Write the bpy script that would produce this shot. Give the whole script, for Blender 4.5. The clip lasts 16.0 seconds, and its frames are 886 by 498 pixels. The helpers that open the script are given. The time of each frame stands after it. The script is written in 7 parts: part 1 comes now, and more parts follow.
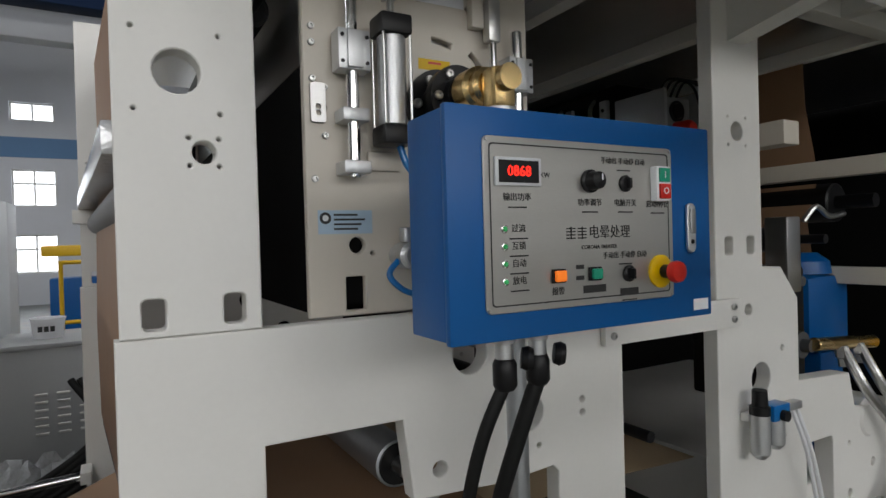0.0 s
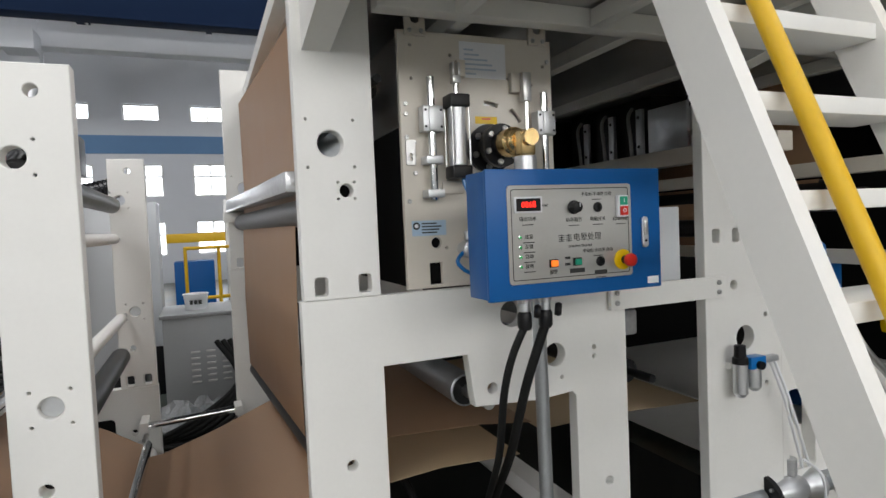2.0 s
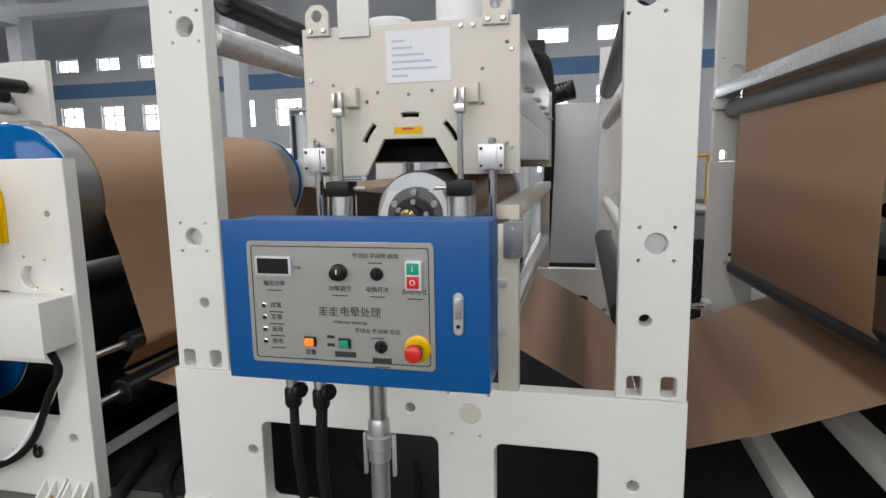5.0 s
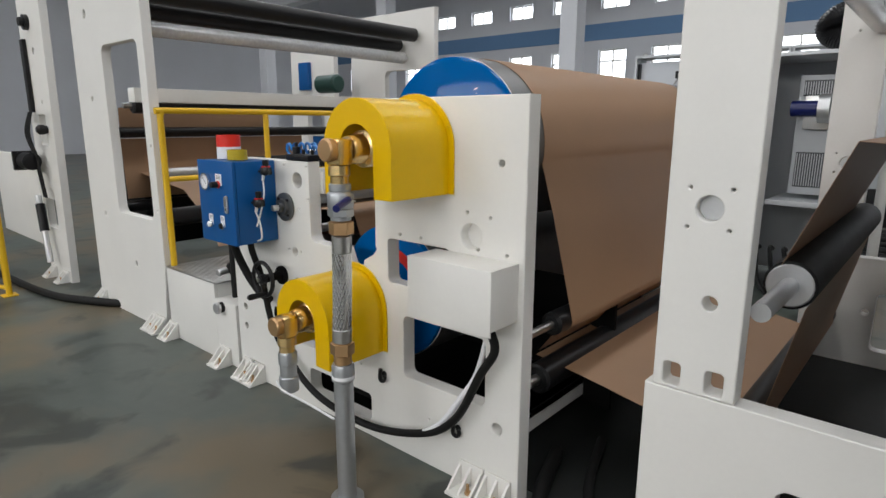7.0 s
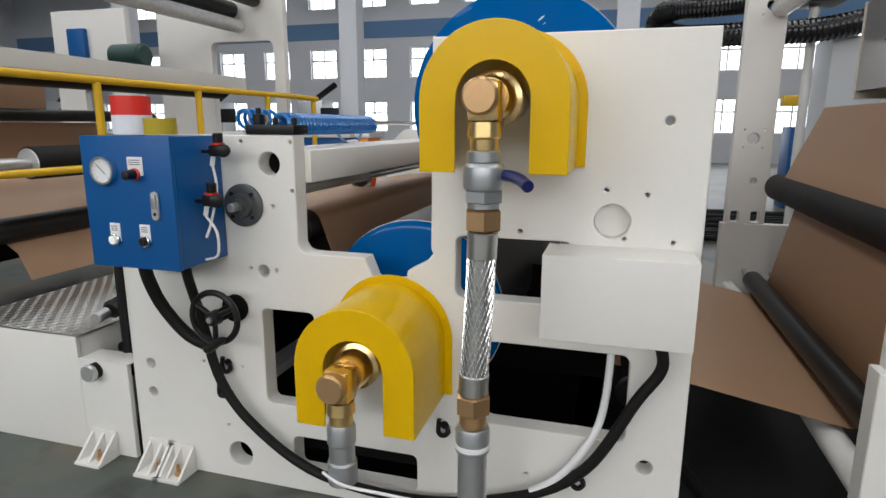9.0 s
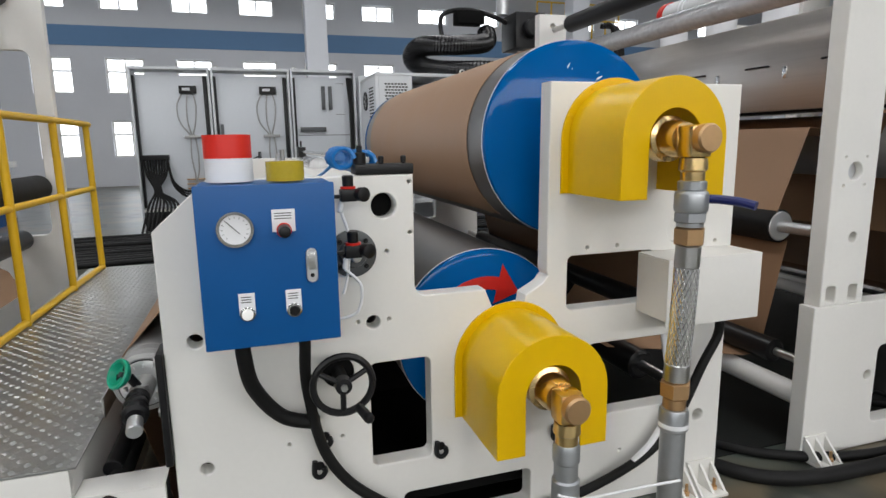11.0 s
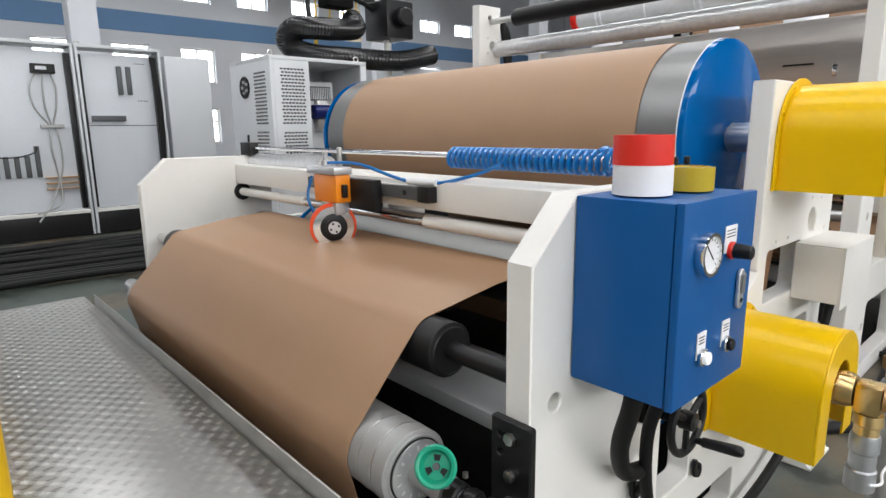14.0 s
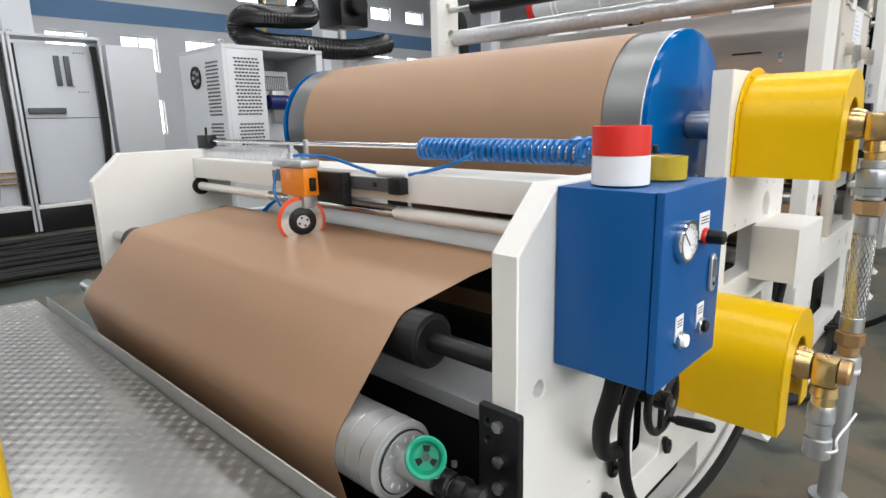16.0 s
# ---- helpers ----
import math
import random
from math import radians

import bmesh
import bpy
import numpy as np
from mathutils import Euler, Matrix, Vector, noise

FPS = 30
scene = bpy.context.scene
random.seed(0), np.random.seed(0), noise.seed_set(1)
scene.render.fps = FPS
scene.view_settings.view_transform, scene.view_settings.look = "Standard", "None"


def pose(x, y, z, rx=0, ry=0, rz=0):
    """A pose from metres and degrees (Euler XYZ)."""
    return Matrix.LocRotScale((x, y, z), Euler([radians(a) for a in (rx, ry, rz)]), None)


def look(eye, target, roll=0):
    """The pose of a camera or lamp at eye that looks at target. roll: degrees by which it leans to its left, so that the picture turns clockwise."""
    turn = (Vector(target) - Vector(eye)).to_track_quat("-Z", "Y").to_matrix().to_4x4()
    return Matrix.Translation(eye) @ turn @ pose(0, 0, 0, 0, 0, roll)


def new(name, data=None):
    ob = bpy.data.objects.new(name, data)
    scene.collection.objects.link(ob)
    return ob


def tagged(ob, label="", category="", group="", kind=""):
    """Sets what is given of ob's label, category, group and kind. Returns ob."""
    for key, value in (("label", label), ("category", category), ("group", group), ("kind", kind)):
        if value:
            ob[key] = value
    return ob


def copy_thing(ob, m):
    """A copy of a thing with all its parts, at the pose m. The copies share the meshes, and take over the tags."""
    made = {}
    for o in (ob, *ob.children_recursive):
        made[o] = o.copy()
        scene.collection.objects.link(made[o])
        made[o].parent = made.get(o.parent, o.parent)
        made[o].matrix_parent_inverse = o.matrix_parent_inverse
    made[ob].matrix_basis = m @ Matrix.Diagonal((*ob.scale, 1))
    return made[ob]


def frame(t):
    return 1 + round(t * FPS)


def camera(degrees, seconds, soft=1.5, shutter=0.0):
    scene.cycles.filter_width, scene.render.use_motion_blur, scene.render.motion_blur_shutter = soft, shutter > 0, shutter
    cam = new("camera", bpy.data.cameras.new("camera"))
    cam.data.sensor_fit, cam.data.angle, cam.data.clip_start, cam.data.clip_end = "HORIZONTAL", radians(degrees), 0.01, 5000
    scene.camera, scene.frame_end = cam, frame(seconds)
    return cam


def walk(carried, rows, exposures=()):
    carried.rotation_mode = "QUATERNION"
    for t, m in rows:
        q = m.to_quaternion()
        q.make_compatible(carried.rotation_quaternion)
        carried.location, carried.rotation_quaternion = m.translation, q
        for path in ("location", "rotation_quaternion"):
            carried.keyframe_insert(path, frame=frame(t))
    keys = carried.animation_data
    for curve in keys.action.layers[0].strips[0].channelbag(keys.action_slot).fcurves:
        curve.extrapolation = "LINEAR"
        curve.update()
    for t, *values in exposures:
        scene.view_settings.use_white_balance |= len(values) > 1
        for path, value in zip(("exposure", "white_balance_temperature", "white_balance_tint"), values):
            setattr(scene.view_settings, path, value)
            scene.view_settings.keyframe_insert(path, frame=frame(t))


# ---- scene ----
cam = camera(74.1, 16.0)
PATH = [
    (0, (3.756, -1.283, 1.555), (4.737, 0.46, 1.53), -1.6),
    (0.5, (3.611, -1.542, 1.562), (4.553, 0.22, 1.465), -1.7),
    (1, (3.477, -1.734, 1.564), (4.432, 0.018, 1.431), -2.2),
    (1.5, (3.487, -1.919, 1.563), (4.397, -0.143, 1.426), -2.3),
    (2, (3.44, -2.037, 1.627), (4.196, -0.188, 1.541), -2.5),
    (2.5, (3.299, -2.067, 1.66), (3.952, -0.177, 1.671), -2.0),
    (3, (3.171, -2.045, 1.634), (3.756, -0.133, 1.669), -1.8),
    (3.5, (3.092, -2.044, 1.552), (3.591, -0.108, 1.495), -1.7),
    (4, (3.006, -2.053, 1.462), (3.337, -0.094, 1.236), -0.8),
    (4.5, (2.869, -2.043, 1.426), (2.745, -0.066, 1.15), -0.6),
    (5, (2.761, -1.898, 1.392), (2.313, 0.03, 1.101), -1.0),
    (5.2, (2.709, -1.843, 1.408), (2.197, 0.066, 1.102), -1.0),
    (7.3, (1.634, -1.561, 1.314), (0.324, -0.111, 0.887), 0.2),
    (7.5, (1.493, -1.559, 1.288), (0.225, -0.073, 0.857), 0.6),
    (7.7, (1.34, -1.548, 1.282), (0.171, 0.01, 0.828), 0.9),
    (8, (1.164, -1.544, 1.269), (0.111, 0.112, 0.883), 0.1),
    (8.2, (1.048, -1.533, 1.234), (0.084, 0.179, 0.855), 0.2),
    (10.3, (-0.192, -1.626, 1.197), (-0.084, 0.322, 0.758), -0.1),
    (10.5, (-0.341, -1.604, 1.217), (-0.138, 0.339, 0.789), 0.1),
    (11, (-0.746, -1.61, 1.262), (-0.148, 0.264, 0.904), -0.9),
    (11.5, (-1.026, -1.463, 1.277), (-0.228, 0.336, 0.92), -0.2),
    (12, (-1.263, -1.292, 1.309), (-0.306, 0.435, 0.989), 0.2),
    (12.5, (-1.526, -1.174, 1.325), (-0.443, 0.473, 0.985), -0.4),
    (13, (-1.656, -0.954, 1.31), (-0.476, 0.62, 0.95), -0.4),
    (13.5, (-1.746, -0.765, 1.304), (-0.513, 0.766, 0.935), -0.5),
    (14, (-1.828, -0.672, 1.301), (-0.516, 0.784, 0.902), -0.7),
    (14.5, (-1.87, -0.642, 1.305), (-0.477, 0.73, 0.881), -0.7),
    (15, (-1.879, -0.633, 1.307), (-0.472, 0.72, 0.872), -1.0),
    (15.5, (-1.879, -0.624, 1.307), (-0.465, 0.723, 0.871), -1.1),
    (16, (-1.871, -0.636, 1.311), (-0.458, 0.71, 0.872), -1.3),
]
walk(cam, [(t, look(eye, target, roll)) for t, eye, target, roll in PATH],
     [(0, -0.24), (0.7, -0.17), (1.5, 0.05), (2.0, 0.19), (3.0, 0.0), (4, 0.23), (5, 0.05), (7.5, -0.1), (11, -0.02), (12.5, 0.24), (14, 0.48), (16, 0.58)])

# ---- light ----
world = bpy.data.worlds.new("world")
scene.world = world
world.use_nodes = True
wn, wl = world.node_tree.nodes, world.node_tree.links
sky = wn.new("ShaderNodeTexSky")
sky.sky_type, sky.sun_disc, sky.sun_elevation, sky.sun_rotation = "NISHITA", False, radians(48), radians(200)
wl.new(sky.outputs[0], wn["Background"].inputs[0])
wn["Background"].inputs[1].default_value = 0.12

ROOF = 9.6
SKYLIGHTS = [(-14.0, 1.5), (-7.0, 1.5), (0.0, 1.5), (7.0, 1.5), (14.0, 1.5)]
SKY_POWER = 710.0
for sx, sy in SKYLIGHTS:
    lamp = bpy.data.lights.new("skylight_lamp", "AREA")
    lamp.shape, lamp.size, lamp.size_y, lamp.energy, lamp.color = "RECTANGLE", 1.9, 25.0, SKY_POWER, (1.0, 0.99, 0.972)
    new("skylight_lamp", lamp).matrix_world = pose(sx, sy, ROOF + 0.05)
# soft fill lamp added behind the camera, where the wall has no windows
lamp = bpy.data.lights.new("window_lamp", "AREA")
lamp.shape, lamp.size, lamp.size_y, lamp.energy, lamp.color = "RECTANGLE", 24.0, 2.2, 1250.0, (1.0, 0.99, 0.972)
new("window_lamp", lamp).matrix_world = look((0, -11.9, 4.4), (0, 0, 2.0))


# ---- materials ----
def material(name, color, rough=0.5, metal=0.0, grain=0.06, scale=30.0, bump=0.02, stain=0.08, coat=0.0, stretch=None, spread=0.0, spec=0.5):
    """Two scales of colour variation, roughness variation and a fine relief, in world metres."""
    m = bpy.data.materials.new(name)
    m.use_nodes = True
    n, l = m.node_tree.nodes, m.node_tree.links
    b = n["Principled BSDF"]
    geo = n.new("ShaderNodeNewGeometry")
    mp = n.new("ShaderNodeMapping")
    l.new(geo.outputs["Position"], mp.inputs[0])
    if stretch:
        mp.inputs["Scale"].default_value = stretch
    fine, broad = n.new("ShaderNodeTexNoise"), n.new("ShaderNodeTexNoise")
    fine.inputs["Scale"].default_value, broad.inputs["Scale"].default_value = scale, scale * 0.06
    fine.inputs["Detail"].default_value, broad.inputs["Detail"].default_value = 5.0, 4.0
    l.new(mp.outputs[0], fine.inputs["Vector"])
    l.new(mp.outputs[0], broad.inputs["Vector"])
    mix = n.new("ShaderNodeMath")
    mix.operation = "MULTIPLY_ADD"
    l.new(fine.outputs[0], mix.inputs[0])
    mix.inputs[1].default_value = 2 * grain
    add = n.new("ShaderNodeMath")
    add.operation = "MULTIPLY_ADD"
    l.new(broad.outputs[0], add.inputs[0])
    add.inputs[1].default_value, add.inputs[2].default_value = 2 * stain, 1 - grain - stain
    l.new(add.outputs[0], mix.inputs[2])
    val = n.new("ShaderNodeHueSaturation")
    val.inputs["Color"].default_value = (*color, 1)
    l.new(mix.outputs[0], val.inputs["Value"])
    if spread:
        info = n.new("ShaderNodeObjectInfo")
        sp = n.new("ShaderNodeMath")
        sp.operation = "MULTIPLY_ADD"
        l.new(info.outputs["Random"], sp.inputs[0])
        sp.inputs[1].default_value = spread
        l.new(mix.outputs[0], sp.inputs[2])
        l.new(sp.outputs[0], val.inputs["Value"])
    l.new(val.outputs[0], b.inputs["Base Color"])
    rr = n.new("ShaderNodeMath")
    rr.operation = "MULTIPLY_ADD"
    l.new(broad.outputs[0], rr.inputs[0])
    rr.inputs[1].default_value, rr.inputs[2].default_value = 0.25 * rough, 0.875 * rough
    l.new(rr.outputs[0], b.inputs["Roughness"])
    b.inputs["Metallic"].default_value = metal
    b.inputs["Specular IOR Level"].default_value = spec
    b.inputs["Coat Weight"].default_value = coat
    if bump:
        bp = n.new("ShaderNodeBump")
        bp.inputs["Strength"].default_value, bp.inputs["Distance"].default_value = bump * 5, 0.002
        l.new(fine.outputs[0], bp.inputs["Height"])
        l.new(bp.outputs[0], b.inputs["Normal"])
    return m


def glowing(name, color, strength):
    m = bpy.data.materials.new(name)
    m.use_nodes = True
    b = m.node_tree.nodes["Principled BSDF"]
    b.inputs["Base Color"].default_value = (*color, 1)
    b.inputs["Emission Color"].default_value, b.inputs["Emission Strength"].default_value = (*color, 1), strength
    return m


def floor_material():
    m = material("green_epoxy_floor", (0.076, 0.093, 0.081), 0.36, 0, 0.16, 14.0, 0.012, 0.40)
    n, l = m.node_tree.nodes, m.node_tree.links
    b = n["Principled BSDF"]
    tint = n.new("ShaderNodeTexNoise")
    tint.inputs["Scale"].default_value, tint.inputs["Detail"].default_value = 0.9, 6.0
    geo = n.new("ShaderNodeNewGeometry")
    l.new(geo.outputs["Position"], tint.inputs["Vector"])
    ramp = n.new("ShaderNodeValToRGB")
    ramp.color_ramp.elements[0].position, ramp.color_ramp.elements[1].position = 0.46, 0.58
    ramp.color_ramp.elements[0].color, ramp.color_ramp.elements[1].color = (0, 0, 0, 1), (1, 1, 1, 1)
    l.new(tint.outputs[0], ramp.inputs[0])
    mix = n.new("ShaderNodeMix")
    mix.data_type = "RGBA"
    l.new(ramp.outputs[0], mix.inputs["Factor"])
    old = b.inputs["Base Color"].links[0].from_socket
    l.new(old, mix.inputs["A"])
    mix.inputs["B"].default_value = (0.135, 0.110, 0.072, 1)
    # dark oily smudges
    oil = n.new("ShaderNodeTexNoise")
    oil.inputs["Scale"].default_value, oil.inputs["Detail"].default_value, oil.inputs["Distortion"].default_value = 2.6, 7.0, 0.6
    l.new(geo.outputs["Position"], oil.inputs["Vector"])
    cut = n.new("ShaderNodeValToRGB")
    cut.color_ramp.elements[0].position, cut.color_ramp.elements[1].position = 0.535, 0.64
    cut.color_ramp.elements[0].color, cut.color_ramp.elements[1].color = (0, 0, 0, 1), (0.8, 0.8, 0.8, 1)
    l.new(oil.outputs[0], cut.inputs[0])
    dark = n.new("ShaderNodeMix")
    dark.data_type = "RGBA"
    l.new(cut.outputs[0], dark.inputs["Factor"])
    l.new(mix.outputs["Result"], dark.inputs["A"])
    dark.inputs["B"].default_value = (0.022, 0.027, 0.024, 1)
    l.new(dark.outputs["Result"], b.inputs["Base Color"])
    return m


WHITE = material("white_machine_paint", (0.80, 0.79, 0.755), 0.42, 0, 0.02, 60, 0.02, 0.05)
CREAM = material("cream_plate_paint", (0.66, 0.61, 0.53), 0.32, 0, 0.02, 60, 0.015, 0.05)
BLUE = material("blue_enamel", (0.001, 0.088, 0.30), 0.38, 0, 0.03, 70, 0.03, 0.05, spec=0.35)
BLUE_GLOSS = material("blue_gloss", (0.0, 0.098, 0.33), 0.07, 0, 0.05, 9, 0.0, 0.09, 0.0, spec=0.13)
YELLOW = material("yellow_enamel", (0.76, 0.47, 0.0), 0.30, 0, 0.03, 40, 0.02, 0.06, spec=0.28)
YELLOW_RAIL = material("yellow_rail_paint", (0.72, 0.44, 0.01), 0.4, 0, 0.05, 40, 0.02, 0.08)
TURNED = material("turned_grey_steel", (0.25, 0.25, 0.248), 0.42, 0.9, 0.05, 50, 0.02, 0.08, 0, (3, 0.4, 3))
STEEL = material("brushed_steel", (0.55, 0.55, 0.54), 0.32, 1.0, 0.05, 60, 0.02, 0.08, 0, (1, 0.1, 6))
CHROME = material("chromed_steel", (0.75, 0.75, 0.75), 0.12, 1.0, 0.03, 25, 0.0, 0.05)
ALU = material("cast_aluminium", (0.62, 0.63, 0.64), 0.4, 0.85, 0.05, 80, 0.03, 0.08)
GALV = material("galvanised_pipe", (0.45, 0.47, 0.49), 0.38, 0.8, 0.09, 40, 0.03, 0.12)
BRASS = material("brass", (0.80, 0.58, 0.27), 0.27, 1.0, 0.04, 60, 0.01, 0.08)
BRASS_NUT = material("dull_brass", (0.58, 0.37, 0.19), 0.38, 0.9, 0.06, 60, 0.02, 0.1)
BLACK = material("black_plastic", (0.009, 0.009, 0.010), 0.38, 0, 0.1, 80, 0.03, 0.1, spec=0.3)
RUBBER = material("black_rubber", (0.010, 0.010, 0.010), 0.55, 0, 0.1, 90, 0.05, 0.15, spec=0.2)
ROLLER = material("black_roller", (0.010, 0.010, 0.011), 0.34, 0, 0.1, 60, 0.02, 0.2, spec=0.3)
# near-black for dark steel parts and for sheets painted as interior shade
DARK = material("dark_steel_and_shade", (0.006, 0.006, 0.006), 0.8, 0, 0.1, 10, 0.02, 0.3, spec=0.1)
KRAFT = material("kraft_paper", (0.355, 0.218, 0.130), 0.45, 0, 0.03, 90, 0.015, 0.06, spec=0.35)
KRAFT_PALE = material("pale_kraft_paper", (0.60, 0.46, 0.29), 0.5, 0, 0.03, 90, 0.015, 0.05)
RED = material("red_plastic", (0.62, 0.02, 0.01), 0.3, 0, 0.03, 50, 0.0, 0.04)
RED_TAPE = material("red_tape", (0.75, 0.03, 0.02), 0.35, 0, 0.03, 50, 0.0, 0.04)
PAPER = material("white_paper", (0.82, 0.83, 0.85), 0.55, 0, 0.02, 60, 0.02, 0.04)
TAPE = material("yellow_translucent_tape", (0.50, 0.38, 0.03), 0.2, 0, 0.1, 120, 0.0, 0.1)
ORANGE = material("orange_plastic", (0.85, 0.26, 0.01), 0.35, 0, 0.03, 50, 0.0, 0.05)
GREEN = material("green_plastic", (0.01, 0.33, 0.20), 0.3, 0, 0.03, 50, 0.0, 0.05)
BLUE_HOSE = material("blue_air_hose", (0.0, 0.15, 0.46), 0.3, 0, 0.03, 50, 0.0, 0.05, 0.3)
WRAP = material("shrink_wrap", (0.66, 0.67, 0.68), 0.14, 0.35, 0.22, 38, 0.4, 0.25)
MATTE_STEEL = material("matte_grey_steel", (0.40, 0.40, 0.395), 0.5, 0.45, 0.05, 50, 0.02, 0.08)
MID_GREY = material("mid_grey_cabinet_paint", (0.33, 0.34, 0.345), 0.45, 0.1, 0.03, 40, 0.01, 0.08)
FILM = material("crumpled_clear_film", (0.34, 0.35, 0.36), 0.12, 0.1, 0.35, 40, 0.4, 0.3)
PANEL = material("brushed_panel", (0.50, 0.495, 0.47), 0.34, 0.75, 0.05, 60, 0.015, 0.05, 0, (1.0, 1.0, 12.0))
INK = material("dark_ink", (0.03, 0.03, 0.03), 0.6)
GREY_CAB = material("pale_grey_cabinet", (0.62, 0.64, 0.66), 0.4, 0, 0.02, 50, 0.01, 0.05)
WALL_PAINT = material("white_wall_paint", (0.71, 0.73, 0.77), 0.8, 0, 0.02, 10, 0.01, 0.08)
WALL_BLUE = material("blue_wall_band", (0.15, 0.28, 0.48), 0.8, 0, 0.03, 10, 0.01, 0.08)
ROOF_MAT = material("grey_roof_sheet", (0.045, 0.05, 0.055), 0.85, 0.0, 0.05, 6, 0.02, 0.1, spec=0.15)
BEAM_BLUE = material("blue_crane_beam", (0.008, 0.020, 0.055), 0.7, 0, 0.05, 10, 0.02, 0.1, spec=0.1)
IRON = material("grey_cast_iron", (0.10, 0.105, 0.11), 0.45, 0.4, 0.08, 60, 0.03, 0.1)
DIAMOND = material("aluminium_tread_plate", (0.47, 0.47, 0.455), 0.33, 0.92, 0.12, 12, 0.012, 0.30)
FLOOR = floor_material()
DISPLAY_RED = glowing("red_digits", (1.0, 0.02, 0.01), 2.4)
LAMP_GREEN = glowing("green_indicator", (0.05, 0.5, 0.15), 0.12)
LAMP_WHITE = glowing("white_indicator", (0.9, 0.9, 0.87), 0.2)
LAMP_ORANGE = glowing("orange_indicator", (1.0, 0.22, 0.02), 0.5)
NAVY = material("navy_lever_sleeve", (0.005, 0.012, 0.11), 0.35, 0, 0.05, 60, 0.0, 0.08)
SKY_GLOW = glowing("bright_overcast_sky", (0.96, 0.98, 1.0), 2.2)
BLUE_INK = material("blue_label", (0.48, 0.56, 0.66), 0.5)


# ---- building blocks ----
from mathutils.geometry import delaunay_2d_cdt


def thing(name, label, category, at=(0, 0, 0), group="", kind=""):
    ob = new(name)
    ob.location = at
    ob.empty_display_size = 0.05
    return tagged(ob, label, category, group, kind)


def finish(name, mesh, mat, parent, label="", smooth=True):
    for p in mesh.polygons:
        p.use_smooth = smooth
    if smooth:
        mesh.set_sharp_from_angle(angle=radians(35))
    mesh.materials.append(mat)
    ob = new(name, mesh)
    ob.parent = parent
    if label:
        tagged(ob, label)
    return ob


def part(name, bm, mat, parent=None, label=""):
    bmesh.ops.recalc_face_normals(bm, faces=bm.faces)
    mesh = bpy.data.meshes.new(name)
    bm.to_mesh(mesh)
    bm.free()
    return finish(name, mesh, mat, parent, label)


def box(x0, x1, y0, y1, z0, z1, bevel=0.004, bm=None, seg=2):
    b = bmesh.new()
    bmesh.ops.create_cube(b, size=1.0)
    bmesh.ops.transform(b, matrix=Matrix.Translation(((x0 + x1) / 2, (y0 + y1) / 2, (z0 + z1) / 2)) @ Matrix.Diagonal((abs(x1 - x0), abs(y1 - y0), abs(z1 - z0), 1)), verts=b.verts)
    lim = 0.45 * min(abs(x1 - x0), abs(y1 - y0), abs(z1 - z0))
    if bevel:
        bmesh.ops.bevel(b, geom=b.edges[:], offset=min(bevel, lim), segments=seg, affect="EDGES", profile=0.6)
    return join(bm, b)


def join(bm, b):
    if bm is None:
        return b
    tmp = bpy.data.meshes.new("tmp")
    b.to_mesh(tmp)
    b.free()
    bm.from_mesh(tmp)
    bpy.data.meshes.remove(tmp)
    return bm


def turned(profile, at, axis, seg=32, bm=None):
    """A lathe body: profile rows of (along, radius) on the axis from the point at."""
    b = bmesh.new()
    a = Vector(axis).normalized()
    u = a.orthogonal().normalized()
    v = a.cross(u)
    rings = []
    for s, r in profile:
        c = Vector(at) + a * s
        rings.append([b.verts.new(c + (u * math.cos(2 * math.pi * k / seg) + v * math.sin(2 * math.pi * k / seg)) * max(r, 1e-4)) for k in range(seg)])
    for r0, r1 in zip(rings, rings[1:]):
        for k in range(seg):
            b.faces.new((r0[k], r0[(k + 1) % seg], r1[(k + 1) % seg], r1[k]))
    b.faces.new(list(reversed(rings[0])))
    b.faces.new(rings[-1])
    return join(bm, b)


def rod(p0, p1, r, seg=20, bm=None, edge=0.003):
    p0, p1 = Vector(p0), Vector(p1)
    n = (p1 - p0).length
    e = min(edge, r * 0.4, n * 0.4)
    return turned([(0, r - e), (e, r), (n - e, r), (n, r - e)], p0, p1 - p0, seg, bm)


def smooth_path(pts, steps=8):
    pts = [Vector(p) for p in pts]
    out = []
    for i in range(len(pts) - 1):
        a, b, c, d = pts[max(i - 1, 0)], pts[i], pts[i + 1], pts[min(i + 2, len(pts) - 1)]
        for k in range(steps):
            t = k / steps
            out.append(0.5 * ((2 * b) + (c - a) * t + (2 * a - 5 * b + 4 * c - d) * t * t + (3 * b - a - 3 * c + d) * t ** 3))
    return out + [pts[-1]]


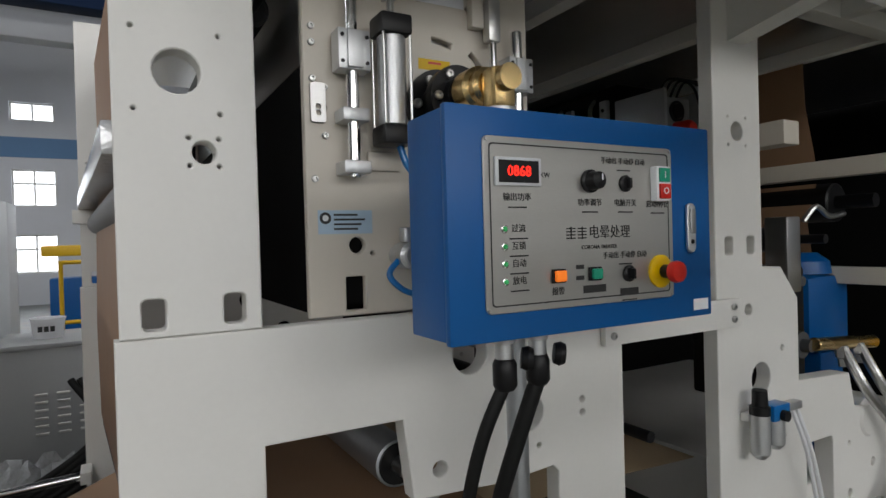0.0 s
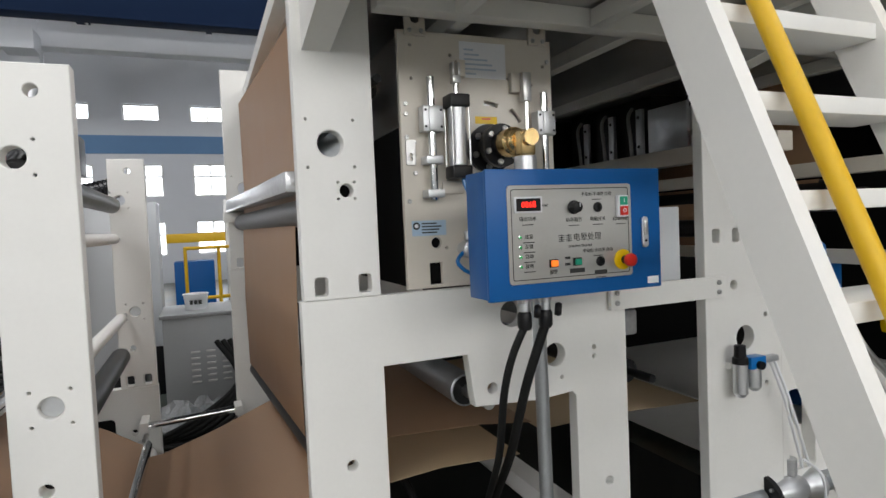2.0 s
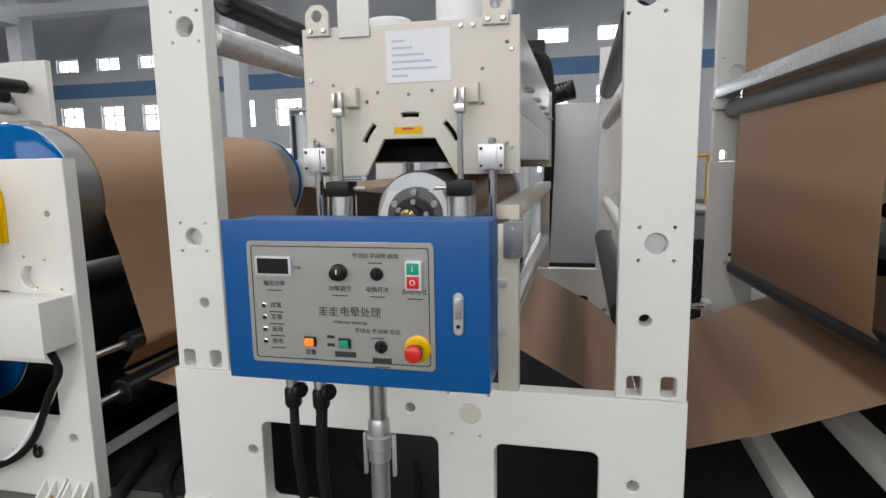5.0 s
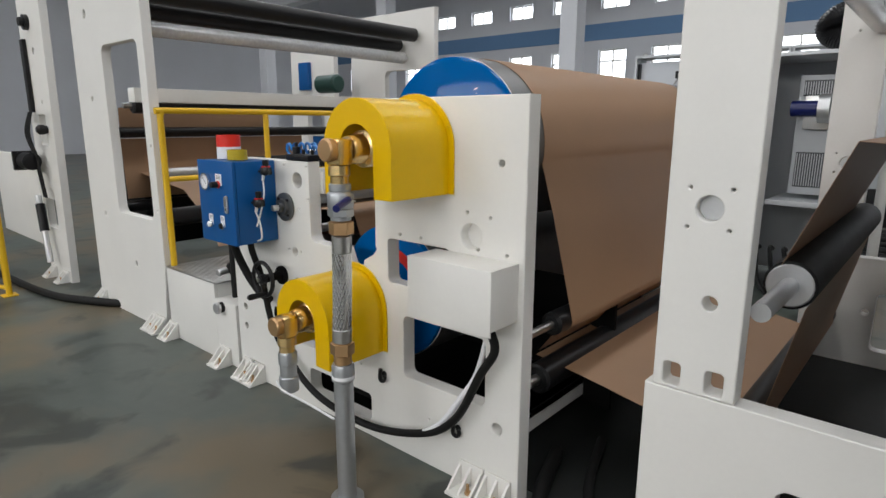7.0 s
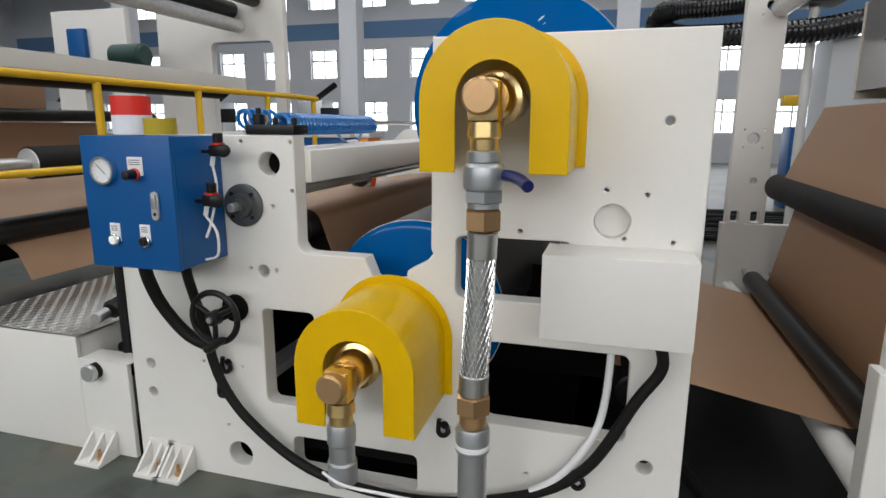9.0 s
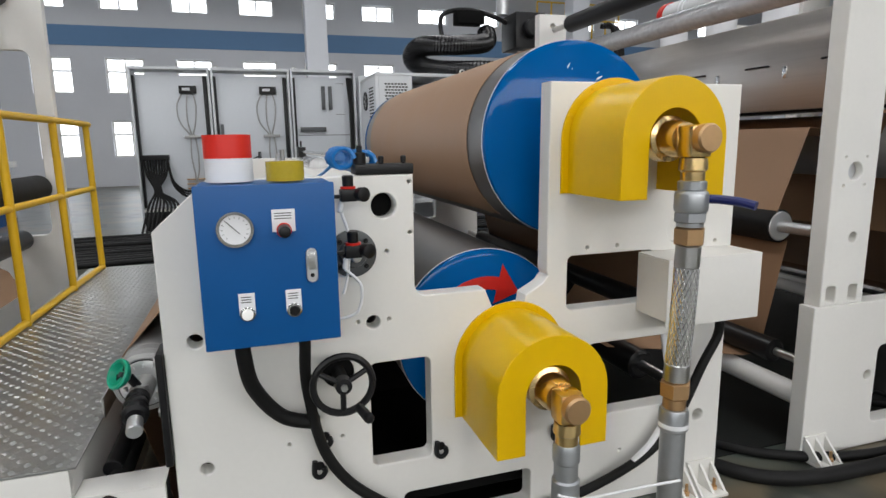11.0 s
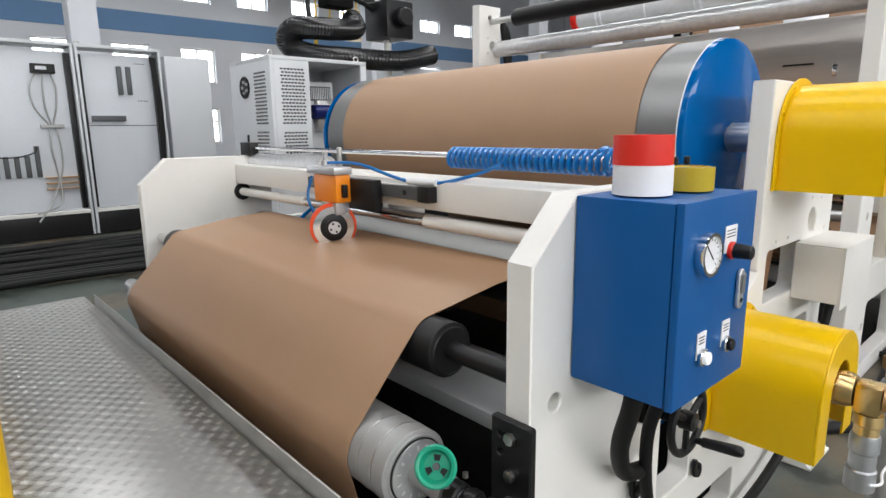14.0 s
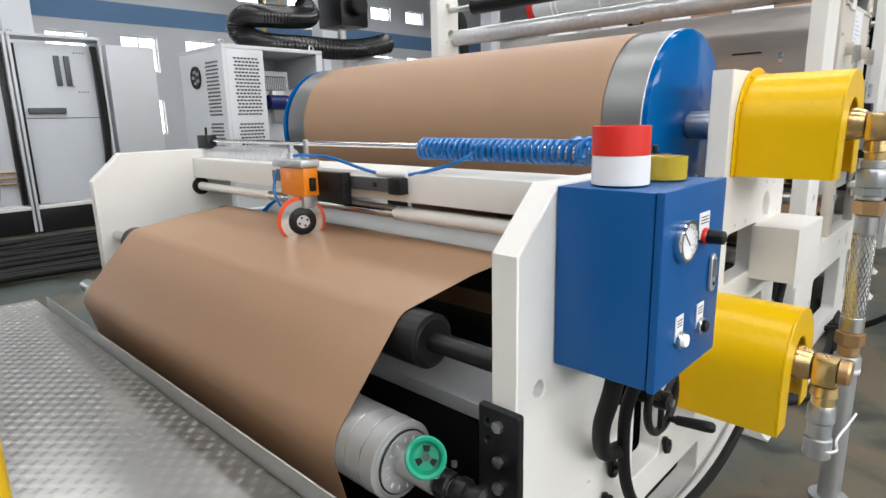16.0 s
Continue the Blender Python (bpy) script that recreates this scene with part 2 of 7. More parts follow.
def hose(pts, r, seg=10, steps=8, bm=None, ribs=0.0, pitch=0.02, smooth=True):
    """A round tube along points; ribs gives corrugation."""
    path = smooth_path(pts, steps) if smooth else [Vector(p) for p in pts]
    b = bmesh.new()
    rings, up, run = [], None, 0.0
    for i, p in enumerate(path):
        d = (path[min(i + 1, len(path) - 1)] - path[max(i - 1, 0)]).normalized()
        up = (up - d * up.dot(d)).normalized() if up is not None and (up - d * up.dot(d)).length > 1e-4 else d.orthogonal().normalized()
        side = d.cross(up)
        run += (p - path[i - 1]).length if i else 0
        rr = r * (1 + (ribs if i % 2 else -ribs))
        rings.append([b.verts.new(p + (up * math.cos(2 * math.pi * k / seg) + side * math.sin(2 * math.pi * k / seg)) * rr) for k in range(seg)])
    for r0, r1 in zip(rings, rings[1:]):
        for k in range(seg):
            b.faces.new((r0[k], r0[(k + 1) % seg], r1[(k + 1) % seg], r1[k]))
    b.faces.new(list(reversed(rings[0])))
    b.faces.new(rings[-1])
    return join(bm, b)


def circle(x, z, r, n=20):
    return [(x + r * math.cos(2 * math.pi * k / n), z + r * math.sin(2 * math.pi * k / n)) for k in range(n)]


def rounded(x0, x1, z0, z1, r=0.02, n=4):
    out = []
    for cx, cz, a in ((x1 - r, z1 - r, 0), (x0 + r, z1 - r, 90), (x0 + r, z0 + r, 180), (x1 - r, z0 + r, 270)):
        out += [(cx + r * math.cos(radians(a + 90 * k / n)), cz + r * math.sin(radians(a + 90 * k / n))) for k in range(n + 1)]
    return out


def inset(loop, d):
    """The loop moved by d to its left, which is where the material lies."""
    out, n = [], len(loop)
    for i in range(n):
        p, q, r = Vector(loop[i - 1]), Vector(loop[i]), Vector(loop[(i + 1) % n])
        e, f = (q - p).normalized(), (r - q).normalized()
        m = Vector((-e.y - f.y, e.x + f.x))
        m = m.normalized() if m.length > 1e-6 else Vector((-e.y, e.x))
        out.append(q + m * d / max(0.5, m.dot(Vector((-e.y, e.x)))))
    return out


def inside(p, loop):
    c = False
    for (x0, y0), (x1, y1) in zip(loop, loop[1:] + loop[:1]):
        if (y0 > p[1]) != (y1 > p[1]) and p[0] < (x1 - x0) * (p[1] - y0) / (y1 - y0) + x0:
            c = not c
    return c


def plate(name, outline, holes, y0, y1, mat, parent, label="", bevel=0.003, plane="xz"):
    """A plate cut from an outline in x and z, with holes through it, from y0 to y1, its edges broken."""
    loops = []
    for k, loop in enumerate([outline, *holes]):
        loop = [tuple(q) for i, q in enumerate(loop) if (Vector(q) - Vector(loop[i - 1])).length > 1e-5]
        area = sum(a[0] * b[1] - b[0] * a[1] for a, b in zip(loop, loop[1:] + loop[:1]))
        loops.append(loop if (area > 0) == (k == 0) else loop[::-1])
    face = [inset(l, bevel) for l in loops]
    flat, edges = [], []
    for l in face:
        o = len(flat)
        flat += l
        edges += [(o + i, o + (i + 1) % len(l)) for i in range(len(l))]
    pts, _, tris, *_ = delaunay_2d_cdt(flat, edges, [], 0, 1e-7)
    flat_loops = [[tuple(p) for p in l] for l in face]
    keep = []
    for t in tris:
        c = sum((pts[i] for i in t), Vector((0, 0))) / len(t)
        if inside(c, flat_loops[0]) and not any(inside(c, l) for l in flat_loops[1:]):
            keep.append(list(t))
    verts, faces = [], []
    for y in (y0, y1):
        o = len(verts)
        verts += [(p.x, y, p.y) for p in pts]
        faces += [[o + i for i in (t if y == y0 else t[::-1])] for t in keep]
    for l, f in zip(loops, face):
        n, o = len(l), len(verts)
        for src, y in ((f, y0), (l, y0 + bevel), (l, y1 - bevel), (f, y1)):
            verts += [(q[0], y, q[1]) for q in src]
        for r in range(3):
            faces += [[o + r * n + i, o + (r + 1) * n + i, o + (r + 1) * n + (i + 1) % n, o + r * n + (i + 1) % n] for i in range(n)]
    if plane != "xz":
        verts = [(y, x, z) for x, y, z in verts]
    bm = bmesh.new()
    vs = [bm.verts.new(v) for v in verts]
    for f in faces:
        bm.faces.new([vs[i] for i in f])
    bmesh.ops.remove_doubles(bm, verts=bm.verts, dist=1e-5)
    return part(name, bm, mat, parent, label)


def words(name, body, size, at, mat, parent, turn=(90, 0, 0), align="CENTER", depth=0.0004, label=""):
    cu = bpy.data.curves.new("words", "FONT")
    cu.body, cu.size, cu.align_x, cu.align_y, cu.extrude, cu.resolution_u = body, size, align, "CENTER", depth, 2
    tmp = bpy.data.objects.new("words", cu)
    scene.collection.objects.link(tmp)
    mesh = bpy.data.meshes.new_from_object(tmp.evaluated_get(bpy.context.evaluated_depsgraph_get()))
    bpy.data.objects.remove(tmp)
    mesh.transform(pose(*at, *turn))
    mesh.name = name
    return finish(name, mesh, mat, parent, label, smooth=False)


def strip(points, y0, y1, thick=0.0015, cols=1, bm=None):
    """A sheet that runs through points in x and z, between y0 and y1."""
    b = bmesh.new()
    front, back = [], []
    pts = [Vector((x, 0, z)) for x, z in points]
    for i, p in enumerate(pts):
        d = pts[min(i + 1, len(pts) - 1)] - pts[max(i - 1, 0)]
        nrm = Vector((-d.z, 0, d.x)).normalized() * thick
        rows = []
        for q in (p, p + nrm):
            rows.append((b.verts.new((q.x, y0, q.z)), b.verts.new((q.x, y1, q.z))))
        front.append(rows[0])
        back.append(rows[1])
    for i in range(len(pts) - 1):
        b.faces.new((front[i][0], front[i + 1][0], front[i + 1][1], front[i][1]))
        b.faces.new((back[i][0], back[i][1], back[i + 1][1], back[i + 1][0]))
        for e in (0, 1):
            b.faces.new((front[i][e], back[i][e], back[i + 1][e], front[i + 1][e]))
    return join(bm, b)


def arc(cx, cz, r, a0, a1, n=14):
    return [(cx + r * math.cos(radians(a0 + (a1 - a0) * k / n)), cz + r * math.sin(radians(a0 + (a1 - a0) * k / n))) for k in range(n + 1)]


def screw(x, y, z, r, parent, mat=STEEL, name="screw"):
    """A socket screw whose head looks towards the operator."""
    return part(name, turned([(0, r), (r * 0.7, r), (r * 0.9, r * 0.8), (r * 0.9, r * 0.45), (r * 0.4, r * 0.4)], (x, y, z), (0, -1, 0), 10), mat, parent)


def foot(x, z, parent, y=0.0, w=0.11):
    """A gusseted floor bracket at the foot of a side plate."""
    bm = box(x - w / 2, x + w / 2, y - 0.10, y, 0.0, 0.012, 0.003)
    box(x - w / 2, x + w / 2, y - 0.012, y - 0.002, 0.012, 0.10, 0.002, bm)
    for s in (-1, 0, 1):
        b = bmesh.new()
        for dx in (-0.005, 0.005):
            vs = [b.verts.new((x + s * (w / 2 - 0.006) + dx, yy, zz)) for yy, zz in ((y - 0.013, 0.012), (y - 0.09, 0.012), (y - 0.013, 0.09))]
            b.faces.new(vs)
        b.verts.ensure_lookup_table()
        v = b.verts
        for k in range(3):
            b.faces.new((v[k], v[(k + 1) % 3], v[3 + (k + 1) % 3], v[3 + k]))
        join(bm, b)
    f = part("foot_bracket", bm, WHITE, parent)
    part("anchor_bolt", turned([(0, 0.012), (0.012, 0.012), (0.013, 0.006), (0.04, 0.006)], (x + w * 0.22, y - 0.06, 0.012), (0, 0, 1), 6), BRASS_NUT, f)
    return f


# ---- the hall ----
part_floor = box(-26, 26, -12, 20.4, -0.2, 0.0, 0)
floor = tagged(part("floor", part_floor, FLOOR), "worn green painted concrete factory floor", "floor", kind="structure")

# thin near-black sheet on the floor paints the shade under the machine
UNDER_SHADE = material("shade_painted_floor", (0.016, 0.018, 0.017), 0.5, 0, 0.2, 8, 0.01, 0.4, spec=0.25)
under_strip = part("floor_shade", box(-0.85, 6.2, 0.12, 2.40, 0.0005, 0.005, 0), UNDER_SHADE)
tagged(under_strip, "near-black floor strip painted as the shade below the machine", "floor", kind="structure")

WALL_Y = 20.0
PITCH, WX0, WIDTH = 2.06, -2.9, 1.12
ROWS_Z = [(0.95, 2.1), (2.95, 4.05), (5.5, 6.05)]
win_holes = []
for k in range(-10, 11):
    x = WX0 + PITCH * k
    for z0, z1 in ROWS_Z:
        win_holes.append([(x, z0), (x + WIDTH, z0), (x + WIDTH, z1), (x, z1)])
wall_n = plate("wall_north", [(-26, 0), (26, 0), (26, ROOF), (-26, ROOF)], win_holes, WALL_Y, WALL_Y + 0.3, WALL_PAINT, None, bevel=0.002)
tagged(wall_n, "white plastered factory wall with rows of windows", "wall", kind="structure")
band = part("trim", box(-26, 26, WALL_Y - 0.02, WALL_Y - 0.003, 4.4, 5.0, 0), WALL_BLUE)
tagged(band, "blue painted band along the factory wall", "trim", kind="structure")
n_win = 0
for k in range(-10, 11):
    for z0, z1 in ROWS_Z:
        n_win += 1
        x = WX0 + PITCH * k
        bm = box(x - 0.001, x + WIDTH + 0.001, WALL_Y + 0.10, WALL_Y + 0.15, z0, z0 + 0.05, 0)
        box(x, x + WIDTH, WALL_Y + 0.10, WALL_Y + 0.15, z1 - 0.05, z1, 0, bm)
        for xx in (x, x + WIDTH / 2 - 0.025, x + WIDTH - 0.05):
            box(xx, xx + 0.05, WALL_Y + 0.10, WALL_Y + 0.15, z0 + 0.05, z1 - 0.05, 0, bm)
        if z1 - z0 > 0.8:
            zm = z0 + (z1 - z0) * 0.62
            box(x + 0.05, x + WIDTH - 0.05, WALL_Y + 0.09, WALL_Y + 0.14, zm - 0.03, zm + 0.03, 0, bm)
        tagged(part("window_%d" % n_win, bm, WHITE), "white framed factory window, bright with daylight", "window", kind="structure")
tagged(part("backdrop", box(-30, 30, WALL_Y + 1.2, WALL_Y + 1.3, -1, 12, 0), SKY_GLOW), "bright overcast daylight beyond the windows", "backdrop", kind="structure")
for name, dims in (("wall_west", (-26.3, -26, -12, 20.4)), ("wall_east", (26, 26.3, -12, 20.4)), ("wall_south", (-26, 26, -12.3, -12))):
    tagged(part(name, box(*dims, 0, ROOF, 0), WALL_PAINT), "white plastered factory wall", "wall", kind="structure")
roof_holes = [[(sx - 1.0, sy - 12.6), (sx + 1.0, sy - 12.6), (sx + 1.0, sy + 12.6), (sx - 1.0, sy + 12.6)] for sx, sy in SKYLIGHTS]
cover = plate("ceiling", [(-26, -12), (26, -12), (26, 20.4), (-26, 20.4)], roof_holes, 0, 0.12, ROOF_MAT, None, bevel=0.002)
for v in cover.data.vertices:
    x, h, y = v.co
    v.co = (x, y, ROOF + 0.12 - h)
tagged(cover, "dark corrugated factory roof with skylight strips", "ceiling", kind="structure")


def roof_truss(x):
    t = thing("roof_truss", "dark steel lattice roof truss", "truss", (x, 0, 0), "roof trusses")
    part("lower_chord", box(-0.08, 0.08, -11.9, 19.9, 7.9, 8.05, 0.004), BEAM_BLUE, t)
    part("upper_chord", box(-0.08, 0.08, -11.9, 19.9, 9.3, 9.45, 0.004), BEAM_BLUE, t)
    for k in range(16):
        y = -11.5 + 2.0 * k
        part("brace", rod((0, y, 8.0), (0, y + 1.0, 9.35), 0.035, 6), BEAM_BLUE, t)
        part("brace", rod((0, y + 1.0, 9.35), (0, y + 2.0 - 0.6, 8.0), 0.035, 6), BEAM_BLUE, t)
    return t


truss = roof_truss(-20)
for x in (-16, -12, -8, -4, 0.5, 4, 8, 12, 16):
    copy_thing(truss, pose(x, 0, 0))
for k in range(12):
    tagged(part("purlin", box(-25.9, 25.9, -11 + 2.7 * k, -10.9 + 2.7 * k, 9.46, 9.58, 0.002), ROOF_MAT), "dark steel roof purlin", "purlin", group="purlins")

# columns with the crane runway
for x in (-17.5, -11.3, -5.2, 0.65, 6.6, 12.6, 18.6):
    col = thing("hall_column", "white painted concrete hall column", "column", (x, 11.0, 0), "hall columns")
    part("shaft", box(-0.21, 0.21, -0.2, 0.2, 0, 7.2, 0.01), WALL_PAINT, col)
    part("corbel", box(-0.26, 0.26, -0.75, -0.2, 5.0, 5.35, 0.01), WALL_PAINT, col)
girder = thing("concrete_beam", "pale concrete tie beam between the hall columns", "beam", (0, 11.0, 0))
part("web", box(-26, 26, -0.19, 0.19, 5.2, 5.65, 0.01), WALL_PAINT, girder)
crane = thing("crane_beam", "dark blue steel crane runway girder", "crane beam", (0, 9.9, 0))
part("girder_web", box(-25, 25, -0.06, 0.06, 5.5, 6.3, 0.004), BEAM_BLUE, crane)
part("top_flange", box(-25, 25, -0.2, 0.2, 6.3, 6.35, 0.004), BEAM_BLUE, crane)
part("bottom_flange", box(-25, 25, -0.2, 0.2, 5.46, 5.5, 0.004), BEAM_BLUE, crane)
part("rail", box(-25, 25, -0.05, 0.05, 6.35, 6.42, 0.004), RED, crane, "rusty red crane rail")

# ---- chill roll stand with the slitting station ----
Y_REAR = 2.45
stand = thing("roll_stand", "white steel side frame of the chill roll stand with cut openings", "machine frame", (0, 0, 0))
S_OUT = [(-1.0, 0.0), (0.82, 0.0), (0.82, 1.435), (0.112, 1.435)] + arc(0.135, 0.865, -0.028, 0, 40, 4) + [(0.094, 0.822), (0.035, 0.79), (0.03, 0.76), (-0.06, 0.745), (-0.075, 0.76), (-0.10, 0.82)] + arc(-0.285, 0.855, 0.035, 270, 180, 5) + [(-0.318, 1.175), (-0.865, 1.175), (-1.0, 1.05)]
S_HOLES = [rounded(0.18, 0.50, 0.725, 0.902), rounded(0.262, 0.668, 0.345, 0.60, 0.025), rounded(-0.462, -0.277, 0.305, 0.63), rounded(-0.37, 0.06, 0.075, 0.198), circle(-0.405, 1.09, 0.036), circle(-0.446, 0.755, 0.02),
           circle(-0.922, 0.388, 0.018), circle(-0.924, 0.28, 0.018), circle(0.598, 0.962, 0.046), circle(0.725, 0.278, 0.022), circle(0.72, 1.218, 0.012), circle(-0.58, 0.096, 0.045), circle(-0.922, 0.754, 0.02)]
for hx, hz in ((0.25, 0.925), (0.36, 0.925), (0.63, 0.92), (0.75, 0.915), (0.58, 1.045), (0.68, 1.035), (-0.33, 1.155), (-0.5, 1.155), (-0.33, 1.01), (-0.40, 0.96), (-0.40, 0.76), (-0.49, 0.76), (-0.55, 0.42), (-0.7, 0.42), (-0.62, 0.2), (0.0, 0.32), (0.75, 0.08), (0.4, 0.2)):
    S_HOLES.append(circle(hx, hz, 0.006, 8))
plate("front_plate", S_OUT, S_HOLES, 0.0, 0.065, WHITE, stand)
rear_out = S_OUT
plate("rear_plate", rear_out, [rounded(0.18, 0.50, 0.725, 0.902), rounded(0.262, 0.668, 0.345, 0.60, 0.025), circle(-0.405, 1.09, 0.036)], Y_REAR, Y_REAR + 0.06, WHITE, stand)
part("blind_bore", turned([(0, 0.045), (0.004, 0.045)], (0.598, 0.045, 0.962), (0, -1, 0), 24), WHITE, stand)
# added black disc gives the bore its shade
part("bore_shade", turned([(0, 0.0355), (0.008, 0.0355)], (-0.405, 0.064, 1.09), (0, -1, 0), 24), DARK, stand, "black disc painted as the shade in the bore")
for bx, bz, by in ((-0.8, 0.12, 0.08), (0.55, 0.08, 0.08)):
    part("tie_beam", box(bx - 0.05, bx + 0.05, 0.066, Y_REAR - 0.001, bz - 0.04, bz + 0.06, 0.006), WHITE, stand)
part("tie_beam", box(-0.52, -0.30, 0.066, Y_REAR - 0.001, 1.03, 1.13, 0.006), WHITE, stand)
for fx in (-0.9, -0.82, 0.62, 0.74):
    foot(fx, 0, stand)
# black sheet added inside the stand to paint its shade
part("inside_shade", box(-0.9, 0.74, 0.9, 0.92, 0.0, 0.62, 0), DARK, stand)


def big_roll(cx, cz, r, label, y0=0.2, y1=2.3):
    t = thing("chill_roll", label, "roll", (cx, 0, cz), "chill rolls")
    part("end_disc", turned([(0, 0.06), (0, r * 0.93), (0.008, r - 0.002), (0.02, r), (0.03, r)], (0, y0, 0), (0, 1, 0), 72), BLUE_GLOSS, t, "glossy blue end disc")
    part("shell", turned([(0, r), (0.004, r), (y1 - y0 - 0.08, r), (y1 - y0 - 0.06, r)], (0, y0 + 0.031, 0), (0, 1, 0), 96), TURNED, t, "bare turned steel roll shell")
    part("rim_edge", turned([(0, r - 0.001), (0.0, r + 0.0015), (0.004, r + 0.0015), (0.004, r - 0.001)], (0, y0 + 0.026, 0), (0, 1, 0), 96), PAPER, t, "pale worn rim edge")
    part("end_disc", turned([(0, r), (0.02, r), (0.03, r * 0.93), (0.03, 0.06)], (0, y1, 0), (0, 1, 0), 72), BLUE_GLOSS, t, "glossy blue end disc")
    part("journal", turned([(0, 0.05), (0.11, 0.05), (0.11, 0.04), (y0 - 0.066 + 0.13, 0.04)], (0, y0 - 0.12 - 0.0, 0), (0, 1, 0), 32), STEEL, t)
    part("rear_journal", rod((0, y1 + 0.032, 0), (0, Y_REAR - 0.002, 0), 0.05), STEEL, t)
    return t


UX, UZ, UR = 0.315, 1.262, 0.332
LX, LZ, LR = -0.02, 0.600, 0.302
upper = big_roll(UX, UZ, UR, "large blue-ended chill roll wrapped in kraft paper", 0.205, 2.34)
lower = big_roll(LX, LZ, LR, "lower steel chill roll with blue end and red arrow")
bm = bmesh.new()
b_arrow = arc(0, 0, 0.212, 113, 46, 12) + [(0.258 * math.cos(radians(46)), 0.258 * math.sin(radians(46))), (0.192 * math.cos(radians(20)), 0.192 * math.sin(radians(20))), (0.118 * math.cos(radians(46)), 0.118 * math.sin(radians(46)))] + arc(0, 0, 0.166, 46, 113, 12)
f = bm.faces.new([bm.verts.new((x, 0.1965, z)) for x, z in b_arrow])
ext = bmesh.ops.extrude_face_region(bm, geom=[f])
bmesh.ops.translate(bm, vec=(0, -0.002, 0), verts=[v for v in ext["geom"] if isinstance(v, bmesh.types.BMVert)])
part("arrow_mark", bm, RED, lower, "painted red curved arrow")
for a, r, w in ((122, 0.226, 0.016), (125, 0.240, 0.007), (152, 0.248, 0.013), (149, 0.236, 0.005)):
    cx, cz = r * math.cos(radians(a)), r * math.sin(radians(a))
    chip = bmesh.new()
    bmesh.ops.create_icosphere(chip, subdivisions=1, radius=1.0)
    bmesh.ops.transform(chip, matrix=pose(cx, 0.2045, cz, 0, 40 - a, 0) @ Matrix.Diagonal((w, 0.0008, w * 0.22, 1)), verts=chip.verts)
    part("paint_chip", chip, PAPER, upper, "pale chip in the blue paint")


def guard(cx, cz, label, half=0.166, wall=0.083, drop=0.158, y=-0.285):
    """A U-shaped sheet cover over a rotary union, open below and round the shaft."""
    t = thing("union_guard", label, "machine guard", (cx, 0, cz), "rotary union guards")
    outer = arc(0, 0, half, 0, 180, 24) + [(-half, -drop)]
    face = outer + [(-wall, -drop)] + arc(0, 0, wall, 180, 0, 18) + [(wall, -drop), (half, -drop)]
    plate("front_face", face, [], y, y + 0.006, YELLOW, t, bevel=0.001)
    shell = outer + [(-half + 0.005, -drop)] + arc(0, 0, half - 0.005, 180, 0, 24) + [(half - 0.005, -drop), (half, -drop)]
    plate("shell", shell, [], y + 0.0065, -0.009, YELLOW, t, bevel=0.001)
    rim = arc(0, 0, half + 0.022, 0, 180, 24) + [(-half - 0.022, -drop), (-half + 0.004, -drop)] + arc(0, 0, half - 0.004, 180, 0, 24) + [(half - 0.004, -drop), (half + 0.022, -drop)]
    plate("flange_rim", rim, [], -0.0085, -0.0015, YELLOW, t, bevel=0.001)
    for a in (25, 60, 120, 155):
        screw((half + 0.012) * math.cos(radians(a)), -0.009, (half + 0.012) * math.sin(radians(a)), 0.005, t, YELLOW)
    return t


guard(0.335, UZ - 0.002, "yellow sheet-metal guard over the upper rotary union")
guard(-0.015, 0.588, "yellow sheet-metal guard over the lower rotary union", drop=0.165)


def rotary_union(cx, cz, drop, label, tilt=0.0):
    t = thing("rotary_union", label, "rotary union", (cx, 0, cz), "rotary unions")
    part("union_body", turned([(0, 0.045), (0.02, 0.062), (0.06, 0.062), (0.065, 0.05), (0.10, 0.048), (0.12, 0.042)], (0, -0.20, 0), (0, -1, 0), 32), BRASS, t, "polished brass union body")
    part("stem", rod((0, -0.002, 0), (0, -0.199, 0), 0.04), STEEL, t)
    part("elbow_block", box(-0.034, 0.034, -0.385, -0.321, -0.05, 0.034, 0.014), BRASS, t, "brass elbow")
    part("elbow_cap", turned([(0, 0.036), (0.022, 0.037), (0.028, 0.032)], (0, -0.386, 0), (0, -1, 0), 28), BRASS_NUT, t)
    part("outlet", turned([(0, 0.034), (0.03, 0.036), (0.035, 0.030), (0.06, 0.030)], (0, -0.355, -0.05), (0, 0, -1), 24), BRASS, t)
    return t


rotary_union(0.335, UZ, 0, "brass rotary union feeding the upper chill roll")
rotary_union(-0.015, 0.595, 0, "brass rotary union feeding the lower chill roll")

py = -0.355
pipe = thing("water_pipe", "braided steel water hose on galvanised pipe", "pipe", (0.335, py, 0))
part("valve_body", turned([(0, 0.032), (0.003, 0.036), (0.022, 0.036), (0.024, 0.033), (0.03, 0.041), (0.036, 0.043), (0.074, 0.043), (0.08, 0.041), (0.084, 0.034), (0.12, 0.034)], (0, 0, 1.155), (0, 0, -1), 24), GALV, pipe, "steel ball valve body")
part("valve_hex", turned([(0, 0.036), (0.004, 0.043), (0.026, 0.043), (0.03, 0.036)], (0, 0, 1.075), (0, 0, -1), 6), GALV, pipe)
handle = part("valve_handle", hose([(0.045, -0.004, 1.105), (0.065, -0.03, 1.105), (0.09, -0.07, 1.101), (0.108, -0.105, 1.093)], 0.012, 10), NAVY, pipe, "navy plastic valve lever")
part("valve_stem", rod((0.02, 0, 1.105), (0.055, -0.004, 1.105), 0.009), STEEL, handle)
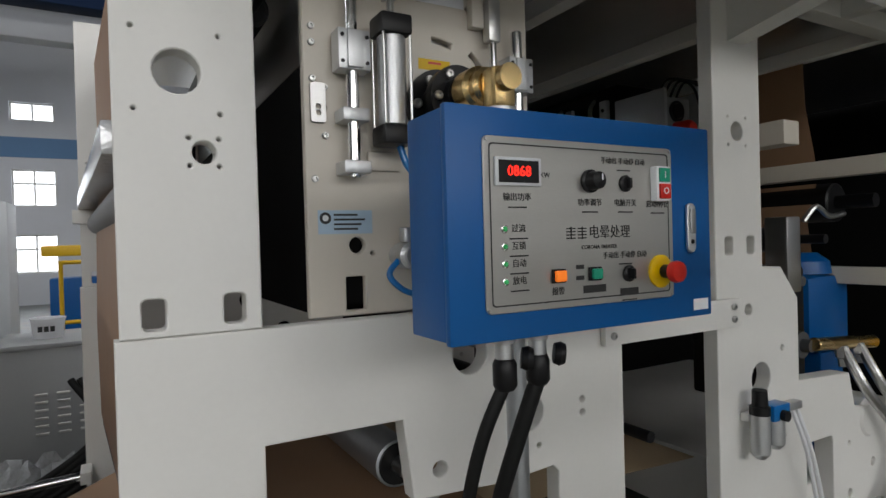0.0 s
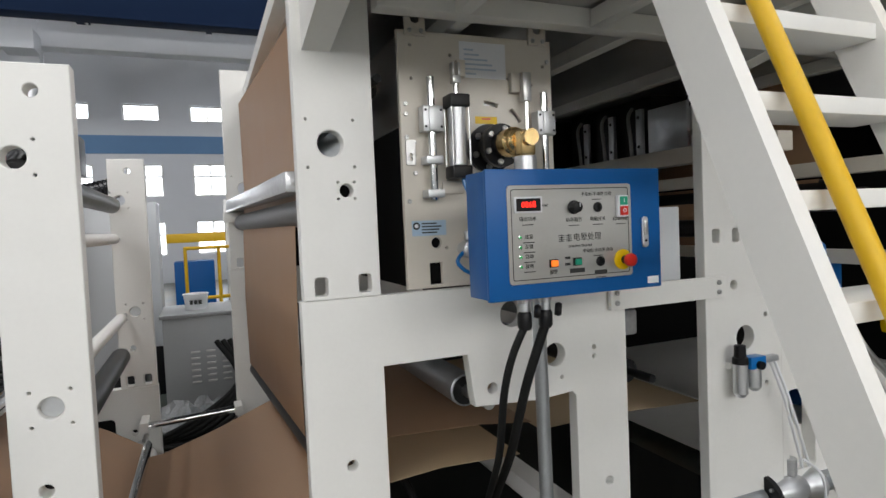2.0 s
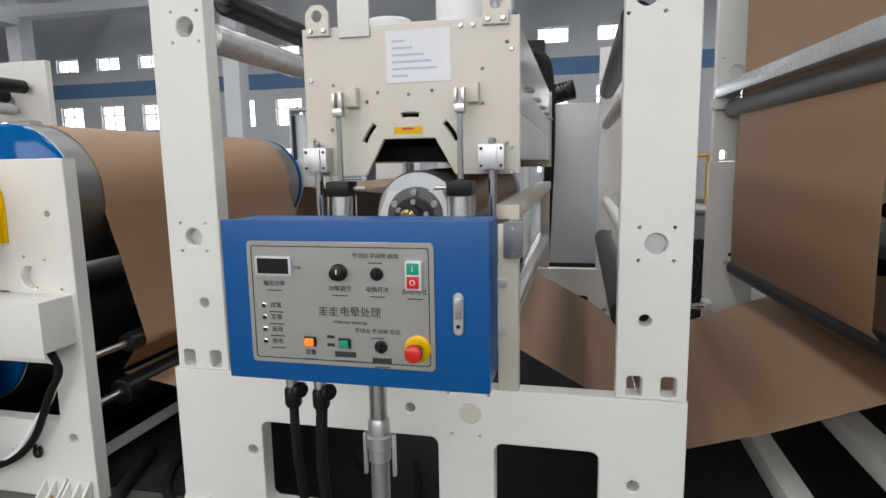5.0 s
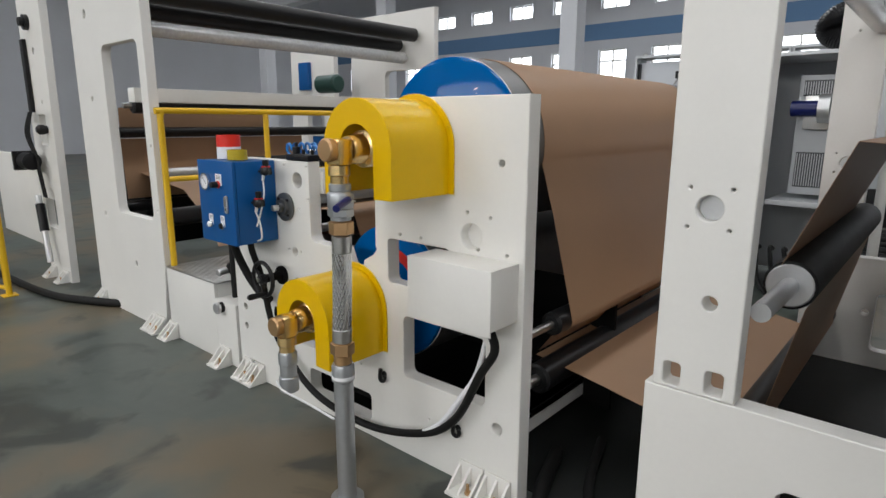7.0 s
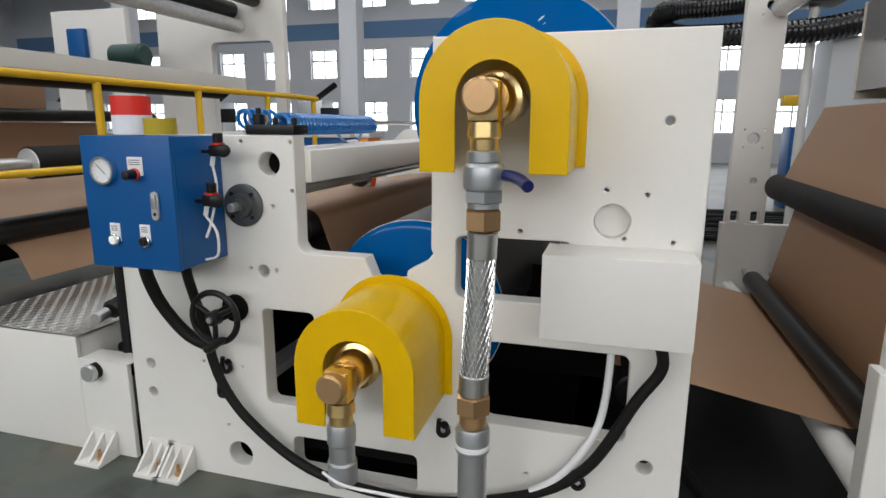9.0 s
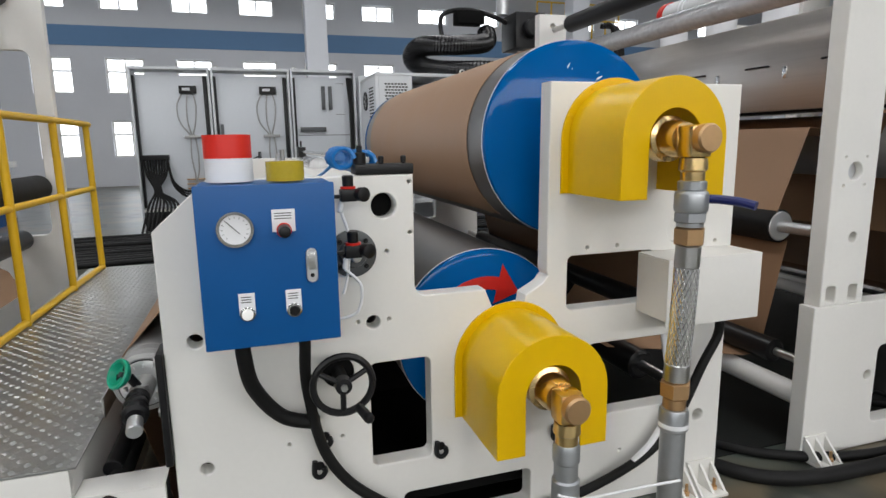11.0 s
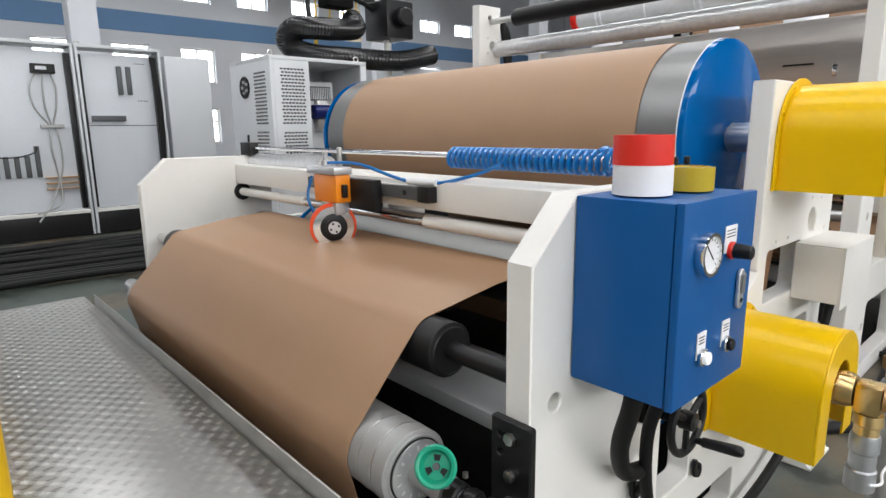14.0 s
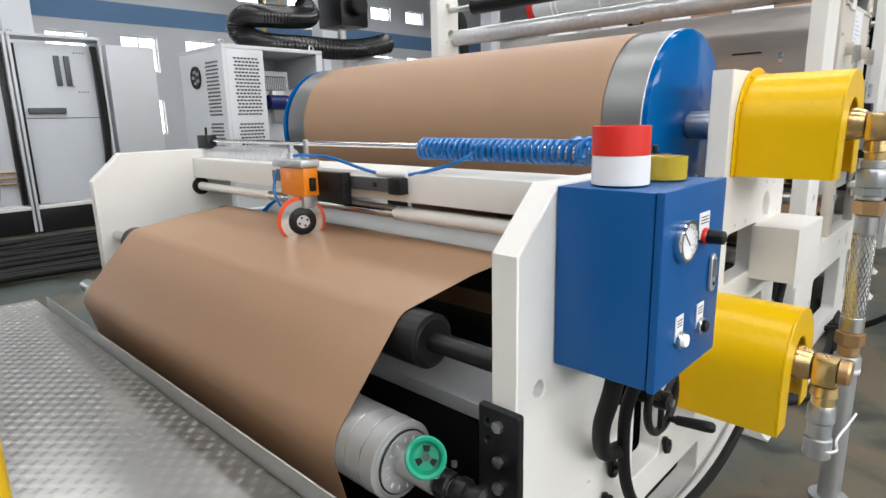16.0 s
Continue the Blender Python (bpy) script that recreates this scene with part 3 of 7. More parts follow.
part("lever_strap", box(0.028, 0.062, -0.014, 0.014, 1.099, 1.103, 0.001), STEEL, handle)
part("thread_tape", rod((0, 0, 1.034), (0, 0, 1.058), 0.030), PAPER, pipe, "white thread tape")
part("hex_nut", turned([(0, 0.036), (0.003, 0.041), (0.042, 0.041), (0.045, 0.036)], (0, 0, 1.032), (0, 0, -1), 6), BRASS_NUT, pipe, "brass hexagon nut")
part("ferrule", rod((0, 0, 0.985), (-0.002, 0, 0.925), 0.033), STEEL, pipe)
bm = bmesh.new()
hose([(-0.002, 0, 0.925), (-0.006, 0, 0.80), (-0.014, 0, 0.66)], 0.031, 20, 24, bm)
braid = part("braided_hose", bm, STEEL, pipe, "braided stainless steel hose")
for k in range(18):
    a = 2 * math.pi * k / 18
    for sgn in (1, -1):
        pts = [(-0.002 - 0.012 * s ** 1.5 + 0.031 * math.cos(a + sgn * 3 * s), 0.031 * math.sin(a + sgn * 3 * s), 0.925 - 0.265 * s) for s in [i / 24 for i in range(25)]]
        part("braid_strand", hose(pts, 0.0017, 4, 1, smooth=False), CHROME, braid)
part("ferrule", rod((-0.014, 0, 0.66), (-0.016, 0, 0.61), 0.034), STEEL, pipe)
part("hex_nut", turned([(0, 0.036), (0.003, 0.042), (0.042, 0.042), (0.045, 0.036)], (-0.016, 0, 0.609), (0, 0, -1), 6), BRASS_NUT, pipe, "brass hexagon nut")
part("nipple", rod((-0.016, 0, 0.563), (-0.016, 0, 0.53), 0.031), BRASS_NUT, pipe)
part("lower_pipe", turned([(0, 0.036), (0.01, 0.040), (0.06, 0.040), (0.065, 0.034), (0.53, 0.034)], (-0.016, 0, 0.53), (0, 0, -1), 24), GALV, pipe, "galvanised steel pipe")
part("hose_clamp", turned([(0, 0.041), (0.012, 0.041)], (-0.016, 0, 0.49), (0, 0, -1), 24), PAPER, pipe)
part("floor_flange", turned([(0, 0.06), (0.012, 0.06)], (-0.016, 0, 0.012), (0, 0, -1), 24), GALV, pipe)
stub = thing("pipe_stub", "galvanised pipe stub under the lower rotary union", "pipe", (-0.015, py, 0))
part("stub_pipe", turned([(0, 0.032), (0.01, 0.036), (0.05, 0.036), (0.055, 0.032), (0.10, 0.032), (0.105, 0.037), (0.16, 0.037), (0.165, 0.03)], (0, 0, 0.486), (0, 0, -1), 24), GALV, stub)
part("zip_tie", hose([(-0.04, -0.03, 0.36), (0.02, -0.045, 0.345), (0.12, -0.03, 0.33), (0.24, -0.04, 0.335), (0.33, -0.045, 0.335)], 0.004, 6), PAPER, stub, "white cable tie strung to the next pipe")

cov = thing("terminal_cover", "white sheet-metal terminal cover on the stand", "cover", (0, 0, 0))
part("cover_front", box(0.44, 0.80, -0.155, -0.150, 0.682, 0.898, 0.002), WHITE, cov)
part("cover_top", box(0.44, 0.80, -0.1495, -0.002, 0.893, 0.898, 0.002), WHITE, cov)
part("cover_side", box(0.44, 0.445, -0.1495, -0.002, 0.70, 0.8925, 0.002), WHITE, cov)
part("cover_side", box(0.795, 0.80, -0.1495, -0.002, 0.70, 0.8925, 0.002), WHITE, cov)


def pneumatic_box():
    t = thing("pneumatic_control_box", "blue enamelled pneumatic control box with gauge and knobs", "control box", (-0.875, 0, 0.797))
    w, h, y = 0.305, 0.376, -0.222
    part("body", box(0, w, y + 0.018, -0.003, 0, h, 0.004), BLUE, t)
    part("door", box(-0.002, w + 0.002, y, y + 0.016, -0.002, h + 0.002, 0.004), BLUE, t, "blue enamelled box door")
    g = part("gauge", turned([(0, 0.040), (0.008, 0.041), (0.016, 0.040), (0.016, 0.034), (0.010, 0.034)], (0.082, y - 0.001, 0.28), (0, -1, 0), 36), CHROME, t, "round chrome pressure gauge")
    part("dial", turned([(0, 0.0335), (0.001, 0.0335)], (0.082, y - 0.0115, 0.28), (0, -1, 0), 36), PAPER, g, "white dial")
    for k in range(13):
        a = radians(225 - 22.5 * k)
        part("tick", rod((0.082 + 0.025 * math.cos(a), y - 0.0130, 0.28 + 0.025 * math.sin(a)), (0.082 + 0.030 * math.cos(a), y - 0.0130, 0.28 + 0.030 * math.sin(a)), 0.0006, 4), INK, g)
    part("needle", rod((0.064, y - 0.0132, 0.298), (0.092, y - 0.0132, 0.270), 0.0011, 5), INK, g)
    for kx, kz, kind in ((0.188, 0.272, "red"), (0.095, 0.082, "white"), (0.200, 0.082, "black")):
        lw = 0.026 if kind == "red" else 0.018
        part("label_plate", box(kx - lw, kx + lw, y - 0.003, y - 0.0005, kz - 0.004, kz + 0.048, 0.001), PAPER, t, "small white label plate")
        for q in range(3):
            part("label_line", box(kx - lw + 0.006, kx + lw - 0.008, y - 0.0036, y - 0.0031, kz + 0.026 + q * 0.006, kz + 0.028 + q * 0.006, 0), INK, t)
        ring = part("knob_ring", turned([(0, 0.017), (0.006, 0.017), (0.008, 0.0145)], (kx, y - 0.0035, kz), (0, -1, 0), 24), RED if kind == "red" else CHROME, t)
        if kind == "red":
            part("knob", turned([(0, 0.015), (0.016, 0.014), (0.03, 0.013), (0.032, 0.010)], (kx, y - 0.012, kz), (0, -1, 0), 20), BLACK, t, "black selector knob")
        else:
            part("push_button", turned([(0, 0.0125), (0.006, 0.0125), (0.008, 0.010)], (kx, y - 0.012, kz), (0, -1, 0), 24), LAMP_WHITE if kind == "white" else BLACK, t, "white push button" if kind == "white" else "black push button")
    latch(t, 0.246, y, 0.185)
    return t


def latch(parent, x, y, z, h=0.082):
    p = plate("latch", rounded(x - 0.013, x + 0.013, z - h / 2, z + h / 2, 0.0125, 5), [], y - 0.009, y - 0.0005, ALU, parent, "satin metal door latch", bevel=0.002)
    part("latch_lever", box(x - 0.008, x + 0.008, y - 0.013, y - 0.0095, z - h * 0.1, z + h * 0.38, 0.002), STEEL, p)
    part("keyhole", turned([(0, 0.005), (0.001, 0.005)], (x, y - 0.0095, z - h * 0.28), (0, -1, 0), 10), BLACK, p)
    return p


pneumatic_box()


# ---- corona treater frames ----
def rect_hole(x, z):
    return rounded(x - 0.024, x + 0.024, z - 0.034, z + 0.034, 0.012)


def bolt_ring(x, z, d=0.052):
    return [circle(x + sx * d, z + sz * d, 0.005, 8) for sx in (-1, 1) for sz in (-1, 1)]


frame_b = thing("corona_stand", "white steel frame of the second corona treater", "machine frame", (0, 0, 0), "treater frames")
for name, y0, y1 in (("front", 0.0, 0.07), ("rear", 2.35, 2.42)):
    base = [(1.24, 0.0), (3.11, 0.0), (3.11, 0.622), (1.24, 0.622)]
    holes = [rounded(1.60, 2.29, 0.10, 0.432, 0.03), rounded(2.49, 2.84, 0.10, 0.428, 0.03), circle(2.19, 0.534, 0.018), circle(1.557, 0.314, 0.02), circle(2.95, 0.32, 0.02)]
    holes += [circle(hx, 0.45, 0.005, 8) for hx in (2.34, 2.44)] + [circle(2.33, 0.6, 0.005, 8), circle(2.47, 0.6, 0.005, 8)]
    plate(name + "_base_plate", base, holes, y0, y1, WHITE, frame_b)
    plate(name + "_post", [(1.262, 0.624), (1.478, 0.624), (1.478, 2.145), (1.262, 2.145)], [rect_hole(1.312, 0.666), rect_hole(1.424, 0.666), circle(1.371, 1.134, 0.034), circle(1.394, 0.885, 0.02), circle(1.40, 1.88, 0.034), circle(1.37, 2.066, 0.02)] + bolt_ring(1.371, 1.134) + bolt_ring(1.40, 1.88), y0, y1, WHITE, frame_b)
    plate(name + "_post", [(2.887, 0.624), (3.105, 0.624), (3.105, 2.145), (2.887, 2.145)], [rect_hole(2.945, 0.668), rect_hole(3.05, 0.67), circle(2.998, 1.131, 0.034), circle(2.972, 0.886, 0.02), circle(2.949, 1.872, 0.034), circle(3.003, 2.066, 0.02)] + bolt_ring(2.998, 1.131) + bolt_ring(2.949, 1.872), y0, y1, WHITE, frame_b)
    part(name + "_cap", turned([(0, 0.032), (0.004, 0.032)], (2.998, y0 + 0.03, 1.131), (0, -1, 0), 24), ALU, frame_b)
    part(name + "_cap", turned([(0, 0.032), (0.004, 0.032)], (1.371, y0 + 0.03, 1.134), (0, -1, 0), 24), ALU, frame_b)
    part(name + "_boss", turned([(0, 0.038), (0.002, 0.036)], (2.406, y0 - 0.001, 0.531), (0, -1, 0), 28), CREAM, frame_b)
for bx, bz in ((1.32, 0.22), (3.03, 0.16)):
    part("cross_tube", rod((bx, 0.072, bz), (bx, 2.348, bz), 0.045), WHITE, frame_b)
for gx in (1.84, 2.505):
    bar = part("guide_bar", box(gx, gx + 0.068, 0.0, 0.05, 0.624, 1.19, 0.003), CREAM, frame_b)
    plate("end_tag", rounded(gx + 0.02, gx + 0.082, 1.08, 1.20, 0.008), [circle(gx + 0.05, 1.10, 0.005, 8), circle(gx + 0.05, 1.18, 0.005, 8)], -0.012, -0.001, STEEL, bar, bevel=0.001)
for fx in (1.30, 3.05):
    foot(fx, 0, frame_b)

frame_a = thing("corona_stand", "white steel frame of the first corona treater", "machine frame", (0, 0, 0), "treater frames")
YA = 0.08
for name, y0, y1 in (("front", YA, YA + 0.06), ("rear", 2.30, 2.38)):
    sh = 0.0 if name == "front" else -0.15
    low = [(3.752, 0.0), (4.046, 0.0), (4.046, 1.10), (4.392, 1.10), (4.418, 0.885), (4.72, 0.868), (4.88, 0.88), (4.90, 0.86), (4.90, 0.0), (5.175, 0.0), (5.175, 1.30), (4.95, 1.368), (3.752, 1.368)]
    plate(name + "_lower_plate", low, [circle(3.908, 0.747, 0.02), circle(4.497, 0.951, 0.022), circle(5.063, 0.45, 0.02), circle(4.60, 1.245, 0.055), circle(4.80, 1.05, 0.05), circle(5.0, 1.02, 0.01), circle(5.0, 1.06, 0.01), circle(4.83, 0.95, 0.008)], y0, y1, WHITE, frame_a).location.x = sh
    plate(name + "_post", [(3.762, 1.37), (4.048, 1.37), (4.048, 2.75), (3.762, 2.75)], [rect_hole(3.828, 1.417), rect_hole(3.99, 1.42), circle(3.936, 1.763, 0.025), circle(3.886, 1.933, 0.048)] + bolt_ring(3.886, 1.933, 0.085) + bolt_ring(3.936, 1.763, 0.03), y0, y1, WHITE, frame_a).location.x = sh
    plate(name + "_post_right", [(5.652, 0.0), (6.16, 0.0), (6.16, 1.29), (6.05, 1.42), (5.93, 1.425), (5.93, 2.45), (5.652, 2.45)], [rect_hole(5.73, 1.51), rect_hole(5.86, 1.51), circle(5.909, 0.998, 0.06), circle(5.838, 1.266, 0.022), circle(5.79, 1.935, 0.035), circle(6.05, 0.75, 0.012), circle(6.05, 1.1, 0.012)] + bolt_ring(5.79, 1.935), y0, y1, WHITE, frame_a).location.x = sh
part("cross_bar", box(5.08, 5.76, YA - 0.025, YA - 0.002, 1.215, 1.318, 0.004), WHITE, frame_a)
for sx, sz in ((5.11, 1.245), (5.11, 1.29), (5.71, 1.245), (5.71, 1.29)):
    screw(sx, YA - 0.026, sz, 0.012, frame_a)
for bx, bz in ((4.9, 0.25), (3.9, 0.2)):
    part("tie_beam", box(bx, bx + 0.12, YA + 0.081, 2.299, bz - 0.06, bz + 0.04, 0.006), WHITE, frame_a)
for fx in (3.85, 5.05, 5.75):
    foot(fx, 0, frame_a, YA)


def air_cylinder(parent, x, y, z0, z1, clevis_z):
    c = part("air_cylinder", rod((x, y, z0 + 0.05), (x, y, z1 - 0.05), 0.036, 28), ALU, parent, "bare aluminium air cylinder")
    part("end_cap", box(x - 0.042, x + 0.042, y - 0.042, y + 0.042, z1 - 0.05, z1, 0.008), BLACK, c, "black end cap")
    part("end_cap", box(x - 0.042, x + 0.042, y - 0.042, y + 0.042, z0, z0 + 0.05, 0.008), BLACK, c, "black end cap")
    for sx in (-1, 1):
        for sy in (-1, 1):
            part("tie_rod", rod((x + sx * 0.036, y + sy * 0.036, z0 + 0.05), (x + sx * 0.036, y + sy * 0.036, z1 - 0.05), 0.004, 8), STEEL, c)
    part("piston_rod", rod((x, y, z1), (x, y, clevis_z - 0.05), 0.010), CHROME, c, "chromed piston rod")
    part("clevis", box(x - 0.017, x + 0.017, y - 0.017, y + 0.017, clevis_z - 0.05, clevis_z - 0.02, 0.004), STEEL, c)
    for s in (-1, 1):
        part("clevis_fork", box(x + s * 0.012 - 0.005, x + s * 0.012 + 0.005, y - 0.015, y + 0.015, clevis_z - 0.02, clevis_z + 0.03, 0.003), STEEL, c)
    part("clevis_lug", box(x + 0.018, x + 0.055, y + 0.02, y + 0.07, clevis_z - 0.015, clevis_z + 0.05, 0.003), CREAM, c)
    return c


def slide_bearing(parent, x, y, z, h=0.085):
    s = part("slide_block", box(x - 0.042, x + 0.042, y - 0.028, y + 0.028, z, z + h, 0.004), ALU, parent, "aluminium guide block")
    part("block_boss", box(x - 0.02, x + 0.02, y - 0.036, y - 0.0285, z + 0.004, z + h - 0.004, 0.003), ALU, s)
    for sx in (-1, 1):
        for q in (0.18, 0.82):
            part("block_screw", turned([(0, 0.005), (0.003, 0.005)], (x + sx * 0.032, y - 0.0285, z + h * q), (0, -1, 0), 8), BLACK, s)
    return s


def lifting_lug(parent, x, y, z):
    l = plate("lifting_lug", [(x - 0.042, z - 0.035), (x + 0.042, z - 0.035), (x + 0.042, z + 0.04), (x + 0.02, z + 0.066), (x - 0.02, z + 0.066), (x - 0.042, z + 0.04)], [circle(x, z + 0.03, 0.019, 14)], y - 0.014, y - 0.001, CREAM, parent, bevel=0.0015)
    for s in (-1, 1):
        screw(x + s * 0.024, y - 0.0145, z - 0.018, 0.009, l)
    return l


def notice(parent, x0, x1, z0, z1, y):
    n = part("paper_notice", box(x0, x1, y - 0.002, y - 0.0008, z0, z1, 0), PAPER, parent, "white printed sheet taped to the plate")
    h = z1 - z0
    for k, wdt in enumerate((0.25, 0.4, 0.62, 0.75, 0.85, 0.3)):
        part("print_line", box(x0 + 0.02, x0 + 0.02 + (x1 - x0 - 0.04) * wdt, y - 0.0027, y - 0.0022, z1 - 0.02 - h * 0.8 * (k + 0.6) / 6 - 0.004, z1 - 0.02 - h * 0.8 * (k + 0.6) / 6 + 0.003, 0), BLUE_INK, n)
    return n


def slot(cx, cz, r, a0, a1, w=0.008):
    return arc(cx, cz, r + w, a0, a1, 6) + arc(cx, cz, r - w, a1, a0, 6)


HOOD_STEEL = material("hood_stainless", (0.60, 0.565, 0.53), 0.30, 1.0, 0.08, 25, 0.01, 0.14, 0, (1, 0.12, 4))
# head of the second treater, raised off its roll
head_b = thing("corona_treater", "raised cream steel corona treater head with lifting lugs", "treater head", (0, 0, 0), "corona heads")
YH = 0.05
cut = [(1.822, 1.352), (2.040, 1.352), (2.108, 1.475), (2.288, 1.475), (2.356, 1.352), (2.572, 1.352), (2.572, 1.853), (1.822, 1.853)]
hh = [circle(x, z, 0.005, 8) for x, z in ((1.93, 1.66), (1.94, 1.58), (2.05, 1.6), (2.09, 1.63), (2.2, 1.62), (2.28, 1.63), (2.45, 1.69), (2.45, 1.58), (1.92, 1.51), (2.53, 1.77), (2.53, 1.45))]
plate("end_plate", cut, hh + [slot(2.2, 1.40, 0.175, 135, 158), slot(2.2, 1.40, 0.155, 78, 100), slot(2.2, 1.40, 0.175, 22, 46)], YH, YH + 0.02, CREAM, head_b)
plate("end_plate", cut, [], 2.25, 2.27, CREAM, head_b)
part("hood", box(1.835, 2.56, YH + 0.021, 2.249, 1.56, 1.85, 0.004), STEEL, head_b, "polished stainless hood")
part("hood_skirt", box(2.40, 2.56, YH + 0.021, 2.249, 1.40, 1.559, 0.004), STEEL, head_b, "polished stainless side skirt")
part("hood_skirt", box(1.835, 1.99, YH + 0.021, 2.249, 1.40, 1.559, 0.004), STEEL, head_b, "polished stainless side skirt")
part("side_panel", box(1.826, 1.8335, YH + 0.021, 2.249, 1.395, 1.848, 0.003), HOOD_STEEL, head_b, "polished stainless side panel")
for k in range(4):
    part("panel_grip", hose([(1.826, 0.42 + 0.45 * k, 1.62), (1.812, 0.43 + 0.45 * k, 1.62), (1.812, 0.55 + 0.45 * k, 1.62), (1.826, 0.56 + 0.45 * k, 1.62)], 0.005, 8), BLACK, head_b, "dark bow grip")
    part("panel_latch", box(1.814, 1.8255, 0.30 + 0.45 * k, 0.325 + 0.45 * k, 1.55, 1.61, 0.003), CHROME, head_b, "toggle latch")
# black block and sheet added as the shade inside the raised hood
part("hood_shade", box(2.0, 2.40, YH + 0.10, 2.2, 1.40, 1.558, 0.006), DARK, head_b, "black block put in for the shade inside the hood")
part("slot_shade", box(1.95, 2.45, YH + 0.0205, YH + 0.03, 1.48, 1.559, 0), DARK, head_b)
for k in range(5):
    p = part("side_handle", hose([(2.563, 0.35 + 0.4 * k, 1.66), (2.585, 0.36 + 0.4 * k, 1.66), (2.585, 0.46 + 0.4 * k, 1.66), (2.563, 0.47 + 0.4 * k, 1.66)], 0.006, 8), STEEL, head_b)
for lx in (1.885, 2.495):
    lifting_lug(head_b, lx, YH, 1.86)
notice(head_b, 2.125, 2.345, 1.66, 1.828, YH)
part("warning_label", box(2.145, 2.245, YH - 0.0015, YH - 0.0003, 1.49, 1.515, 0), YELLOW, head_b, "yellow warning label")
part("warning_mark", box(2.175, 2.215, YH - 0.0025, YH - 0.0017, 1.505, 1.511, 0), RED, head_b)
part("bracket_strip", box(1.96, 2.07, YH - 0.012, YH - 0.001, 1.815, 2.05, 0.003), WHITE, head_b)
for sx, sz in ((1.85, 1.44), (1.85, 1.48), (1.85, 1.68), (2.545, 1.36), (2.545, 1.44), (2.545, 1.75), (1.85, 1.36), (1.98, 1.83), (2.05, 1.83), (2.38, 1.83), (2.42, 1.83)):
    screw(sx, YH - 0.001, sz, 0.008, head_b)
for x in (1.875, 2.485):
    slide_bearing(head_b, x, YH - 0.03, 1.365)
    part("guide_rod", rod((x, YH - 0.03, 0.78), (x, YH - 0.03, 1.47), 0.014), CHROME, head_b, "chromed guide rod")
    for z in (0.82, 0.98):
        part("rod_clamp", box(x - 0.015, x + 0.05, YH - 0.055, YH - 0.005, z, z + 0.035, 0.004), ALU, head_b)
for x in (1.968, 2.385):
    air_cylinder(head_b, x, YH - 0.055, 1.02, 1.335, 1.60)
    part("air_fitting", rod((x + (0.045 if x < 2.1 else -0.045), YH - 0.055, 1.31), (x + (0.09 if x < 2.1 else -0.09), YH - 0.055, 1.31), 0.008), STEEL, head_b)

PIPE_WRAP = material("white_pipe_in_film", (0.66, 0.67, 0.68), 0.22, 0.0, 0.10, 30, 0.25, 0.15, spec=0.6)
duct = thing("exhaust_duct", "white plastic exhaust pipe elbow above the treater head", "duct", (2.27, 0.6, 1.85))
part("riser", rod((0, 0, 0.0), (0, 0, 0.12), 0.10, 32), PAPER, duct)
part("elbow", hose([(0, 0, 0.12), (0, 0.0, 0.20), (0, 0.06, 0.27), (0, 0.15, 0.29), (0, 0.25, 0.29)], 0.098, 28), PAPER, duct)
part("run", rod((0, 0.25, 0.29), (0, 1.6, 0.29), 0.096, 28), PIPE_WRAP, duct, "plastic-wrapped pipe run")
for y in (0.30, 0.62, 0.66, 1.02, 1.38, 1.42):
    part("wrap_band", turned([(0, 0.0965), (0.0, 0.099), (0.012, 0.099), (0.012, 0.0965)], (0, y, 0.29), (0, 1, 0), 28), PAPER, duct, "bright tape band")
part("end_collar", turned([(0, 0.09), (0.002, 0.104), (0.05, 0.104), (0.052, 0.09)], (0, 1.601, 0.29), (0, 1, 0), 28), RED, duct, "red coupling collar")

roll_b = thing("treater_roll", "grey silicone-covered treater roll with black bearing flange", "roll", (2.205, 0, 1.21), "treater rolls")
part("roll_body", turned([(0, 0.15), (0.01, 0.156), (2.1, 0.156), (2.11, 0.15)], (0, 0.12, 0), (0, 1, 0), 48), ALU, roll_b)
fl = part("flange", turned([(0, 0.096), (0.008, 0.100), (0.045, 0.100), (0.048, 0.068), (0.058, 0.066)], (0, 0.119, 0), (0, -1, 0), 40), IRON, roll_b, "grey bearing flange")
for k in range(6):
    a = radians(60 * k + 30)
    screw(0.083 * math.cos(a), 0.0715, 0.083 * math.sin(a), 0.013, fl)
roll_shaft_b = part("shaft_plate", turned([(0, 0.060), (0.004, 0.064), (0.026, 0.064), (0.028, 0.042), (0.06, 0.040)], (0, 0.060, 0), (0, -1, 0), 32), BLACK, roll_b, "black turning shaft plate")
for k in range(5):
    a = radians(72 * k)
    screw(0.052 * math.cos(a), 0.0335, 0.052 * math.sin(a), 0.010, roll_shaft_b)
part("shaft_gland", turned([(0, 0.028), (0.03, 0.030), (0.04, 0.022)], (0, 0.0, 0), (0, -1, 0), 24), BRASS, roll_b, "brass shaft gland")
plate("bearing_housing", [(-0.16, -0.2), (0.16, -0.2), (0.150, -0.03), (0.098, 0.088), (-0.098, 0.088), (-0.150, -0.03)], [], 0.078, 0.112, WHITE, roll_b, "white cast bearing housing")
part("carrier_beam", box(-0.34, 0.34, 0.052, 0.118, -0.36, -0.17, 0.006), WHITE, roll_b)
side_rail = thing("side_rail", "cream steel side rail of the treater station", "rail", (0, 0, 0))
part("rail_body", box(2.49, 2.57, 0.06, 2.30, 1.20, 1.25, 0.004), CREAM, side_rail)
part("rail_stay", box(2.50, 2.56, 2.27, 2.34, 0.64, 1.24, 0.004), CREAM, side_rail)

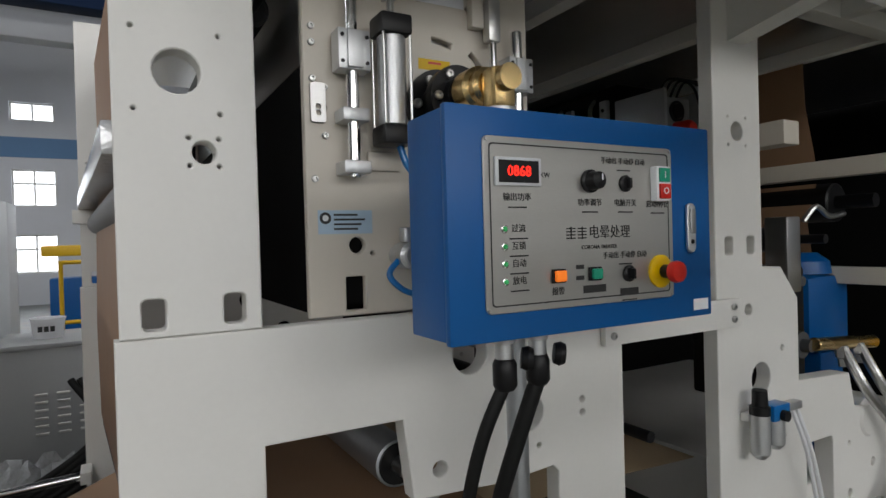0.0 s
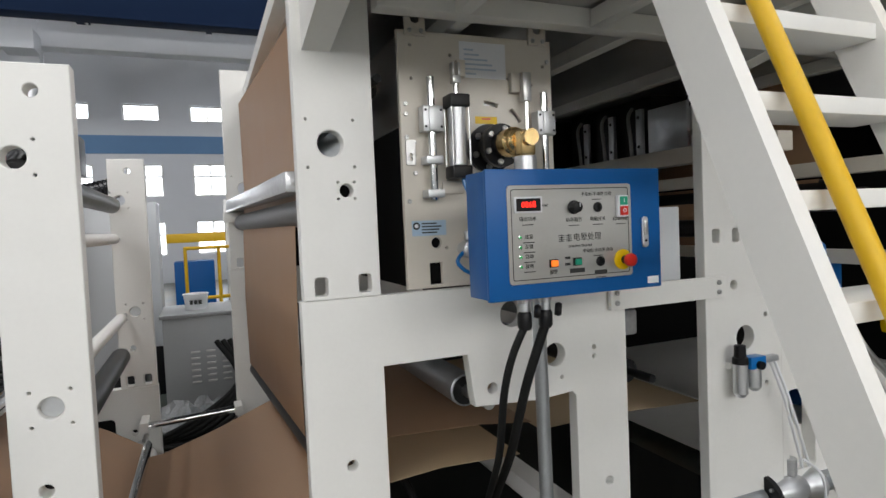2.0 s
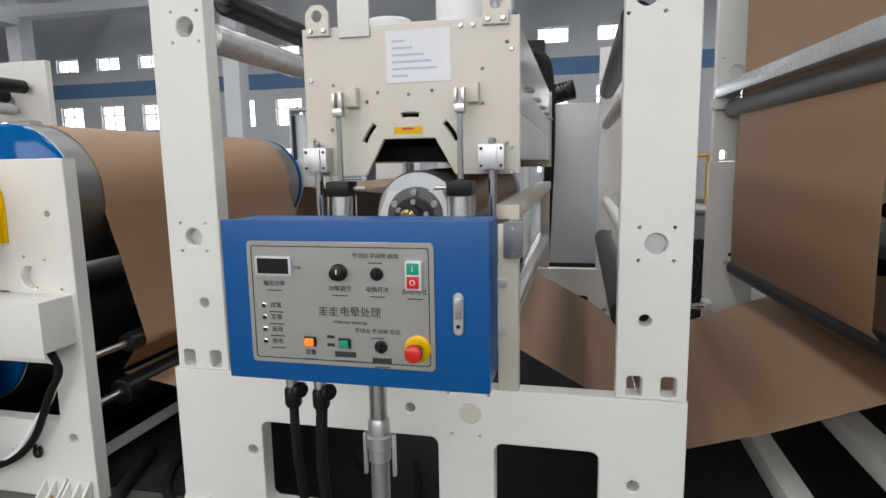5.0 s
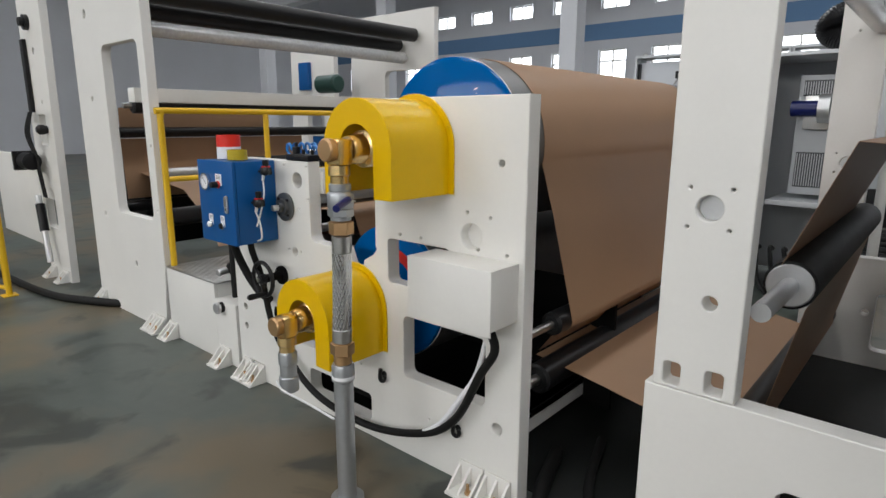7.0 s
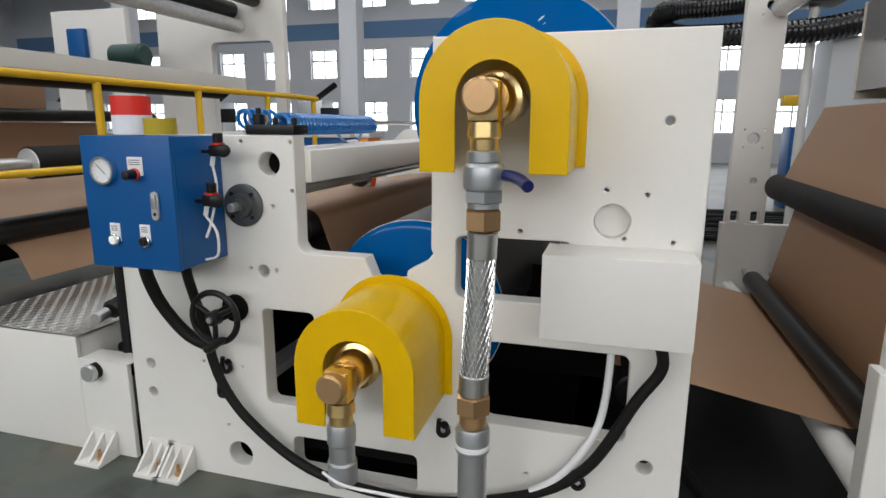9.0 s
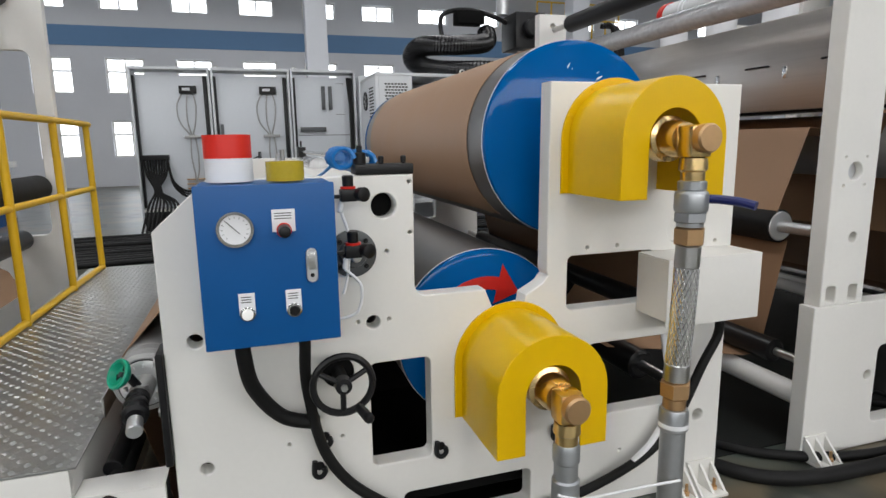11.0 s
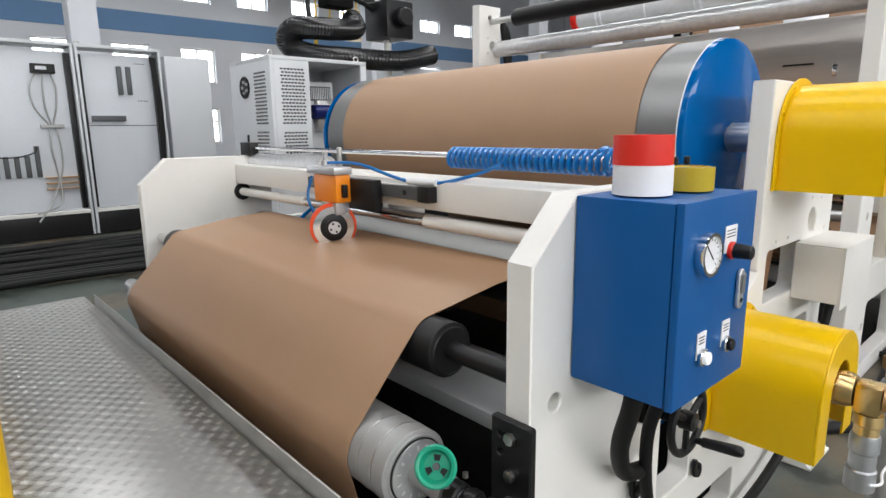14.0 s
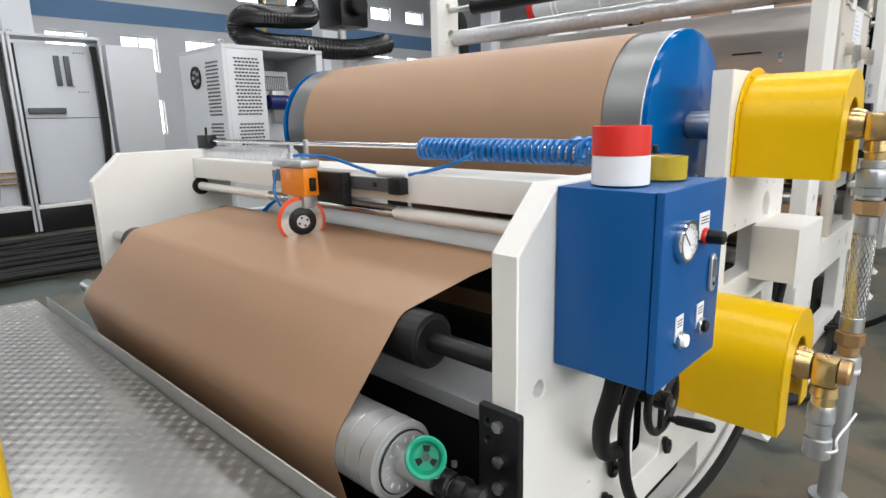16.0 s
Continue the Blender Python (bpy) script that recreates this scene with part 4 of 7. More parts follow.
# head of the first treater, closed on its roll
head_a = thing("corona_treater", "closed cream steel corona treater head with air cylinder", "treater head", (0, 0, 0), "corona heads")
YP = 0.148
ah = [circle(x, z, 0.006, 8) for x, z in ((4.23, 2.33), (4.23, 2.2), (4.4, 2.3), (4.6, 2.28), (4.77, 2.2), (4.83, 2.28), (4.4, 2.2), (4.5, 2.22), (4.66, 2.22), (4.83, 2.0), (4.23, 1.9), (4.35, 1.53))]
plate("end_plate", [(4.178, 1.371), (4.872, 1.371), (4.872, 2.388), (4.178, 2.388)], ah + [slot(4.55, 1.95, 0.165, 70, 92), slot(4.55, 1.95, 0.185, 125, 148), slot(4.55, 1.95, 0.185, 30, 50), rounded(4.275, 4.328, 1.385, 1.472, 0.004), circle(4.308, 1.552, 0.022, 14)], YP, YP + 0.025, CREAM, head_a)
part("hood", box(4.19, 4.86, YP + 0.026, 2.24, 2.02, 2.38, 0.004), STEEL, head_a, "polished stainless hood")
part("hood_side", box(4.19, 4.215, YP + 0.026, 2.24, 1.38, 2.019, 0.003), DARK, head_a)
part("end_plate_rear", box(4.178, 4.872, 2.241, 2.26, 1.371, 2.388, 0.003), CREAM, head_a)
# black sheet behind the slots paints the shade inside the closed head
part("slot_shade", box(4.25, 4.80, YP + 0.0255, YP + 0.034, 1.40, 2.018, 0), DARK, head_a)
for lx in (4.25, 4.80):
    lifting_lug(head_a, lx, YP, 2.40)
notice(head_a, 4.44, 4.65, 2.215, 2.36, YP)
part("warning_label", box(4.50, 4.60, YP - 0.0015, YP - 0.0003, 2.03, 2.06, 0), YELLOW, head_a, "yellow warning label")
part("warning_mark", box(4.53, 4.57, YP - 0.0025, YP - 0.0017, 2.047, 2.053, 0), RED, head_a)
tag = part("maker_plate", box(4.205, 4.350, YP - 0.0015, YP - 0.0003, 1.582, 1.642, 0), material("pale_blue_label", (0.46, 0.60, 0.72), 0.4), head_a, "pale blue maker's plate with small print")
part("emblem", turned([(0, 0.015), (0.0007, 0.015)], (4.224, YP - 0.0016, 1.622), (0, -1, 0), 20), INK, tag)
part("emblem_core", turned([(0, 0.008), (0.0005, 0.008)], (4.224, YP - 0.0024, 1.622), (0, -1, 0), 16), PAPER, tag)
for k in range(4):
    part("print_line", box(4.246, 4.31 + 0.010 * (k % 3), YP - 0.0023, YP - 0.0018, 1.592 + 0.012 * k, 1.597 + 0.012 * k, 0), INK, tag)
for sx, sz in ((4.20, 2.10), (4.20, 2.06), (4.20, 1.97), (4.20, 1.72), (4.85, 2.3), (4.85, 2.1), (4.23, 1.95), (4.23, 1.83)):
    screw(sx, YP - 0.001, sz, 0.009, head_a)
tagp = plate("slotted_tag", rounded(4.192, 4.232, 1.86, 1.96, 0.008), [circle(4.212, 1.90, 0.007, 8), circle(4.212, 1.885, 0.007, 8)], YP - 0.010, YP - 0.001, STEEL, head_a, bevel=0.001)
part("guide_rod", rod((4.29, YP - 0.045, 1.72), (4.29, YP - 0.045, 2.20), 0.016), CHROME, head_a, "chromed guide rod")
slide_bearing(head_a, 4.29, YP - 0.04, 1.985, 0.10)
for z in (1.73, 1.86):
    part("rod_clamp", box(4.255, 4.325, YP - 0.07, YP - 0.001, z, z + 0.032, 0.004), ALU, head_a)
air_cylinder(head_a, 4.385, YP - 0.075, 1.80, 2.125, 2.22)
part("cylinder_foot", box(4.34, 4.43, YP - 0.012, YP - 0.001, 1.745, 1.795, 0.003), CREAM, head_a)
part("air_hose", hose([(4.40, YP - 0.08, 1.80), (4.415, YP - 0.09, 1.75), (4.46, YP - 0.10, 1.70), (4.52, YP - 0.08, 1.68)], 0.009, 10), BLUE_HOSE, head_a, "blue air hose")
part("guide_rod", rod((4.80, YP - 0.045, 1.80), (4.80, YP - 0.045, 2.16), 0.016), CHROME, head_a, "chromed guide rod")
slide_bearing(head_a, 4.80, YP - 0.04, 1.98, 0.10)
part("clevis", box(4.70, 4.74, YP - 0.055, YP - 0.02, 2.12, 2.24, 0.006), STEEL, head_a)
part("clevis_rod", rod((4.72, YP - 0.04, 1.95), (4.72, YP - 0.04, 2.12), 0.011), CHROME, head_a)
part("clevis_lug", box(4.66, 4.70, YP - 0.03, YP - 0.001, 2.16, 2.24, 0.003), CREAM, head_a)
val = part("air_valve", turned([(0, 0.03), (0.02, 0.035), (0.08, 0.035), (0.085, 0.025), (0.10, 0.025)], (4.425, YP - 0.002, 1.522), (0, -1, 0), 20), ALU, head_a, "cast air regulator valve")
part("valve_neck", rod((4.425, YP - 0.05, 1.557), (4.425, YP - 0.05, 1.595), 0.018), ALU, val)
part("valve_hose", hose([(4.395, YP - 0.06, 1.51), (4.365, YP - 0.07, 1.475), (4.40, YP - 0.075, 1.435), (4.47, YP - 0.07, 1.415), (4.56, YP - 0.07, 1.42)], 0.008, 10), BLUE_HOSE, val, "blue air hose")
shaft = part("shaft_flange", turned([(0, 0.095), (0.02, 0.10), (0.03, 0.10), (0.03, 0.06), (0.10, 0.055), (0.10, 0.085), (0.13, 0.085), (0.13, 0.05), (0.16, 0.05)], (0, -0.002, 0), (0, -1, 0), 36), BLACK, head_a, "black roll shaft flange")
shaft.location = (4.55, YP, 1.925)
for k in range(6):
    screw(0.075 * math.cos(k * 1.047), -0.035, 0.075 * math.sin(k * 1.047), 0.013, shaft)
    screw(0.066 * math.cos(k * 1.047), -0.133, 0.066 * math.sin(k * 1.047), 0.012, shaft)
un = part("brass_union", turned([(0, 0.04), (0.02, 0.055), (0.07, 0.055), (0.08, 0.045), (0.10, 0.045), (0.11, 0.035)], (4.55, YP - 0.163, 1.925), (0, -1, 0), 28), BRASS, head_a, "brass rotary union")
part("union_elbow", box(4.52, 4.58, YP - 0.335, YP - 0.275, 1.86, 1.955, 0.014), BRASS, un)
part("union_cap", turned([(0, 0.03), (0.02, 0.03)], (4.55, YP - 0.336, 1.925), (0, -1, 0), 22), BRASS, un)
part("union_drop", turned([(0, 0.04), (0.02, 0.042), (0.06, 0.042)], (4.55, YP - 0.305, 1.86), (0, 0, -1), 20), ALU, un)


# ---- control boxes of the treaters ----
def corona_box(x0, x1, z0, z1, y, lit, label, d=0.15, shift=0.0):
    t = thing("corona_control_box", label, "control box", (x0, y, z0), "corona control boxes")
    w, h = x1 - x0, z1 - z0
    part("body", box(0.004, w - 0.004, 0.020, d, 0.004, h - 0.004, 0.006), BLUE, t)
    part("door", box(0, w, 0, 0.018, 0, h, 0.006), BLUE, t, "blue enamelled box door")

    def P(u, v):
        return u * w, h * (1 - v)
    px0, pz1 = P(0.105, 0.125)
    px1, pz0 = P(0.81, 0.88)
    pan = plate("panel", rounded(px0, px1, pz0, pz1, 0.012), [], -0.004, -0.0005, PANEL, t, "brushed steel operator panel", bevel=0.001)
    rim = rounded(px0 + 0.012, px1 - 0.012, pz0 + 0.012, pz1 - 0.012, 0.008)
    inn = rounded(px0 + 0.0145, px1 - 0.0145, pz0 + 0.0145, pz1 - 0.0145, 0.007)
    plate("panel_border", rim, [inn], -0.0048, -0.0042, INK, pan, bevel=0.0001)
    for u in (0.115, 0.80):
        for v in (0.14, 0.865):
            sx, sz = P(u, v)
            part("panel_rivet", turned([(0, 0.004), (0.002, 0.003)], (sx, -0.004, sz), (0, -1, 0), 8), STEEL, pan)
    yy = -0.0045
    cx, cz = P(0.212, 0.275)
    dis = part("display", box(cx - 0.050, cx + 0.050, -0.010, -0.0045, cz - 0.025, cz + 0.025, 0.002), GREY_CAB, t, "grey framed digital display")
    part("display_window", box(cx - 0.043, cx + 0.043, -0.0112, -0.0102, cz - 0.0195, cz + 0.0195, 0), BLACK, dis)
    if lit:
        words("display_digits", "0868", 0.026, (cx, -0.0118, cz), DISPLAY_RED, dis, label="lit red digits")

    def caption(body, u, v, size=0.0155, small=True, bars=False):
        sx, sz = P(u, v)
        if bars:
            part("caption_bar", box(sx - size * 1.6, sx + size * 1.6, yy - 0.0006, yy, sz - size * 0.4, sz + size * 0.4, 0), INK, pan)
        else:
            words("caption", body, size, (sx, yy - 0.0003, sz), INK, pan)
        if small:
            part("small_print", box(sx - size * 1.3, sx + size * 1.3, yy - 0.0005, yy, sz - 0.0185, sz - 0.0160, 0), INK, pan)
    caption("输出功率", 0.21, 0.385)
    caption("KW", 0.305, 0.285, 0.013, False)
    caption("功率调节", 0.465, 0.405)
    caption("电脑开关", 0.605, 0.405)
    caption("启动/停止", 0.742, 0.41)
    caption("手动出 手动停 自动", 0.60, 0.205, 0.0140)
    caption("手动出 手动停 自动", 0.60, 0.655, 0.0140)
    for v, body in ((0.52, "过流"), (0.595, "互锁"), (0.67, "自动"), (0.745, "放电")):
        lx, lz = P(0.165, v)
        led = part("indicator", turned([(0, 0.007), (0.003, 0.007), (0.004, 0.005)], (lx, -0.004, lz), (0, -1, 0), 16), CHROME, t)
        part("indicator_lens", turned([(0, 0.0046), (0.003, 0.003)], (lx, -0.0083, lz), (0, -1, 0), 12), LAMP_GREEN if lit else BLACK, led, "green lamp lens" if lit else "dark lamp lens")
        caption(body, 0.212, v, 0.0155)
    tx, tz = P(0.498, 0.545)
    words("title", "电晕处理", 0.0275, (tx + 0.028, yy - 0.0003, tz), INK, pan)
    for k in (0, 1):
        for q in range(4):
            part("mark_bar", box(tx - 0.082 + 0.0275 * k, tx - 0.060 + 0.0275 * k, yy - 0.0006, yy, tz - 0.010 + 0.006 * q, tz - 0.0078 + 0.006 * q, 0), INK, pan)
        part("mark_bar", box(tx - 0.0725 + 0.0275 * k, tx - 0.0698 + 0.0275 * k, yy - 0.0010, yy - 0.0007, tz - 0.011, tz + 0.0125, 0), INK, pan)
    words("subtitle", "CORONA TREATER", 0.0105, (tx, yy - 0.0003, tz - 0.027), INK, pan)
    kx, kz = P(0.465, 0.305)
    kn = part("power_knob", turned([(0, 0.022), (0.006, 0.022), (0.008, 0.018), (0.028, 0.016), (0.030, 0.013)], (kx, -0.0045, kz), (0, -1, 0), 28), BLACK, t, "black power knob")
    part("knob_mark", box(kx + 0.003, kx + 0.006, -0.0355, -0.0347, kz, kz + 0.012, 0), PAPER, kn)
    for u, v in ((0.605, 0.31), (0.612, 0.745)):
        kx, kz = P(u, v)
        kb = part("selector_button", turned([(0, 0.0165), (0.004, 0.0165), (0.006, 0.014), (0.008, 0.012)], (kx, -0.0045, kz), (0, -1, 0), 24), BLACK, t, "black selector")
        part("selector_grip", box(kx - 0.003, kx + 0.003, -0.022, -0.0126, kz - 0.010, kz + 0.010, 0.001), BLACK, kb)
    kx, kz = P(0.742, 0.305)
    rk = part("rocker_switch", box(kx - 0.020, kx + 0.020, -0.022, -0.0045, kz - 0.037, kz + 0.034, 0.003), PAPER, t, "start and stop switch")
    st = part("start_key", box(kx - 0.015, kx + 0.015, -0.026, -0.0222, kz + 0.002, kz + 0.030, 0.002), GREEN, rk, "green start key")
    words("start_mark", "I", 0.02, (kx, -0.0266, kz + 0.016), PAPER, rk)
    part("stop_key", box(kx - 0.015, kx + 0.015, -0.028, -0.0222, kz - 0.032, kz - 0.002, 0.002), RED, rk, "red stop key")
    words("stop_mark", "O", 0.02, (kx, -0.0286, kz - 0.017), PAPER, rk)
    for u, v, mat, lab in ((0.342, 0.735, LAMP_ORANGE, "orange lit key"), (0.476, 0.735, GREEN, "green key")):
        kx, kz = P(u, v)
        kb = part("key_frame", box(kx - 0.016, kx + 0.016, -0.009, -0.0045, kz - 0.013, kz + 0.013, 0.002), BLACK, t)
        part("key", box(kx - 0.012, kx + 0.012, -0.017, -0.0092, kz - 0.010, kz + 0.010, 0.003), mat, kb, lab)
    caption("报警", 0.342, 0.805)
    caption("", 0.476, 0.805, 0.018, True, True)
    caption("无触开关", 0.614, 0.83, 0.0155, True, True)
    for q in (0, 1):
        kx, kz = P(0.425, 0.70 + 0.05 * q)
        part("caption_bar", box(kx - 0.012, kx + 0.008, yy - 0.0006, yy, kz - 0.004, kz + 0.004, 0), INK, pan)
    kx, kz = P(0.747, 0.745)
    ring = part("stop_ring", turned([(0, 0.034), (0.004, 0.034), (0.008, 0.028), (0.008, 0.018)], (kx, -0.0045, kz), (0, -1, 0), 36), YELLOW, t, "yellow emergency stop ring")
    part("stop_stem", rod((kx, -0.0125, kz), (kx, -0.034, kz), 0.014), BLACK, ring)
    part("stop_mushroom", turned([(0, 0.016), (0.004, 0.021), (0.012, 0.0225), (0.020, 0.020), (0.024, 0.012)], (kx, -0.034, kz), (0, -1, 0), 32), RED, ring, "red mushroom button")
    latch(t, w * 0.893, 0, h * 0.47, 0.105)
    kx, kz = P(0.96, 0.955)
    if lit:
        part("corner_sticker", box(kx - 0.035, kx + 0.012, -0.0015, -0.0004, kz - 0.004, kz + 0.020, 0), PAPER, t, "small white sticker")
    for k, hx in enumerate((0.21, 0.33)):
        gl = part("cable_gland", turned([(0, 0.022), (0.02, 0.022), (0.022, 0.018), (0.05, 0.018)], (w * hx + 0.03 + shift, 0.09, -0.001), (0, 0, -1), 16), ALU, t)
        part("dust_cap", turned([(0, 0.02), (0.012, 0.024), (0.022, 0.02)], (w * hx + 0.055 + shift, 0.07, -0.05), (0.8, -0.5, -0.1), 16), BLACK, gl, "black dust cap")
        part("plug", turned([(0, 0.019), (0.01, 0.024), (0.05, 0.024), (0.06, 0.018)], (w * hx + 0.03 + shift, 0.09, -0.052), (0, 0, -1), 16), BLACK, gl)
    part("support_arm", box(w * 0.35, w * 0.65, d + 0.001, d + 0.36, h * 0.1, h * 0.16, 0.003), WHITE, t)
    return t


corona_box(4.237, 4.905, 1.378, 1.786, -0.445, True, "blue corona control box with lit red display")
corona_box(1.855, 2.56, 0.832, 1.256, -0.552, False, "blue corona control box with dark display", 0.17, -0.045)


def cable(name, pts, r, mat, label, category="cable", group=""):
    bm = hose(pts, r, 12)
    ob = part(name, bm, mat, None)
    return tagged(ob, label, category, group)


bx, bz, by = 4.237, 1.378, -0.355
cable("power_cable", [(bx + 0.17, by, bz - 0.10), (4.365, -0.34, 1.18), (4.345, -0.31, 1.05), (4.365, -0.22, 0.82), (4.42, -0.05, 0.64), (4.45, 0.10, 0.46), (4.44, 0.28, 0.21), (4.34, 0.40, 0.18), (4.285, 0.46, 0.23), (4.27, 0.5, 0.37), (4.25, 0.6, 0.44)], 0.0135, RUBBER, "thick black cable hanging from the control box", group="box cables")
cable("power_cable", [(bx + 0.25, by, bz - 0.10), (4.455, -0.34, 1.18), (4.425, -0.31, 1.05), (4.415, -0.22, 0.82), (4.46, -0.05, 0.64), (4.485, 0.12, 0.44), (4.47, 0.32, 0.18), (4.38, 0.44, 0.14), (4.31, 0.50, 0.20), (4.29, 0.56, 0.36), (4.26, 0.64, 0.44)], 0.0165, RUBBER, "thick black cable hanging from the control box", group="box cables")
bx, bz, by = 1.855, 0.832, -0.462
cable("power_cable", [(bx + 0.133, by, bz - 0.10), (bx + 0.14, by, bz - 0.3), (bx + 0.16, by + 0.06, 0.3), (bx + 0.26, by + 0.3, 0.08), (bx + 0.3, by + 0.6, 0.02), (bx + 0.2, by + 1.0, 0.02)], 0.0135, RUBBER, "thick black cable hanging from the control box", group="box cables")
cable("power_cable", [(bx + 0.218, by, bz - 0.10), (bx + 0.212, by, bz - 0.3), (bx + 0.215, by + 0.06, 0.3), (bx + 0.22, by + 0.3, 0.08), (bx + 0.18, by + 0.6, 0.025), (bx - 0.1, by + 1.0, 0.02)], 0.0165, RUBBER, "thick black cable hanging from the control box", group="box cables")
drain = thing("drain_pipe", "braided hose coupled to a galvanised drain pipe", "pipe", (2.195, -0.34, 0), "drain pipes")
part("braided_hose", hose([(0, 0, 0.95), (0, 0, 0.75), (0.0, 0, 0.65)], 0.026, 18), STEEL, drain, "braided steel hose")
part("coupling", turned([(0, 0.028), (0.01, 0.033), (0.05, 0.033), (0.055, 0.038), (0.09, 0.038), (0.095, 0.033), (0.13, 0.033)], (0, 0, 0.65), (0, 0, -1), 20), ALU, drain)
for s in (-1, 1):
    part("cam_lever", box(s * 0.045 - 0.005, s * 0.045 + 0.005, -0.008, 0.008, 0.47, 0.60, 0.003), ALU, drain)
part("standpipe", rod((0, 0, 0.52), (0, 0, 0.0), 0.028), GALV, drain)
drain = thing("drain_pipe", "galvanised drain pipe under the treater", "pipe", (4.60, -0.02, 0), "drain pipes")
part("standpipe", rod((0, -0.10, 1.80), (0.015, -0.10, 0.0), 0.026), GALV, drain)


# ---- the paper web and its rollers ----
W0, W1 = 0.42, 2.0


def web(points, label, mat=KRAFT, group="paper web", skew=0.0, y0=W0, y1=W1):
    bm = strip(points, y0, y1)
    for v in bm.verts:
        v.co.x += skew * (v.co.y - 0.1) / 2.0
    ob = part("paper_web", bm, mat, None)
    return tagged(ob, label, "paper web", group)


def roller(x, z, r, label, mat=ROLLER, y0=0.30, y1=2.12, ya=0.072, yb=2.345, group="guide rollers", end=ROLLER, skew=0.0):
    t = thing("guide_roller", label, "roller", (x, 0, z), group)
    t.rotation_euler.z = -math.atan(skew / 2.0)
    part("tube", turned([(0, r - 0.006), (0.004, r), (y1 - y0 - 0.004, r), (y1 - y0, r - 0.006)], (0, y0, 0), (0, 1, 0), 32), mat, t)
    part("end_face", turned([(0, r - 0.012), (0.003, r - 0.008)], (0, y0 - 0.0035, 0), (0, 1, 0), 24), end, t)
    part("axle", turned([(0, r * 0.35), (y0 - ya - 0.004, r * 0.35)], (0, ya, 0), (0, 1, 0), 14), end if end is not ROLLER else STEEL, t)
    part("rear_axle", rod((0, y1 + 0.001, 0), (0, yb, 0), r * 0.35, 14), STEEL, t)
    return t


AX, AZ, AR = -1.095, 0.570, 0.090
BX, BZ, BR = -0.93, 0.785, 0.068
web([(-1.06, 0.06), (-1.135, 0.35)] + arc(AX, AZ, AR + 0.002, 192, 138, 8) + arc(BX, BZ, BR + 0.002, 135, 96, 6) + [(-0.70, 0.889)] + arc(-0.50, 0.836, 0.066, 95, 10, 6) + [(-0.36, 0.64)], "taut kraft paper web passing under the slitting wheel", y0=0.37, y1=2.13)
web(arc(UX, UZ, UR + 0.002, 232, -12, 60) + [(0.70, 1.0), (0.80, 0.61)] + arc(0.755, 0.60, 0.047, 0, -110, 6) + [(0.66, 0.45)], "kraft paper wrapped over the upper chill roll", y0=0.375, y1=2.15)
web([(0.62, 0.405), (0.9, 0.36), (1.35, 0.275)] + arc(1.40, 0.33, 0.056, 250, 380, 8) + [(1.55, 0.80)], "kraft paper web running low between the machine stands")
web([(1.45, 0.87), (1.62, 1.30)] + arc(2.205, 1.21, 0.158, 160, 0, 24) + [(2.30, 0.95), (2.28, 0.78), (2.45, 0.68), (2.85, 0.46), (3.04, 0.33)], "kraft paper web led over the treater roll")
web([(3.06, 0.25), (3.20, 0.265), (3.5, 0.36), (3.83, 0.49), (4.02, 0.56)], "kraft paper web rising to the first treater", skew=-0.06)
web([(3.86, 0.70), (3.81, 0.77), (3.805, 1.2), (3.815, 1.62), (3.835, 1.9), (3.83, 2.46), (4.20, 2.75)], "tall kraft paper web hanging in front of the treater", skew=-0.13)
web([(3.86, 0.70), (4.2, 0.70), (4.6, 0.68), (4.87, 0.645)], "kraft paper web below the first treater")
web([(4.05, 0.49), (4.4, 0.515), (4.80, 0.50)], "pale kraft sheet lying below the web", KRAFT_PALE)
web([(4.92, 0.60), (5.4, 0.605), (5.95, 0.58)], "pale kraft sheet running out below the frame", KRAFT_PALE)

exp_roll = roller(AX, AZ, AR, "grey steel expander roll carrying the paper", MATTE_STEEL, 0.24, 2.17, 0.13, 2.44, end=MATTE_STEEL)
for y in (0.285, 0.335):
    part("ring_groove", turned([(0, AR - 0.004), (0.0, AR + 0.0008), (0.004, AR + 0.0008), (0.004, AR - 0.004)], (0, y, 0), (0, 1, 0), 40), STEEL, exp_roll, "bright ring line")
roller(BX, BZ, BR, "short black roller below the paper", BLACK, 0.30, 2.2, 0.07, 2.44, end=BLACK)
roller(-0.50, 0.836, 0.062, "black guide roller behind the slitter", ROLLER, 0.3, 2.2, 0.07, 2.44)
roller(0.755, 0.60, 0.045, "black guide roller below the chill roll", ROLLER, 0.3, 2.2, 0.068, 2.44)
roller(0.70, 0.36, 0.06, "black guide roller low in the stand", ROLLER, 0.3, 2.2, 0.068, 2.44)
roller(1.40, 0.33, 0.052, "black guide roller low in the treater frame")
roller(1.50, 0.866, 0.075, "black rubber roller with grey end", RUBBER, 0.42, 2.2, 0.072, 2.345, end=ALU)
roller(1.44, 1.86, 0.055, "plastic-wrapped tube high in the frame", WRAP, 0.074, 2.34, 0.072, 2.345, end=WHITE)
roller(1.38, 2.04, 0.055, "black guide roller high in the frame")
roller(3.02, 0.29, 0.05, "polished steel guide roller in the frame foot", CHROME, end=BLACK)
roller(2.925, 0.88, 0.055, "dark polished guide roller between the posts", ROLLER, 0.1)
roller(2.93, 1.83, 0.05, "black guide roller between the posts", ROLLER, 0.1)
roller(2.94, 1.12, 0.032, "white cross tube between the posts", WHITE, 0.075)
roller(2.93, 1.62, 0.032, "white cross tube between the posts", WHITE, 0.075)
